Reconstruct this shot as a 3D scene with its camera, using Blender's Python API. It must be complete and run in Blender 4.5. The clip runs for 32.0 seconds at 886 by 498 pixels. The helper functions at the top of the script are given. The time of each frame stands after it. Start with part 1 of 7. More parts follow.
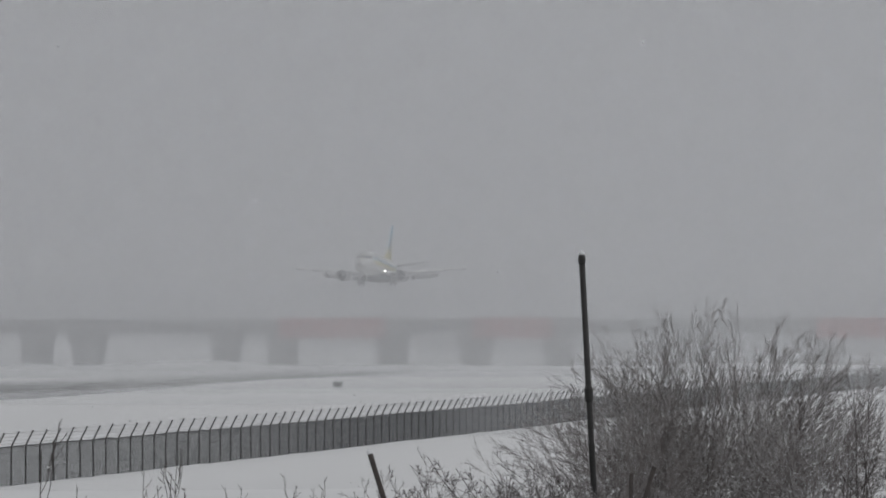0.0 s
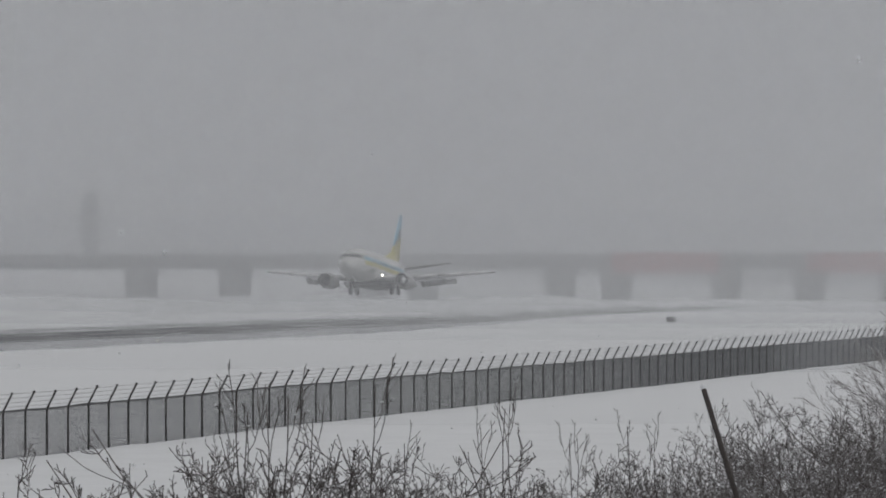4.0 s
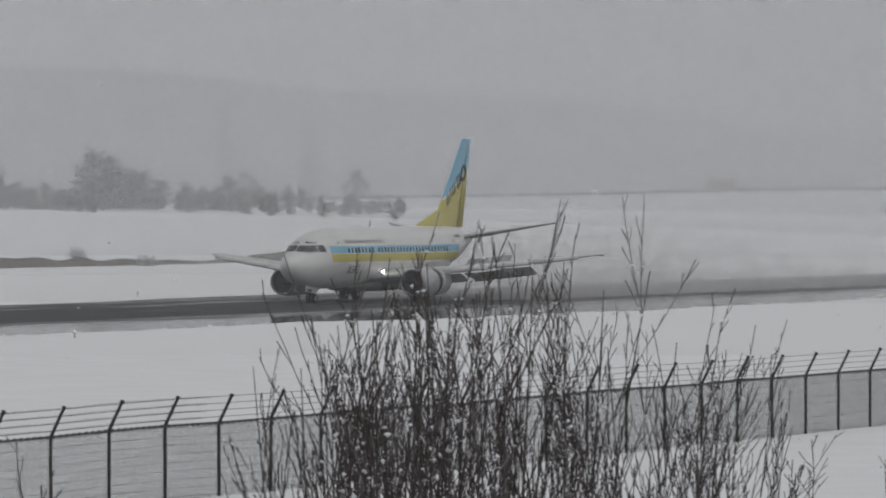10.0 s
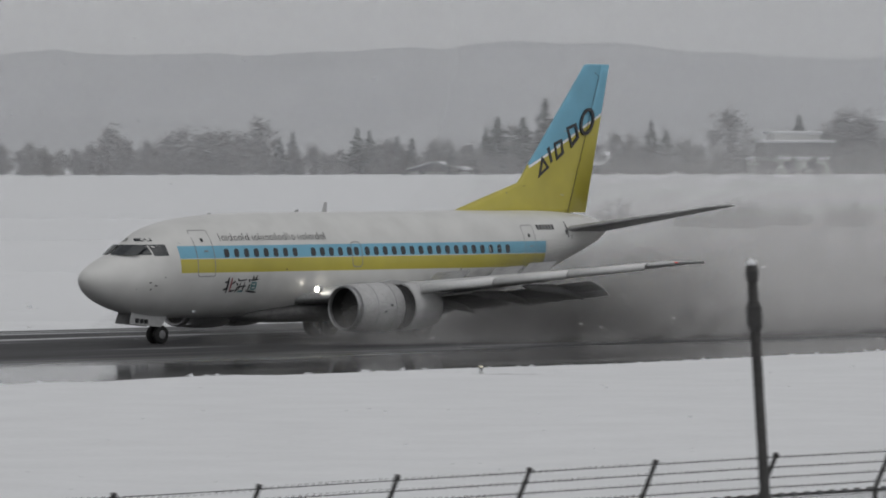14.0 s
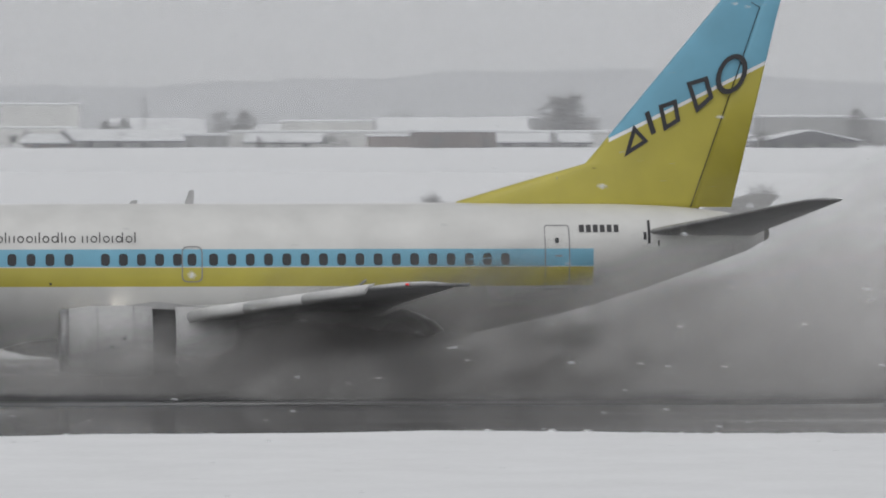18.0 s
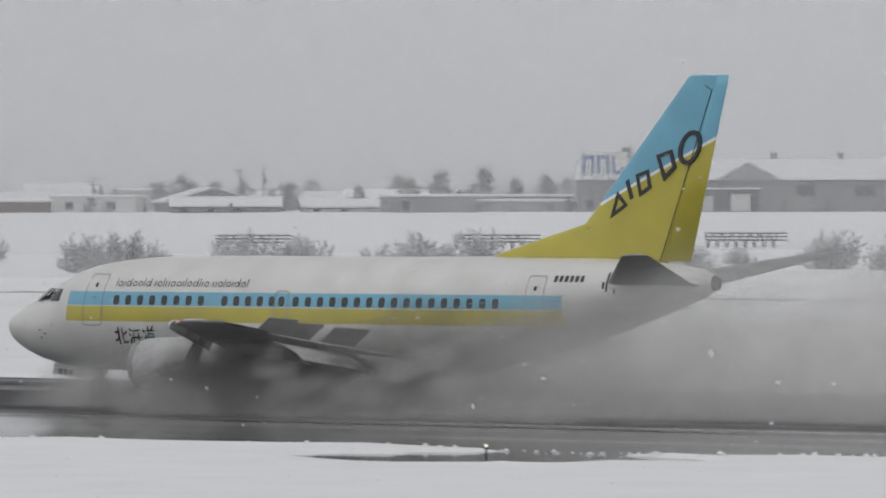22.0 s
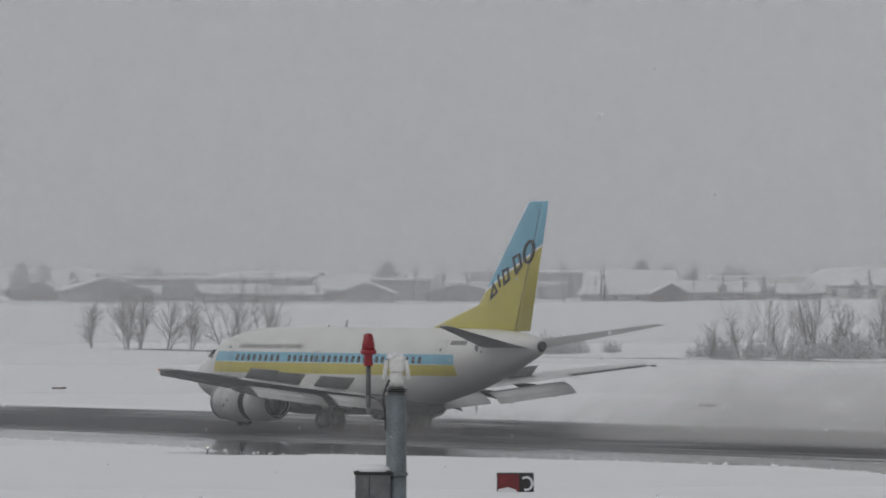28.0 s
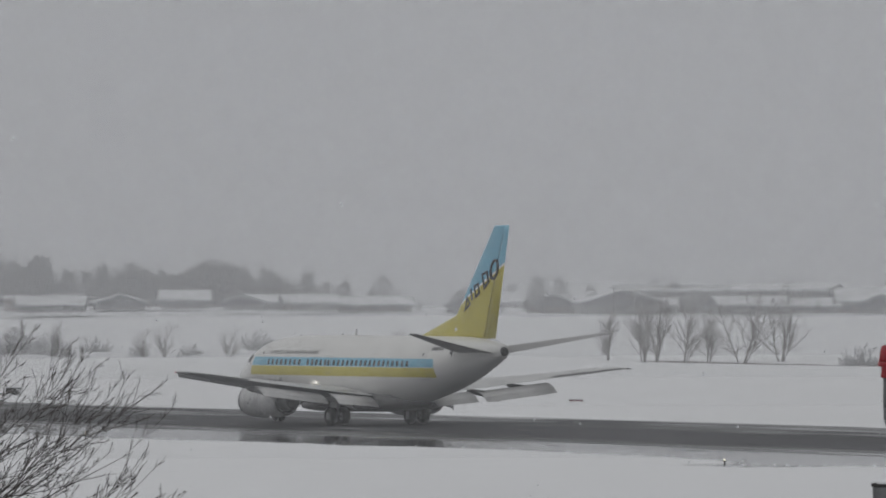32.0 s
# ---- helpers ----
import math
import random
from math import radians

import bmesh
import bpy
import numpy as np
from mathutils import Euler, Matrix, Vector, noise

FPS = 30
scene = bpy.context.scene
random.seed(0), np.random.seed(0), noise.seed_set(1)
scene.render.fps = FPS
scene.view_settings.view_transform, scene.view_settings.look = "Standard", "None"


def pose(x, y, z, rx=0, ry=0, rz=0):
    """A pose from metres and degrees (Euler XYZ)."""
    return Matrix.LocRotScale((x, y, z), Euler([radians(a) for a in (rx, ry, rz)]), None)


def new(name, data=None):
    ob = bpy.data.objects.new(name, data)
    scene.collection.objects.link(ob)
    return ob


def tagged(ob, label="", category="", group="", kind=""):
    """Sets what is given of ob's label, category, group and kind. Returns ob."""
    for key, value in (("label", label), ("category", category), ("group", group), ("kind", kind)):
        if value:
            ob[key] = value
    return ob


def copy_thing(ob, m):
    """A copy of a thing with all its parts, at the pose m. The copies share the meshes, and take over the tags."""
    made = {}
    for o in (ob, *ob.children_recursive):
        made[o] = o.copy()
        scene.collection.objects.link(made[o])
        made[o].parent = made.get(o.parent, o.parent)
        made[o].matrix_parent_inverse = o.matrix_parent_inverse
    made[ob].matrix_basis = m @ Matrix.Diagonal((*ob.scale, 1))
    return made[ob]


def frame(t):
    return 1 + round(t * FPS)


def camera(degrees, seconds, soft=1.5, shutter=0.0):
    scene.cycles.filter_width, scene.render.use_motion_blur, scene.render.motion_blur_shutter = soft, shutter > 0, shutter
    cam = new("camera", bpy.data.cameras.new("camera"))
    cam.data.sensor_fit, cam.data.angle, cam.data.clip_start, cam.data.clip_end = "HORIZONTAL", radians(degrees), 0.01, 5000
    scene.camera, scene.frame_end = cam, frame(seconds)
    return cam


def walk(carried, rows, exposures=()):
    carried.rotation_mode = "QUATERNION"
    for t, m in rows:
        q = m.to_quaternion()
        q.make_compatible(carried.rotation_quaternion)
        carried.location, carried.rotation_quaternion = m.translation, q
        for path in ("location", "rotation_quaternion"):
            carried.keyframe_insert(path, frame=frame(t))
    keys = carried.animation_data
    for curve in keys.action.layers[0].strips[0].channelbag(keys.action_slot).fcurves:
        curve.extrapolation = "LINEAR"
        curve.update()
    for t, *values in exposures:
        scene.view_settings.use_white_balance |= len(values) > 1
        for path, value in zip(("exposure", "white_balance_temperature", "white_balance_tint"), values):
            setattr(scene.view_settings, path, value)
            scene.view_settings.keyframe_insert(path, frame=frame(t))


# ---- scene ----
# The camera stands on a bank beside the airfield and turns with the landing aircraft.
# x runs along the runway, y away from the camera, the runway surface is z = 0.
cam = camera(8.533, 32.0, soft=1.8, shutter=0.15)
EYE = (0.0, 0.0, 6.99)
TURNS = (
    (0, 80.584, 0.779, -0.01), (0.5, 80.210, 0.683, -0.02), (1, 79.950, 0.553, -0.01), (1.5, 79.600, 0.441, -0.01),
    (2, 79.229, 0.370, -0.00), (2.5, 78.791, 0.318, -0.01), (3, 78.367, 0.266, -0.01), (3.5, 77.919, 0.211, -0.01),
    (4, 77.368, 0.152, -0.02), (4.5, 76.668, 0.085, -0.03), (5, 75.887, 0.009, -0.03), (5.5, 75.284, -0.069, -0.08),
    (6, 74.624, -0.138, -0.10), (6.5, 73.916, -0.197, -0.09), (7, 73.099, -0.259, -0.09), (7.5, 72.216, -0.304, -0.11),
    (8, 71.208, -0.340, -0.09), (8.5, 70.056, -0.425, -0.09), (9, 68.857, -0.458, -0.12), (9.5, 67.449, -0.462, -0.08),
    (10, 65.961, -0.486, -0.07), (10.5, 64.363, -0.509, -0.08), (11, 62.656, -0.541, -0.11), (11.5, 60.708, -0.571, -0.14),
    (12, 58.482, -0.601, -0.19), (12.5, 56.090, -0.648, -0.17), (13, 53.122, -0.675, -0.17), (13.5, 49.899, -0.748, -0.11),
    (14, 46.135, -0.813, -0.07), (14.5, 41.818, -0.870, -0.05), (15, 37.100, -0.918, -0.05), (15.5, 32.179, -0.957, -0.06),
    (16, 27.177, -0.986, -0.03), (16.5, 22.033, -1.011, -0.04), (17, 16.828, -1.024, -0.02), (17.5, 11.083, -1.059, -0.03),
    (18, 4.956, -1.079, -0.02), (18.5, -1.046, -1.095, -0.02), (19, -6.881, -1.080, -0.02), (19.5, -12.983, -1.063, -0.01),
    (20, -18.130, -1.028, -0.00), (20.5, -23.028, -0.943, 0.02), (21, -27.057, -0.853, 0.02), (21.5, -30.866, -0.735, 0.02),
    (22, -34.076, -0.455, -0.05), (22.5, -37.103, -0.164, -0.15), (23, -39.978, 0.012, -0.17), (23.5, -42.697, 0.041, -0.16),
    (24, -44.901, 0.066, -0.17), (24.5, -46.597, 0.133, -0.17), (25, -47.958, 0.194, -0.11), (25.5, -49.146, 0.247, -0.09),
    (26, -50.287, 0.290, -0.11), (26.5, -51.444, 0.322, -0.16), (27, -52.593, 0.339, -0.10), (27.5, -53.597, 0.360, -0.04),
    (28, -54.489, 0.390, -0.01), (28.5, -55.338, 0.409, -0.02), (29, -56.105, 0.404, -0.02), (29.5, -56.815, 0.410, -0.07),
    (30, -57.437, 0.425, -0.08), (30.5, -57.924, 0.458, -0.11), (31, -58.319, 0.474, -0.12), (31.5, -58.851, 0.488, -0.13),
    (32, -59.469, 0.513, -0.13),
)


def aim(pan, tilt, lean):
    return Matrix.Translation(EYE) @ pose(0, 0, 0, 90 + tilt, 0, -pan) @ pose(0, 0, 0, 0, 0, lean)


walk(cam, [(t, aim(a, b, c)) for t, a, b, c in TURNS],
     exposures=[(0, 0.04), (6, 0.03), (10, 0.15), (13, 0.12), (16, 0.37), (19, 0.50), (21.5, 0.48), (24, 0.25), (28, 0.12), (32, 0.06)])

scene.cycles.transparent_max_bounces = 96
# ---- light: an overcast sky, brighter overhead ----
SUN_EL, SUN_AZ = 66.0, 190.0
world = bpy.data.worlds.new("overcast")
scene.world = world
world.use_nodes = True
wn, wl = world.node_tree.nodes, world.node_tree.links
sky = wn.new("ShaderNodeTexSky")
sky.sky_type, sky.sun_disc = "NISHITA", False
sky.sun_elevation, sky.sun_rotation = radians(SUN_EL), radians(SUN_AZ)
sky.dust_density, sky.air_density = 1.0, 1.0
grey = wn.new("ShaderNodeHueSaturation")
grey.inputs["Saturation"].default_value = 0.05
wl.new(sky.outputs[0], grey.inputs["Color"])
wn["Background"].inputs["Strength"].default_value = 0.096
wl.new(grey.outputs[0], wn["Background"].inputs["Color"])
sun = new("sun", bpy.data.lights.new("sun", "SUN"))
sun.data.energy, sun.data.angle, sun.data.color = 0.31, radians(70), (1.0, 0.985, 0.96)
sun.rotation_euler = (radians(90 - SUN_EL), 0, radians(180 - SUN_AZ))


# ---- materials ----
def material(name, rgb, rough=0.6, metal=0.0, vary=0.15, grain=3.0, fine=40.0, bump=0.15, depth=0.02, spec=0.5, per_piece=0.0, tint=None, stretch=(1, 1, 1)):
    """A surface with stains at one scale, grain at another, and fine relief."""
    m = bpy.data.materials.new(name)
    m.use_nodes = True
    n, l = m.node_tree.nodes, m.node_tree.links
    b = n["Principled BSDF"]
    b.inputs["Metallic"].default_value = metal
    b.inputs["Specular IOR Level"].default_value = spec
    tc = n.new("ShaderNodeTexCoord")
    mp = n.new("ShaderNodeMapping")
    mp.inputs["Scale"].default_value = stretch
    l.new(tc.outputs["Object"], mp.inputs["Vector"])
    big, small = n.new("ShaderNodeTexNoise"), n.new("ShaderNodeTexNoise")
    big.inputs["Scale"].default_value, small.inputs["Scale"].default_value = grain, fine
    big.inputs["Detail"].default_value, small.inputs["Detail"].default_value = 4, 3
    for q in (big, small):
        l.new(mp.outputs[0], q.inputs["Vector"])
    add = n.new("ShaderNodeMath")
    add.operation = "ADD"
    l.new(big.outputs["Fac"], add.inputs[0])
    l.new(small.outputs["Fac"], add.inputs[1])
    ramp = n.new("ShaderNodeValToRGB")
    dark = tint or [c * (1 - vary * 1.6) for c in rgb]
    ramp.color_ramp.elements[0].position, ramp.color_ramp.elements[1].position = 0.35, 0.65
    ramp.color_ramp.elements[0].color = (*dark, 1)
    ramp.color_ramp.elements[1].color = (*[min(1, c * (1 + vary * 0.4)) for c in rgb], 1)
    half = n.new("ShaderNodeMath")
    half.operation, half.inputs[1].default_value = "MULTIPLY", 0.5
    l.new(add.outputs[0], half.inputs[0])
    l.new(half.outputs[0], ramp.inputs["Fac"])
    out = ramp.outputs["Color"]
    if per_piece:
        info, hsv, rng = n.new("ShaderNodeObjectInfo"), n.new("ShaderNodeHueSaturation"), n.new("ShaderNodeMapRange")
        rng.inputs["To Min"].default_value, rng.inputs["To Max"].default_value = 1 - per_piece, 1 + per_piece
        l.new(info.outputs["Random"], rng.inputs["Value"])
        l.new(rng.outputs[0], hsv.inputs["Value"])
        l.new(out, hsv.inputs["Color"])
        out = hsv.outputs["Color"]
    l.new(out, b.inputs["Base Color"])
    r = n.new("ShaderNodeMapRange")
    r.inputs["To Min"].default_value, r.inputs["To Max"].default_value = max(0.02, rough - 0.12), min(1, rough + 0.12)
    l.new(big.outputs["Fac"], r.inputs["Value"])
    l.new(r.outputs[0], b.inputs["Roughness"])
    if bump:
        bp = n.new("ShaderNodeBump")
        bp.inputs["Strength"].default_value, bp.inputs["Distance"].default_value = bump, depth
        l.new(half.outputs[0], bp.inputs["Height"])
        l.new(bp.outputs[0], b.inputs["Normal"])
    return m


def glowing(name, rgb, strength):
    m = bpy.data.materials.new(name)
    m.use_nodes = True
    b = m.node_tree.nodes["Principled BSDF"]
    b.inputs["Base Color"].default_value = (*rgb, 1)
    b.inputs["Emission Color"].default_value = (*rgb, 1)
    b.inputs["Emission Strength"].default_value = strength
    return m


def banded(name, axis, stops, base, rough=0.3, limits=None, across=None):
    """Paint in straight bands over a coordinate: stops are (from, to, colour). limits: (axis, low, high) where the bands end."""
    m = bpy.data.materials.new(name)
    m.use_nodes = True
    n, l = m.node_tree.nodes, m.node_tree.links
    b = n["Principled BSDF"]
    b.inputs["Roughness"].default_value = rough
    b.inputs["Coat Weight"].default_value = 0.1
    tc, sep = n.new("ShaderNodeTexCoord"), n.new("ShaderNodeSeparateXYZ")
    l.new(tc.outputs["Object"], sep.inputs[0])
    if across:
        dot = n.new("ShaderNodeVectorMath")
        dot.operation, dot.inputs[1].default_value = "DOT_PRODUCT", across
        l.new(tc.outputs["Object"], dot.inputs[0])
        value = dot.outputs["Value"]
    else:
        value = sep.outputs[axis]

    def between(v, lo, hi):
        a, c, k = n.new("ShaderNodeMath"), n.new("ShaderNodeMath"), n.new("ShaderNodeMath")
        a.operation, c.operation, k.operation = "GREATER_THAN", "LESS_THAN", "MULTIPLY"
        a.inputs[1].default_value, c.inputs[1].default_value = lo, hi
        l.new(v, a.inputs[0])
        l.new(v, c.inputs[0])
        l.new(a.outputs[0], k.inputs[0])
        l.new(c.outputs[0], k.inputs[1])
        return k.outputs[0]

    noise_tex = n.new("ShaderNodeTexNoise")
    noise_tex.inputs["Scale"].default_value, noise_tex.inputs["Detail"].default_value = 0.9, 6
    l.new(tc.outputs["Object"], noise_tex.inputs["Vector"])
    dirt = n.new("ShaderNodeMapRange")
    dirt.inputs["From Min"].default_value, dirt.inputs["From Max"].default_value = 0.3, 0.75
    dirt.inputs["To Min"].default_value, dirt.inputs["To Max"].default_value = 1.03, 0.88
    l.new(noise_tex.outputs["Fac"], dirt.inputs["Value"])
    colour = n.new("ShaderNodeRGB")
    colour.outputs[0].default_value = (*base, 1)
    out = colour.outputs[0]
    inside = between(sep.outputs[limits[0]], limits[1], limits[2]) if limits else None
    for lo, hi, rgb in stops:
        mix = n.new("ShaderNodeMix")
        mix.data_type = "RGBA"
        f = between(value, lo, hi)
        if inside:
            k = n.new("ShaderNodeMath")
            k.operation = "MULTIPLY"
            l.new(f, k.inputs[0])
            l.new(inside, k.inputs[1])
            f = k.outputs[0]
        l.new(f, mix.inputs["Factor"])
        l.new(out, mix.inputs["A"])
        mix.inputs["B"].default_value = (*rgb, 1)
        out = mix.outputs["Result"]
    hsv = n.new("ShaderNodeHueSaturation")
    l.new(out, hsv.inputs["Color"])
    l.new(dirt.outputs[0], hsv.inputs["Value"])
    l.new(hsv.outputs[0], b.inputs["Base Color"])
    return m


def airborne_snow(name, opacity, rgb=(0.8, 0.81, 0.83), scale=0.0, contrast=0.0, soft=None):
    """Snow hanging in the air: lets most light through, scatters the rest. soft: fades towards the rim of the piece."""
    m = bpy.data.materials.new(name)
    m.use_nodes = True
    n, l = m.node_tree.nodes, m.node_tree.links
    n.remove(n["Principled BSDF"])
    out = n["Material Output"]
    clear, white, thru, both, mix = (n.new("ShaderNode" + k) for k in ("BsdfTransparent", "BsdfDiffuse", "BsdfTranslucent", "MixShader", "MixShader"))
    white.inputs["Color"].default_value = thru.inputs["Color"].default_value = (*rgb, 1)
    both.inputs[0].default_value = 0.5
    l.new(white.outputs[0], both.inputs[1])
    l.new(thru.outputs[0], both.inputs[2])
    l.new(clear.outputs[0], mix.inputs[1])
    l.new(both.outputs[0], mix.inputs[2])
    l.new(mix.outputs[0], out.inputs[0])
    tc = n.new("ShaderNodeTexCoord")
    value = n.new("ShaderNodeValue")
    value.outputs[0].default_value = opacity
    fac = value.outputs[0]
    if scale:
        nt, mr, mu = n.new("ShaderNodeTexNoise"), n.new("ShaderNodeMapRange"), n.new("ShaderNodeMath")
        nt.inputs["Scale"].default_value, nt.inputs["Detail"].default_value = scale, 5
        l.new(tc.outputs["Object"], nt.inputs["Vector"])
        mr.inputs["From Min"].default_value, mr.inputs["From Max"].default_value = 0.3, 0.7
        mr.inputs["To Min"].default_value, mr.inputs["To Max"].default_value = 1 - contrast, 1 + contrast
        l.new(nt.outputs["Fac"], mr.inputs["Value"])
        mu.operation = "MULTIPLY"
        l.new(fac, mu.inputs[0])
        l.new(mr.outputs[0], mu.inputs[1])
        fac = mu.outputs[0]
    if soft:
        uv, mu = n.new("ShaderNodeAttribute"), n.new("ShaderNodeMath")
        uv.attribute_name = soft
        mu.operation, mu.use_clamp = "MULTIPLY", True
        l.new(fac, mu.inputs[0])
        l.new(uv.outputs["Fac"], mu.inputs[1])
        fac = mu.outputs[0]
    l.new(fac, mix.inputs[0])
    return m


SNOW = material("snow", (0.79, 0.80, 0.82), 0.75, vary=0.05, grain=0.35, fine=6, bump=0.35, depth=0.05, spec=0.2)
ROOF_SNOW = material("roof_snow", (0.74, 0.75, 0.77), 0.8, vary=0.05, grain=0.3, fine=3, bump=0.3, depth=0.05, spec=0.2)
STEEL = material("galvanised_steel", (0.16, 0.165, 0.17), 0.5, 0.4, vary=0.3, grain=4, fine=60)
DARK_STEEL = material("dark_steel", (0.035, 0.034, 0.034), 0.55, 0.2, vary=0.4, grain=3, fine=50)
BARK = material("bark", (0.075, 0.064, 0.06), 0.85, vary=0.4, grain=8, fine=60, bump=0.4, depth=0.01)
FAR_BARK = material("grey_bark", (0.20, 0.18, 0.173), 0.9, vary=0.4, grain=2, fine=20, bump=0)

def frosted(name, rgb, reach, cover=0.8):
    """Bark with snow lying along the upper side of every twig."""
    m = material(name, rgb, 0.85, vary=0.4, grain=6, fine=40, bump=0)
    n, l = m.node_tree.nodes, m.node_tree.links
    b = n["Principled BSDF"]
    bark = b.inputs["Base Color"].links[0].from_socket
    geo, sep, patch, rng, mul, mix = (n.new("ShaderNode" + k) for k in ("NewGeometry", "SeparateXYZ", "TexNoise", "MapRange", "Math", "Mix"))
    mix.data_type = "RGBA"
    l.new(geo.outputs["Normal"], sep.inputs[0])
    patch.inputs["Scale"].default_value, patch.inputs["Detail"].default_value = 5.0, 3
    tc = n.new("ShaderNodeTexCoord")
    l.new(tc.outputs["Object"], patch.inputs["Vector"])
    rng.inputs["From Min"].default_value, rng.inputs["From Max"].default_value = 0.5 - reach, 0.95 - reach
    mul.operation, mul.inputs[1].default_value = "MULTIPLY_ADD", 0.9
    l.new(patch.outputs["Fac"], mul.inputs[0])
    half = n.new("ShaderNodeMath")
    half.operation, half.inputs[1].default_value = "MULTIPLY", 0.35
    l.new(sep.outputs["Z"], half.inputs[0])
    l.new(half.outputs[0], mul.inputs[2])
    l.new(mul.outputs[0], rng.inputs["Value"])
    rng.inputs["To Max"].default_value = cover
    l.new(rng.outputs[0], mix.inputs["Factor"])
    l.new(bark, mix.inputs["A"])
    mix.inputs["B"].default_value = (0.72, 0.73, 0.75, 1)
    l.new(mix.outputs["Result"], b.inputs["Base Color"])
    return m


RIME_TWIG = frosted("rimed_twig", (0.12, 0.103, 0.098), 0.05, 0.75)
TREE_TWIG = frosted("tree_twig", (0.30, 0.275, 0.268), 0.0, 0.6)
ROUND_TWIG = frosted("pale_twig", (0.25, 0.225, 0.218), 0.10, 0.7)
# frosted bark, paled further so that the colour carries the field's haze
HAZED_TWIG = frosted("field_twig", (0.30, 0.285, 0.28), 0.25, 0.8)
DUSTED_BARK = frosted("dusted_bark", (0.072, 0.06, 0.056), -0.03, 0.7)
LEAF = material("leaf", (0.055, 0.056, 0.028), 0.45, vary=0.6, grain=9, fine=50, per_piece=0.3, tint=(0.045, 0.02, 0.012))
NEEDLES = material("needles", (0.035, 0.045, 0.035), 0.85, vary=0.5, grain=0.8, fine=6, bump=0.4, depth=0.1)
FROSTED = material("frosted_needles", (0.30, 0.31, 0.31), 0.85, vary=0.5, grain=0.7, fine=5, bump=0.4, depth=0.1)
EARTH = frosted("snowy_earth", (0.15, 0.125, 0.11), -0.05, 0.7)
CONCRETE = material("concrete", (0.24, 0.24, 0.235), 0.85, vary=0.25, grain=0.3, fine=3)
RED_GIRDER = material("red_girder", (0.46, 0.055, 0.045), 0.6, vary=0.25, grain=0.3, fine=3)
GREY_WALL = material("grey_wall", (0.26, 0.26, 0.26), 0.8, vary=0.2, grain=0.3, fine=3, per_piece=0.25)
TAN_WALL = material("tan_wall", (0.33, 0.30, 0.25), 0.8, vary=0.2, grain=0.3, fine=3, per_piece=0.15)
BROWN_WALL = material("brown_wall", (0.17, 0.13, 0.115), 0.8, vary=0.25, grain=0.3, fine=3, per_piece=0.25)
GREEN_WALL = material("green_wall", (0.22, 0.32, 0.28), 0.75, vary=0.2, grain=0.3, fine=3, per_piece=0.1)
PALE_WALL = material("pale_wall", (0.62, 0.62, 0.60), 0.8, vary=0.15, grain=0.3, fine=3, per_piece=0.1)
RUST_WALL = material("rust_wall", (0.30, 0.17, 0.145), 0.8, vary=0.25, grain=0.3, fine=3, per_piece=0.15)
PANE_DARK = material("dark_pane", (0.05, 0.055, 0.06), 0.25, vary=0.2, grain=1, fine=4, bump=0)
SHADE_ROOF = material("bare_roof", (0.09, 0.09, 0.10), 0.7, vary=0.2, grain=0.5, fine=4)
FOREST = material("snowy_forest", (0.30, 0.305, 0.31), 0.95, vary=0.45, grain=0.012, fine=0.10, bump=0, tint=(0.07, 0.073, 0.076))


# ---- building helpers ----
def mesh_of(bm, name, mat, smooth=False):
    me = bpy.data.meshes.new(name)
    bm.to_mesh(me)
    bm.free()
    if smooth:
        me.polygons.foreach_set("use_smooth", [True] * len(me.polygons))
    if mat:
        me.materials.append(mat)
    return me


def part(name, bm, mat, parent, label="", smooth=False):
    ob = new(name, mesh_of(bm, name, mat, smooth))
    ob.parent = parent
    return tagged(ob, label)


def shared(name, me, parent, m):
    ob = new(name, me)
    ob.parent = parent
    ob.matrix_basis = m
    return ob


def thing(name, label, category, m=None, group="", kind=""):
    ob = new(name)
    ob.empty_display_size = 0.3
    if m is not None:
        ob.matrix_basis = m
    return tagged(ob, label, category, group, kind)


def box(bm, x0, x1, y0, y1, z0, z1, bevel=0.0):
    v = [bm.verts.new((x, y, z)) for z in (z0, z1) for y in (y0, y1) for x in (x0, x1)]
    faces = [bm.faces.new([v[i] for i in q]) for q in ((0, 2, 3, 1), (4, 5, 7, 6), (0, 1, 5, 4), (2, 6, 7, 3), (0, 4, 6, 2), (1, 3, 7, 5))]
    if bevel:
        edges = list({e for f in faces for e in f.edges})
        bmesh.ops.bevel(bm, geom=edges, offset=bevel, segments=1, affect="EDGES")
    return bm


def boxed(*a, bevel=0.0):
    return box(bmesh.new(), *a, bevel=bevel)


def tube(bm, p, q, r0, r1=None, n=8, cap=True):
    p, q = Vector(p), Vector(q)
    r1 = r0 if r1 is None else r1
    d = (q - p).normalized()
    u = d.orthogonal().normalized()
    w = d.cross(u)
    rings = []
    for c, r in ((p, r0), (q, r1)):
        rings.append([bm.verts.new(c + r * (math.cos(a) * u + math.sin(a) * w)) for a in (2 * math.pi * k / n for k in range(n))])
    for k in range(n):
        bm.faces.new((rings[0][k], rings[0][(k + 1) % n], rings[1][(k + 1) % n], rings[1][k]))
    if cap:
        bm.faces.new(rings[0][::-1])
        bm.faces.new(rings[1])
    return bm


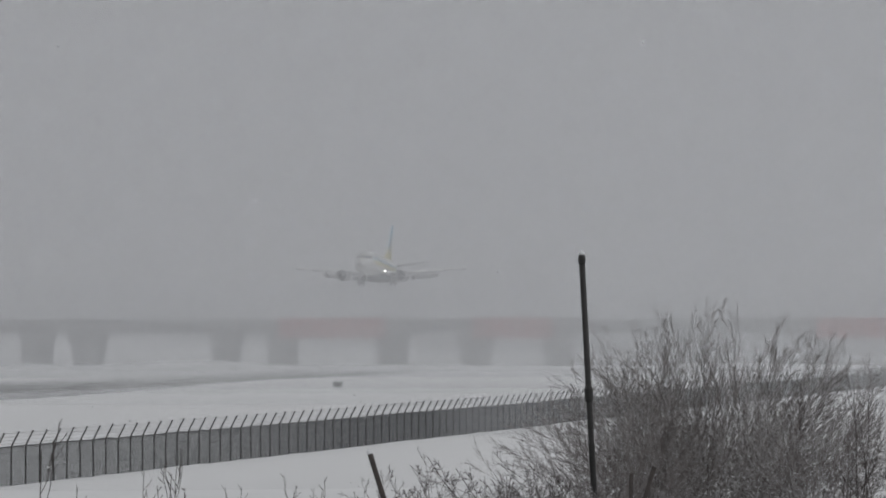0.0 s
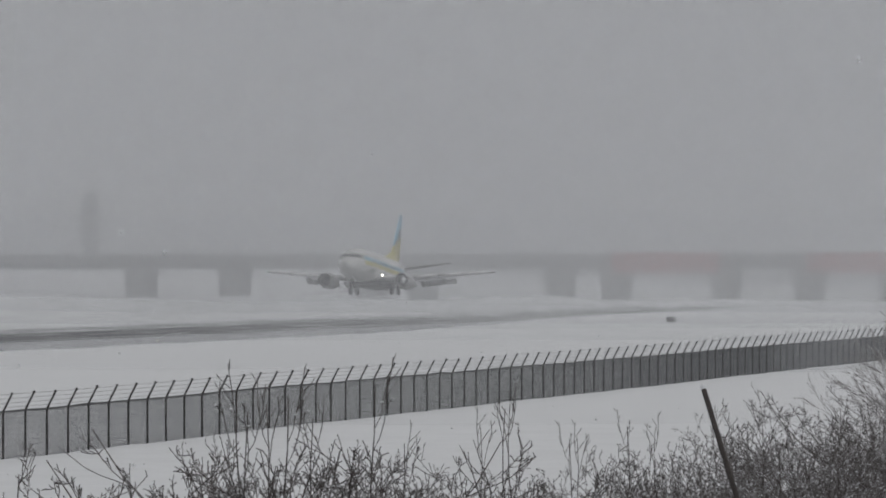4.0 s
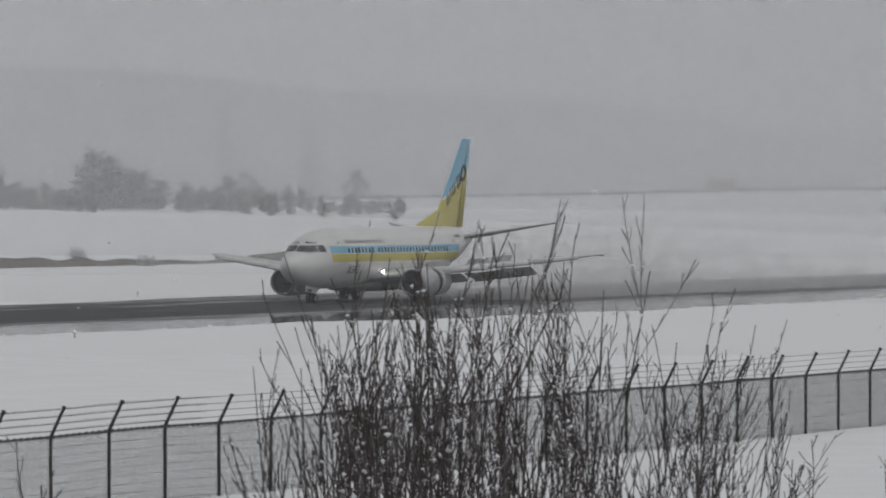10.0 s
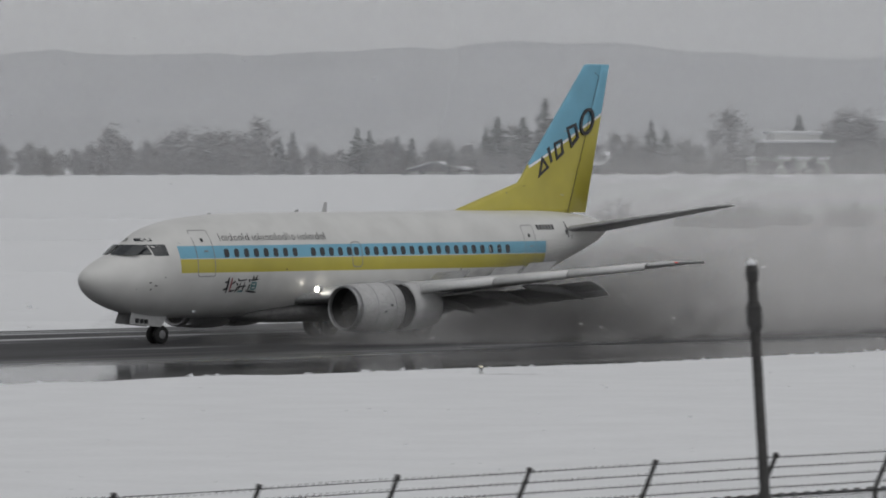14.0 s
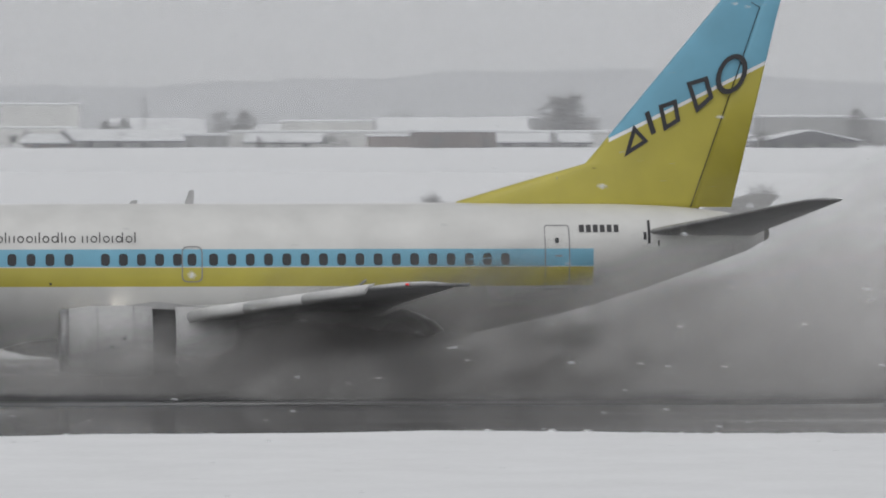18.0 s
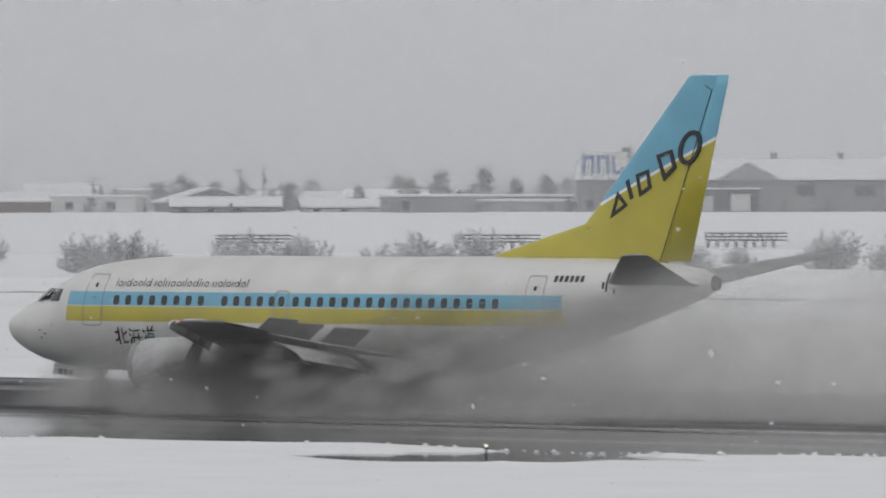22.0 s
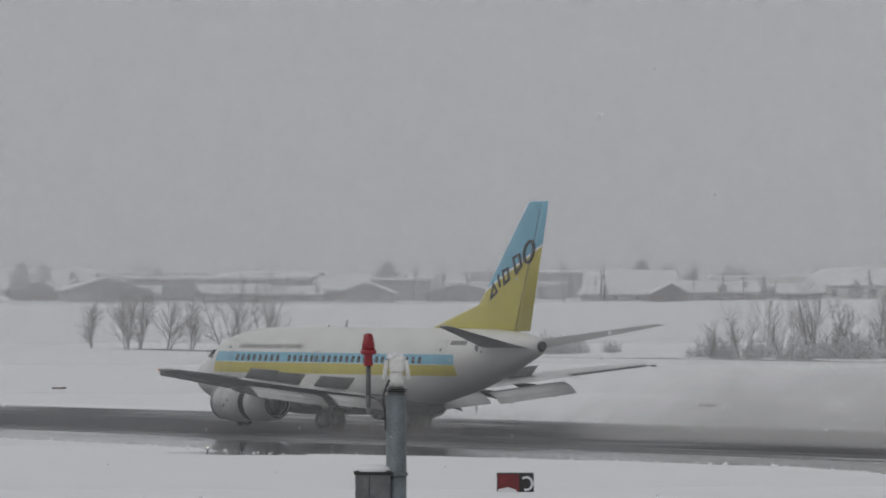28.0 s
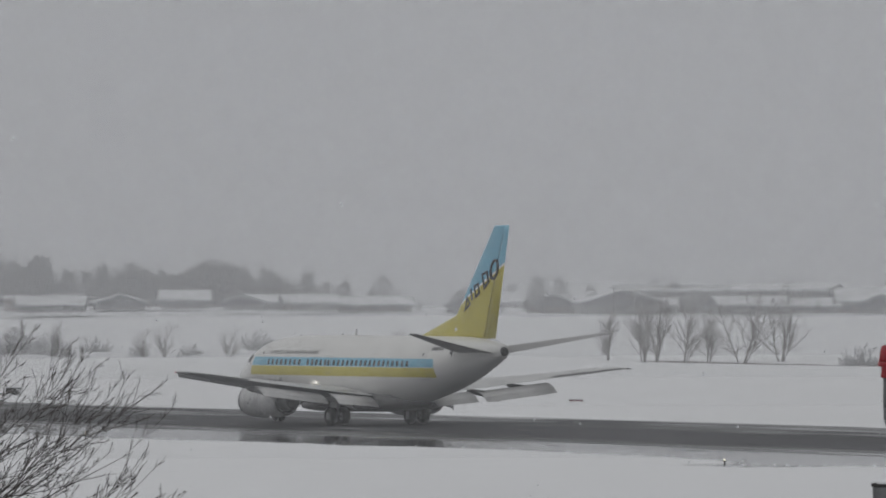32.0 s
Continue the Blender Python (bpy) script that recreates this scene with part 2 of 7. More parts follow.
def loft(bm, rings, cap=True, closed=True):
    """Skin a list of rings, each a list of points."""
    vs = [[bm.verts.new(c) for c in r] for r in rings]
    n = len(vs[0])
    for a, b in zip(vs, vs[1:]):
        for k in range(n if closed else n - 1):
            bm.faces.new((a[k], a[(k + 1) % n], b[(k + 1) % n], b[k]))
    if cap:
        bm.faces.new(vs[0][::-1])
        bm.faces.new(vs[-1])
    bmesh.ops.recalc_face_normals(bm, faces=bm.faces[:])
    return bm


def lathe(bm, profile, axis="x", centre=(0, 0, 0), n=28, cap=True):
    """Turn (along, radius) pairs about an axis."""
    rings = []
    for a, r in profile:
        ring = []
        for k in range(n):
            t = 2 * math.pi * k / n
            c, s = r * math.cos(t), r * math.sin(t)
            q = {"x": (a, c, s), "y": (c, a, s), "z": (c, s, a)}[axis]
            ring.append(tuple(i + j for i, j in zip(q, centre)))
        rings.append(ring)
    return loft(bm, rings, cap)


def smoothstep(a, b, x):
    t = min(1.0, max(0.0, (x - a) / (b - a)))
    return t * t * (3 - 2 * t)


def polar(az, r):
    return r * math.sin(radians(az)), r * math.cos(radians(az))


FAR_EDGE = 187.0
# how far out the ploughed snow reaches along the runway's near side, beyond x = 620 over half of its width
VERGE_X = (-320, -268, -254, -240, -227, -205, -190, -180, -165, -145, -120, -108, -97, -80, -56, -42, 2, 15, 22, 58, 70, 83, 159, 170, 185, 203, 220, 263, 273, 296, 334, 380, 400, 440, 480, 530, 580, 620, 680, 712, 766, 1050)
VERGE_Y = (139.5, 138.8, 141, 142.3, 142.5, 140.5, 143.5, 145, 140, 141.2, 140, 136.3, 138.7, 138.9, 136.2, 138.5, 137.2, 138.7, 136.4, 137.7, 139.4, 136.5, 139, 139.2, 141, 143.5, 141, 141.7, 140.6, 141.8, 137, 139, 141, 137.5, 137, 137.5, 137.5, 141, 145.5, 150, 156, 163)


def near_edge(x):
    v = Vector((x * 0.09, 0.0, 0.4))
    return float(np.interp(x, VERGE_X, VERGE_Y)) + 0.6 * noise.noise(v) + 0.4 * noise.noise(v * 3.1)


def far_edge(x):
    v = Vector((x * 0.022, 7.3, 0.4))
    return FAR_EDGE + 1.5 * noise.noise(v) + 0.7 * noise.noise(v * 4.3) + 0.3 * noise.noise(v * 13.0)


BARE_PATCHES = ((-143.5, 136.2, 4.5, 3.5), (-147, 133.2, 4, 2.6), (-269, 141, 3.2, 3.5), (-209.5, 139.5, 5, 4.0), (203, 136.8, 3.5, 1.8), (-34.5, 134.8, 3.4, 3.4), (-28, 135.5, 3.5, 2.8), (-91, 133.5, 3.5, 3.2), (-86.5, 135.2, 3.2, 3.0), (-89.5, 136.5, 3.5, 2.6), (85.5, 135.5, 2.0, 3.0), (143, 135.2, 1.6, 2.6), (26, 135.8, 1.8, 1.5))


def ditch_line(x):
    """How far out the ditch beyond the runway lies."""
    return 285 if x > 0 else max(262.0, 362 - 0.75 * max(0.0, -560 - x))


def terrain(x, y):
    """Height of the snow: bank by the camera, level airfield, fields that rise towards the houses."""
    r = math.hypot(x, y)
    r0 = 380 + 250 * smoothstep(0, 500, abs(x))
    z = 5.35 * smoothstep(0, 1, (r - r0) / (840 - r0) * 0.5) * 2 if r < 840 else 5.35
    z = min(z, 5.35) * smoothstep(215, 420, y) * (1 + 0.17 * smoothstep(0.85, 0.885, -x / max(r, 1.0)))
    z += 5.2 * (1 - smoothstep(1.0, 27.0, y))
    z += 0.08 * noise.noise(Vector((x * 0.05, y * 0.05, 0))) - 0.22 * math.exp(-((y - 61) / 22) ** 2)
    near = y - near_edge(x)
    far = far_edge(x) - y
    inside = min(near, far)
    lip = 0.15 + 0.05 * noise.noise(Vector((x * 0.3, y * 0.3, 3)))
    z += lip * (1 - smoothstep(-0.6, 0.5, inside))
    z -= 0.30 * smoothstep(-0.2, 1.2, inside)
    # bare wet patches along the near verge
    for px, py, rx, ry in BARE_PATCHES:
        if abs(x - px) < 2.5 * rx and abs(y - py) < 2.5 * ry:
            k = math.hypot((x - px) / rx, (y - py) / ry) + 0.45 * noise.noise(Vector((x * 0.45, y * 0.8, 5)))
            z -= 0.5 * (1 - smoothstep(0.6, 1.15, k))
    # a shallow ditch along the far verge
    line = ditch_line(x)
    z -= 0.35 * math.exp(-((y - line) / 3.5) ** 2) * smoothstep(60, 160, abs(x))
    return z


def spread(parts):
    out = []
    for a, b, step in parts:
        out += list(np.arange(a, b, step))
    return out


def build_ground():
    xs = [-4600, -3000, -2000, -1400, -1000, -800, -650] + spread([(-560, -420, 8), (-420, 420, 1.3), (420, 1100, 4.0)]) + [1110, 1200, 1400, 1800, 2400, 3200, 4600]
    ys = [-800, -300, -100, -30] + spread([(-10, 30, 3), (30, 126, 7), (126, 147, 0.5), (147, 171, 3), (171, 183, 6), (183, 191, 0.8), (191, 275, 8), (275, 372, 3.2), (372, 950, 24)]) + [1000, 1200, 1600, 2200, 3000, 4600]
    verts = [(x, y, terrain(x, y)) for y in ys for x in xs]
    w = len(xs)
    faces = [(j * w + i, j * w + i + 1, (j + 1) * w + i + 1, (j + 1) * w + i) for j in range(len(ys) - 1) for i in range(w - 1)]
    me = bpy.data.meshes.new("ground")
    me.from_pydata(verts, [], faces)
    me.polygons.foreach_set("use_smooth", [True] * len(me.polygons))
    me.materials.append(SNOW)
    tagged(new("ground", me), "snow-covered airfield and fields", "snow field", kind="structure")


def wet_asphalt():
    m = bpy.data.materials.new("wet_asphalt")
    m.use_nodes = True
    n, l = m.node_tree.nodes, m.node_tree.links
    b = n["Principled BSDF"]
    tc, mp = n.new("ShaderNodeTexCoord"), n.new("ShaderNodeMapping")
    mp.inputs["Scale"].default_value = (0.006, 0.32, 1)
    l.new(tc.outputs["Object"], mp.inputs["Vector"])
    streak, slush, grit = (n.new("ShaderNodeTexNoise") for _ in range(3))
    streak.inputs["Scale"].default_value, streak.inputs["Detail"].default_value = 1.0, 2.5
    l.new(mp.outputs[0], streak.inputs["Vector"])
    mp2 = n.new("ShaderNodeMapping")
    mp2.inputs["Scale"].default_value = (0.05, 0.5, 1)
    l.new(tc.outputs["Object"], mp2.inputs["Vector"])
    slush.inputs["Scale"].default_value, slush.inputs["Detail"].default_value = 1.0, 8
    l.new(mp2.outputs[0], slush.inputs["Vector"])
    grit.inputs["Scale"].default_value, grit.inputs["Detail"].default_value = 9.0, 4
    l.new(tc.outputs["Object"], grit.inputs["Vector"])
    mix = n.new("ShaderNodeMath")
    mix.operation = "MULTIPLY_ADD"
    mix.inputs[1].default_value = 0.42
    l.new(streak.outputs["Fac"], mix.inputs[0])
    k = n.new("ShaderNodeMath")
    k.operation, k.inputs[1].default_value = "MULTIPLY", 0.58
    l.new(slush.outputs["Fac"], k.inputs[0])
    l.new(k.outputs[0], mix.inputs[2])
    # more slush on the near and far margins, and towards the far end
    sep, lay, far = n.new("ShaderNodeSeparateXYZ"), n.new("ShaderNodeValToRGB"), n.new("ShaderNodeMapRange")
    l.new(tc.outputs["Object"], sep.inputs[0])
    place = n.new("ShaderNodeMapRange")
    place.inputs["From Min"].default_value, place.inputs["From Max"].default_value = 140, 190
    l.new(sep.outputs["Y"], place.inputs["Value"])
    l.new(place.outputs[0], lay.inputs["Fac"])
    q = lay.color_ramp.elements
    q[0].position, q[0].color = 0.0, (0.07, 0.07, 0.07, 1)
    q[1].position, q[1].color = 1.0, (0.20, 0.20, 0.20, 1)
    for at, v in ((0.16, 0.05), (0.34, 0.03), (0.42, 0.0), (0.64, 0.0), (0.70, 0.10), (0.82, 0.07), (0.88, 0.13)):
        lay.color_ramp.elements.new(at).color = (v, v, v, 1)
    far.inputs["From Min"].default_value, far.inputs["From Max"].default_value = 420, 800
    far.inputs["To Min"].default_value, far.inputs["To Max"].default_value = 0.0, 0.17
    l.new(sep.outputs["X"], far.inputs["Value"])
    for extra in (lay.outputs["Color"], far.outputs[0]):
        plus = n.new("ShaderNodeMath")
        plus.operation = "ADD"
        l.new(mix.outputs[0], plus.inputs[0])
        l.new(extra, plus.inputs[1])
        mix = plus
    ramp = n.new("ShaderNodeValToRGB")
    e = ramp.color_ramp.elements
    e[0].position, e[0].color = 0.43, (0.022, 0.022, 0.024, 1)
    e[1].position, e[1].color = 0.78, (0.62, 0.63, 0.64, 1)
    mid = ramp.color_ramp.elements.new(0.585)
    mid.color = (0.075, 0.075, 0.08, 1)
    l.new(mix.outputs[0], ramp.inputs["Fac"])
    l.new(ramp.outputs[0], b.inputs["Base Color"])
    r = n.new("ShaderNodeMapRange")
    r.inputs["From Min"].default_value, r.inputs["From Max"].default_value = 0.44, 0.66
    r.inputs["To Min"].default_value, r.inputs["To Max"].default_value = 0.55, 0.8
    b.inputs["Specular IOR Level"].default_value = 0.12
    l.new(mix.outputs[0], r.inputs["Value"])
    # a film of standing water along the near third, broken asphalt beyond it
    film, wander, rub = n.new("ShaderNodeMapRange"), n.new("ShaderNodeMath"), n.new("ShaderNodeMath")
    wander.operation, wander.inputs[1].default_value = "MULTIPLY_ADD", -0.34
    l.new(slush.outputs["Fac"], wander.inputs[0])
    l.new(place.outputs[0], wander.inputs[2])
    film.inputs["From Min"].default_value, film.inputs["From Max"].default_value = 0.06, 0.24
    l.new(wander.outputs[0], film.inputs["Value"])
    rub.operation = "MULTIPLY_ADD"
    l.new(film.outputs[0], rub.inputs[0])
    l.new(r.outputs[0], rub.inputs[1])
    rub.inputs[2].default_value = 0.06
    l.new(rub.outputs[0], b.inputs["Roughness"])
    bp = n.new("ShaderNodeBump")
    l.new(film.outputs[0], bp.inputs["Strength"])
    bp.inputs["Distance"].default_value = 0.012
    l.new(grit.outputs["Fac"], bp.inputs["Height"])
    l.new(bp.outputs[0], b.inputs["Normal"])
    return m


def build_runway():
    bm = bmesh.new()
    xs = list(range(-900, 1401, 50))
    rows = [[bm.verts.new((x, y, 0)) for x in xs] for y in (126, 165, 195)]
    for a, b in zip(rows, rows[1:]):
        for i in range(len(xs) - 1):
            bm.faces.new((a[i], a[i + 1], b[i + 1], b[i]))
    tagged(new("runway", mesh_of(bm, "runway", wet_asphalt())), "wet dark asphalt runway with slush streaks", "runway", kind="structure")
    paint = material("orange_paint", (0.48, 0.18, 0.055), 0.5, vary=0.5, grain=0.5, fine=4, tint=(0.2, 0.1, 0.05), bump=0)
    for x in (-35.6, -32.2, -28.7):
        bm = bmesh.new()
        bm.faces.new([bm.verts.new(c) for c in ((x - 0.6, 140.5, 0.004), (x + 0.7, 140.5, 0.004), (x - 1.0, 160.5, 0.004), (x - 2.3, 160.5, 0.004))])
        tagged(new("runway_marking", mesh_of(bm, "runway_marking", paint)), "worn orange stripe painted on the runway", "marking", "orange stripes", "structure")


def ditch_bank(x0, x1, h, gaps):
    """A bare earth bank that shows as a dark line through the snow."""
    rings = []
    for x in np.arange(x0, x1, 1.5):
        y = ditch_line(float(x)) + 0.5
        v = Vector((float(x) * 0.05, 285.5 if x > 0 else 362.5, 2.0))
        k = max(0.0, 0.75 + 0.6 * noise.noise(v) + 0.4 * noise.noise(v * 4.1) - gaps * max(0.0, noise.noise(v * 0.35)))
        yy = y + 1.2 * noise.noise(v * 0.6)
        z = terrain(float(x), yy - 4) - 0.3
        rings.append([(float(x), yy, z), (float(x), yy + 0.35, z + 0.3 + h * k), (float(x), yy + 0.9, z + 0.3 + h * k * 0.8), (float(x), yy + 1.6, z - 0.1)])
    o = tagged(new("ditch_bank", mesh_of(loft(bmesh.new(), rings), "ditch_bank", EARTH)), "bare brown ditch bank showing through the snow", "ditch", kind="structure")
    return o


def snow_clods():
    """Lumps of ploughed snow along the near edge of the runway."""
    rng = np.random.default_rng(8)
    n = 2600
    x = rng.uniform(-420, 420, n)
    y = np.array([near_edge(float(q)) for q in x]) + rng.normal(-0.15, 0.45, n)
    s = 0.02 + 0.075 * rng.random(n) ** 3
    c = np.stack([x, y, [terrain(float(a), float(b)) for a, b in zip(x, y)]], 1)
    c[:, 2] = np.maximum(c[:, 2], 0) + s * 0.2
    unit = np.array([(1, 0, 0), (-1, 0, 0), (0, 1, 0), (0, -1, 0), (0, 0, 1), (0, 0, -1)], float)
    verts = (c[:, None, :] + unit[None] * s[:, None, None] * rng.uniform(0.6, 1.6, (n, 6, 1)) * np.array([1.5, 1, 0.8])).reshape(-1, 3)
    tri = np.array([(0, 2, 4), (2, 1, 4), (1, 3, 4), (3, 0, 4), (2, 0, 5), (1, 2, 5), (3, 1, 5), (0, 3, 5)])
    me = bpy.data.meshes.new("snow_clods")
    me.from_pydata(verts.tolist(), [], (tri[None] + 6 * np.arange(n)[:, None, None]).reshape(-1, 3).tolist())
    me.materials.append(ROOF_SNOW)
    tagged(new("snow_clods", me), "lumps of ploughed snow along the runway's edge", "snow", kind="stuff")


build_ground()
build_runway()
ditch_bank(385, 620, 1.0, 0.6)
ditch_bank(-690, -170, 0.10, 0.4)
snow_clods()


# ---- haze of snow in the air, painted with curved sheets, thicker towards the far end of the runway ----
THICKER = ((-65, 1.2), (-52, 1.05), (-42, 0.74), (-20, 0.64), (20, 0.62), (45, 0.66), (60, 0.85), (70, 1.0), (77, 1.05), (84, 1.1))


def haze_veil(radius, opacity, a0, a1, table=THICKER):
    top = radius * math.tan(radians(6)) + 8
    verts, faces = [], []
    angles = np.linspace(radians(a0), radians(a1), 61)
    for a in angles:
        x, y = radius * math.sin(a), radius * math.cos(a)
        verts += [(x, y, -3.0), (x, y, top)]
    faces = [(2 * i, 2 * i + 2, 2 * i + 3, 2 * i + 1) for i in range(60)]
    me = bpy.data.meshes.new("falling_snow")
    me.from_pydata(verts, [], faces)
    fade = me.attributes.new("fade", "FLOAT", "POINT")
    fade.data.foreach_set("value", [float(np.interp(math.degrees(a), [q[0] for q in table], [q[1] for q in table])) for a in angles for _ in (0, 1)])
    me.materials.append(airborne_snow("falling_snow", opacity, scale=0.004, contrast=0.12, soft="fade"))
    tagged(new("falling_snow", me), "thin curved sheet that paints the snow haze over the fields", "snowfall", "snow curtains", "stuff")


# sheets stacked by distance, so that far things fade to the sky's tone
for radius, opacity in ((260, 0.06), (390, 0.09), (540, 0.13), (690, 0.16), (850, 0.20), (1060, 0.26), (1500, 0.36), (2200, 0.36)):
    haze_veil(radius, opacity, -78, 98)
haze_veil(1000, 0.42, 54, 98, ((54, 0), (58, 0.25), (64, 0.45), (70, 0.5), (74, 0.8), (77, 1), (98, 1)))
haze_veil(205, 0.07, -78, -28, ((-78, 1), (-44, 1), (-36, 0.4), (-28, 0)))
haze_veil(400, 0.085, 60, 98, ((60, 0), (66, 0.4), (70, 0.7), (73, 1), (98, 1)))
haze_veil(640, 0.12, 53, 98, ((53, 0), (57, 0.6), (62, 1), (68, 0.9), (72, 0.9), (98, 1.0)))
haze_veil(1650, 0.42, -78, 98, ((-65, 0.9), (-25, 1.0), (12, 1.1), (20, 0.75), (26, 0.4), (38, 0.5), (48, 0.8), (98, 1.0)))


# ---- the landing airliner; in its own space x runs forward, y to its left, z up from the ground ----
BLUE, YELLOW, WHITE = (0.16, 0.41, 0.56), (0.48, 0.42, 0.065), (0.63, 0.63, 0.62)
HULL_PAINT = banded("hull_paint", 2, ((3.34, 3.83, BLUE), (2.78, 3.315, YELLOW)), WHITE, 0.32, (0, -9.0, 11.95))
FIN_PAINT = banded("fin_paint", 2, ((2.03, 30, BLUE), (1.93, 2.03, (0.8, 0.8, 0.8))), YELLOW, 0.3, (0, -30, -9.6), across=(0.4394, 0, 0.8983))
WING_GREY = material("wing_grey", (0.56, 0.565, 0.57), 0.4, vary=0.2, grain=0.8, fine=12, bump=0.05)
WING_DARK = material("flap_metal", (0.25, 0.25, 0.255), 0.5, 0.2, vary=0.3, grain=1.5, fine=12, bump=0.05)
# fairing grey darkened for the shade under the fuselage and for spray dirt
SHADED_BELLY = material("belly_grey", (0.11, 0.11, 0.112), 0.6, vary=0.35, grain=1.2, fine=10, bump=0.05, stretch=(0.4, 1, 1))
SPOILER_GREY = material("spoiler_grey", (0.33, 0.33, 0.335), 0.45, vary=0.25, grain=1.5, fine=12, bump=0.05)
COWL = material("cowl_paint", (0.46, 0.46, 0.465), 0.38, vary=0.12, grain=0.9, fine=6, bump=0)
# paler than the wing: sky light on the slats' front faces, put into colour
SKYLIT_SLAT = material("slat_white", (0.72, 0.72, 0.72), 0.4, vary=0.08, grain=1.0, fine=10, bump=0)
LIP = material("polished_lip", (0.30, 0.30, 0.31), 0.35, 0.6, vary=0.2, grain=2, fine=20, bump=0)
TYRE = material("tyre", (0.02, 0.02, 0.021), 0.8, vary=0.3, grain=4, fine=40)
GEAR = material("gear_metal", (0.30, 0.30, 0.31), 0.4, 0.5, vary=0.3, grain=5, fine=40)
GLASS_DARK = material("cabin_glass", (0.03, 0.034, 0.04), 0.12, vary=0.2, grain=2, fine=10, bump=0)
SEAM = material("door_seam", (0.27, 0.27, 0.28), 0.5, vary=0.2, grain=2, fine=20, bump=0)
INK = material("dark_lettering", (0.03, 0.03, 0.035), 0.4, vary=0.2, grain=2, fine=20, bump=0)
CASCADE = material("reverser_cascade", (0.025, 0.025, 0.027), 0.6, 0.3, vary=0.4, grain=6, fine=40)

HULL = (  # x, top, bottom, half width
    (15.73, 2.60, 2.50, 0.05), (15.66, 2.76, 2.30, 0.23), (15.5, 2.92, 2.10, 0.42), (15.15, 3.12, 1.83, 0.68), (14.7, 3.34, 1.60, 0.93), (14.2, 3.54, 1.41, 1.13),
    (13.75, 3.72, 1.28, 1.28), (13.2, 4.02, 1.17, 1.43), (12.6, 4.40, 1.07, 1.57), (11.8, 4.68, 1.02, 1.70), (10.8, 4.87, 0.99, 1.80), (9.6, 5.0, 0.98, 1.86),
    (8.2, 5.07, 0.98, 1.88), (5.0, 5.10, 0.98, 1.88), (1.0, 5.10, 0.98, 1.88), (-2.6, 5.10, 1.02, 1.88), (-4.6, 5.12, 1.20, 1.87), (-6.6, 5.12, 1.58, 1.80),
    (-8.6, 5.11, 2.04, 1.64), (-10.4, 5.07, 2.58, 1.40), (-12.0, 4.96, 3.14, 1.02), (-13.2, 4.80, 3.58, 0.68), (-13.85, 4.66, 3.85, 0.45), (-14.07, 4.55, 4.0, 0.30))


def hull_at(x):
    """Top, bottom and half width of the fuselage at a station."""
    st = HULL[::-1]
    xs = [s[0] for s in st]
    return [float(np.interp(x, xs, [s[k] for s in st])) for k in (1, 2, 3)]


def hull_side(x, z):
    top, bot, w = hull_at(x)
    k = (z - (top + bot) / 2) / ((top - bot) / 2)
    return w * math.sqrt(max(0.02, 1 - k * k))


def on_hull(x0, x1, z0, z1, side, lift, nx=2, nz=4, corner=0.0):
    """A thin plate that follows the fuselage's skin, with an edge of its own."""
    bm = bmesh.new()
    outer, inner = [], []
    pts = []
    if corner:
        for cx, cz, a0 in ((x1 - corner, z1 - corner, 0), (x0 + corner, z1 - corner, 90), (x0 + corner, z0 + corner, 180), (x1 - corner, z0 + corner, 270)):
            for k in range(4):
                a = radians(a0 + 30 * k)
                pts.append((cx + corner * math.cos(a), cz + corner * math.sin(a)))
        outer = [bm.verts.new((x, side * (hull_side(x, z) + lift), z)) for x, z in pts]
        inner = [bm.verts.new((x, side * (hull_side(x, z) - 0.02), z)) for x, z in pts]
        bm.faces.new(outer)
        for k in range(len(pts)):
            j = (k + 1) % len(pts)
            bm.faces.new((outer[k], inner[k], inner[j], outer[j]))
    else:
        g = [[bm.verts.new((x0 + (x1 - x0) * i / nx, side * (hull_side(x0 + (x1 - x0) * i / nx, z0 + (z1 - z0) * j / nz) + lift), z0 + (z1 - z0) * j / nz)) for i in range(nx + 1)] for j in range(nz + 1)]
        for a, b in zip(g, g[1:]):
            for i in range(nx):
                bm.faces.new((a[i], a[i + 1], b[i + 1], b[i]))
    bmesh.ops.recalc_face_normals(bm, faces=bm.faces[:])
    return bm


def rounded(x0, x1, z0, z1, c, rows=5):
    """Points round a rectangle with rounded corners, its upright sides in short steps."""
    pts = []
    for cx, cz, a0 in ((x1 - c, z1 - c, 0), (x0 + c, z1 - c, 90), (x0 + c, z0 + c, 180), (x1 - c, z0 + c, 270)):
        pts += [(cx + c * math.cos(radians(a0 + 30 * k)), cz + c * math.sin(radians(a0 + 30 * k))) for k in range(4)]
        if a0 in (90, 270):
            x = pts[-1][0]
            za, zb = (z1 - c, z0 + c) if a0 == 90 else (z0 + c, z1 - c)
            pts += [(x, za + (zb - za) * k / rows) for k in range(1, rows)]
    return pts


def band_on_hull(outer, inner, side, lift=0.02):
    """A closed line painted on the skin, between two loops of points."""
    bm = bmesh.new()
    a, b = ([bm.verts.new((x, side * (hull_side(x, z) + lift), z)) for x, z in loop] for loop in (outer, inner))
    for k in range(len(a)):
        j = (k + 1) % len(a)
        bm.faces.new((a[k], a[j], b[j], b[k]))
    bmesh.ops.recalc_face_normals(bm, faces=bm.faces[:])
    return bm


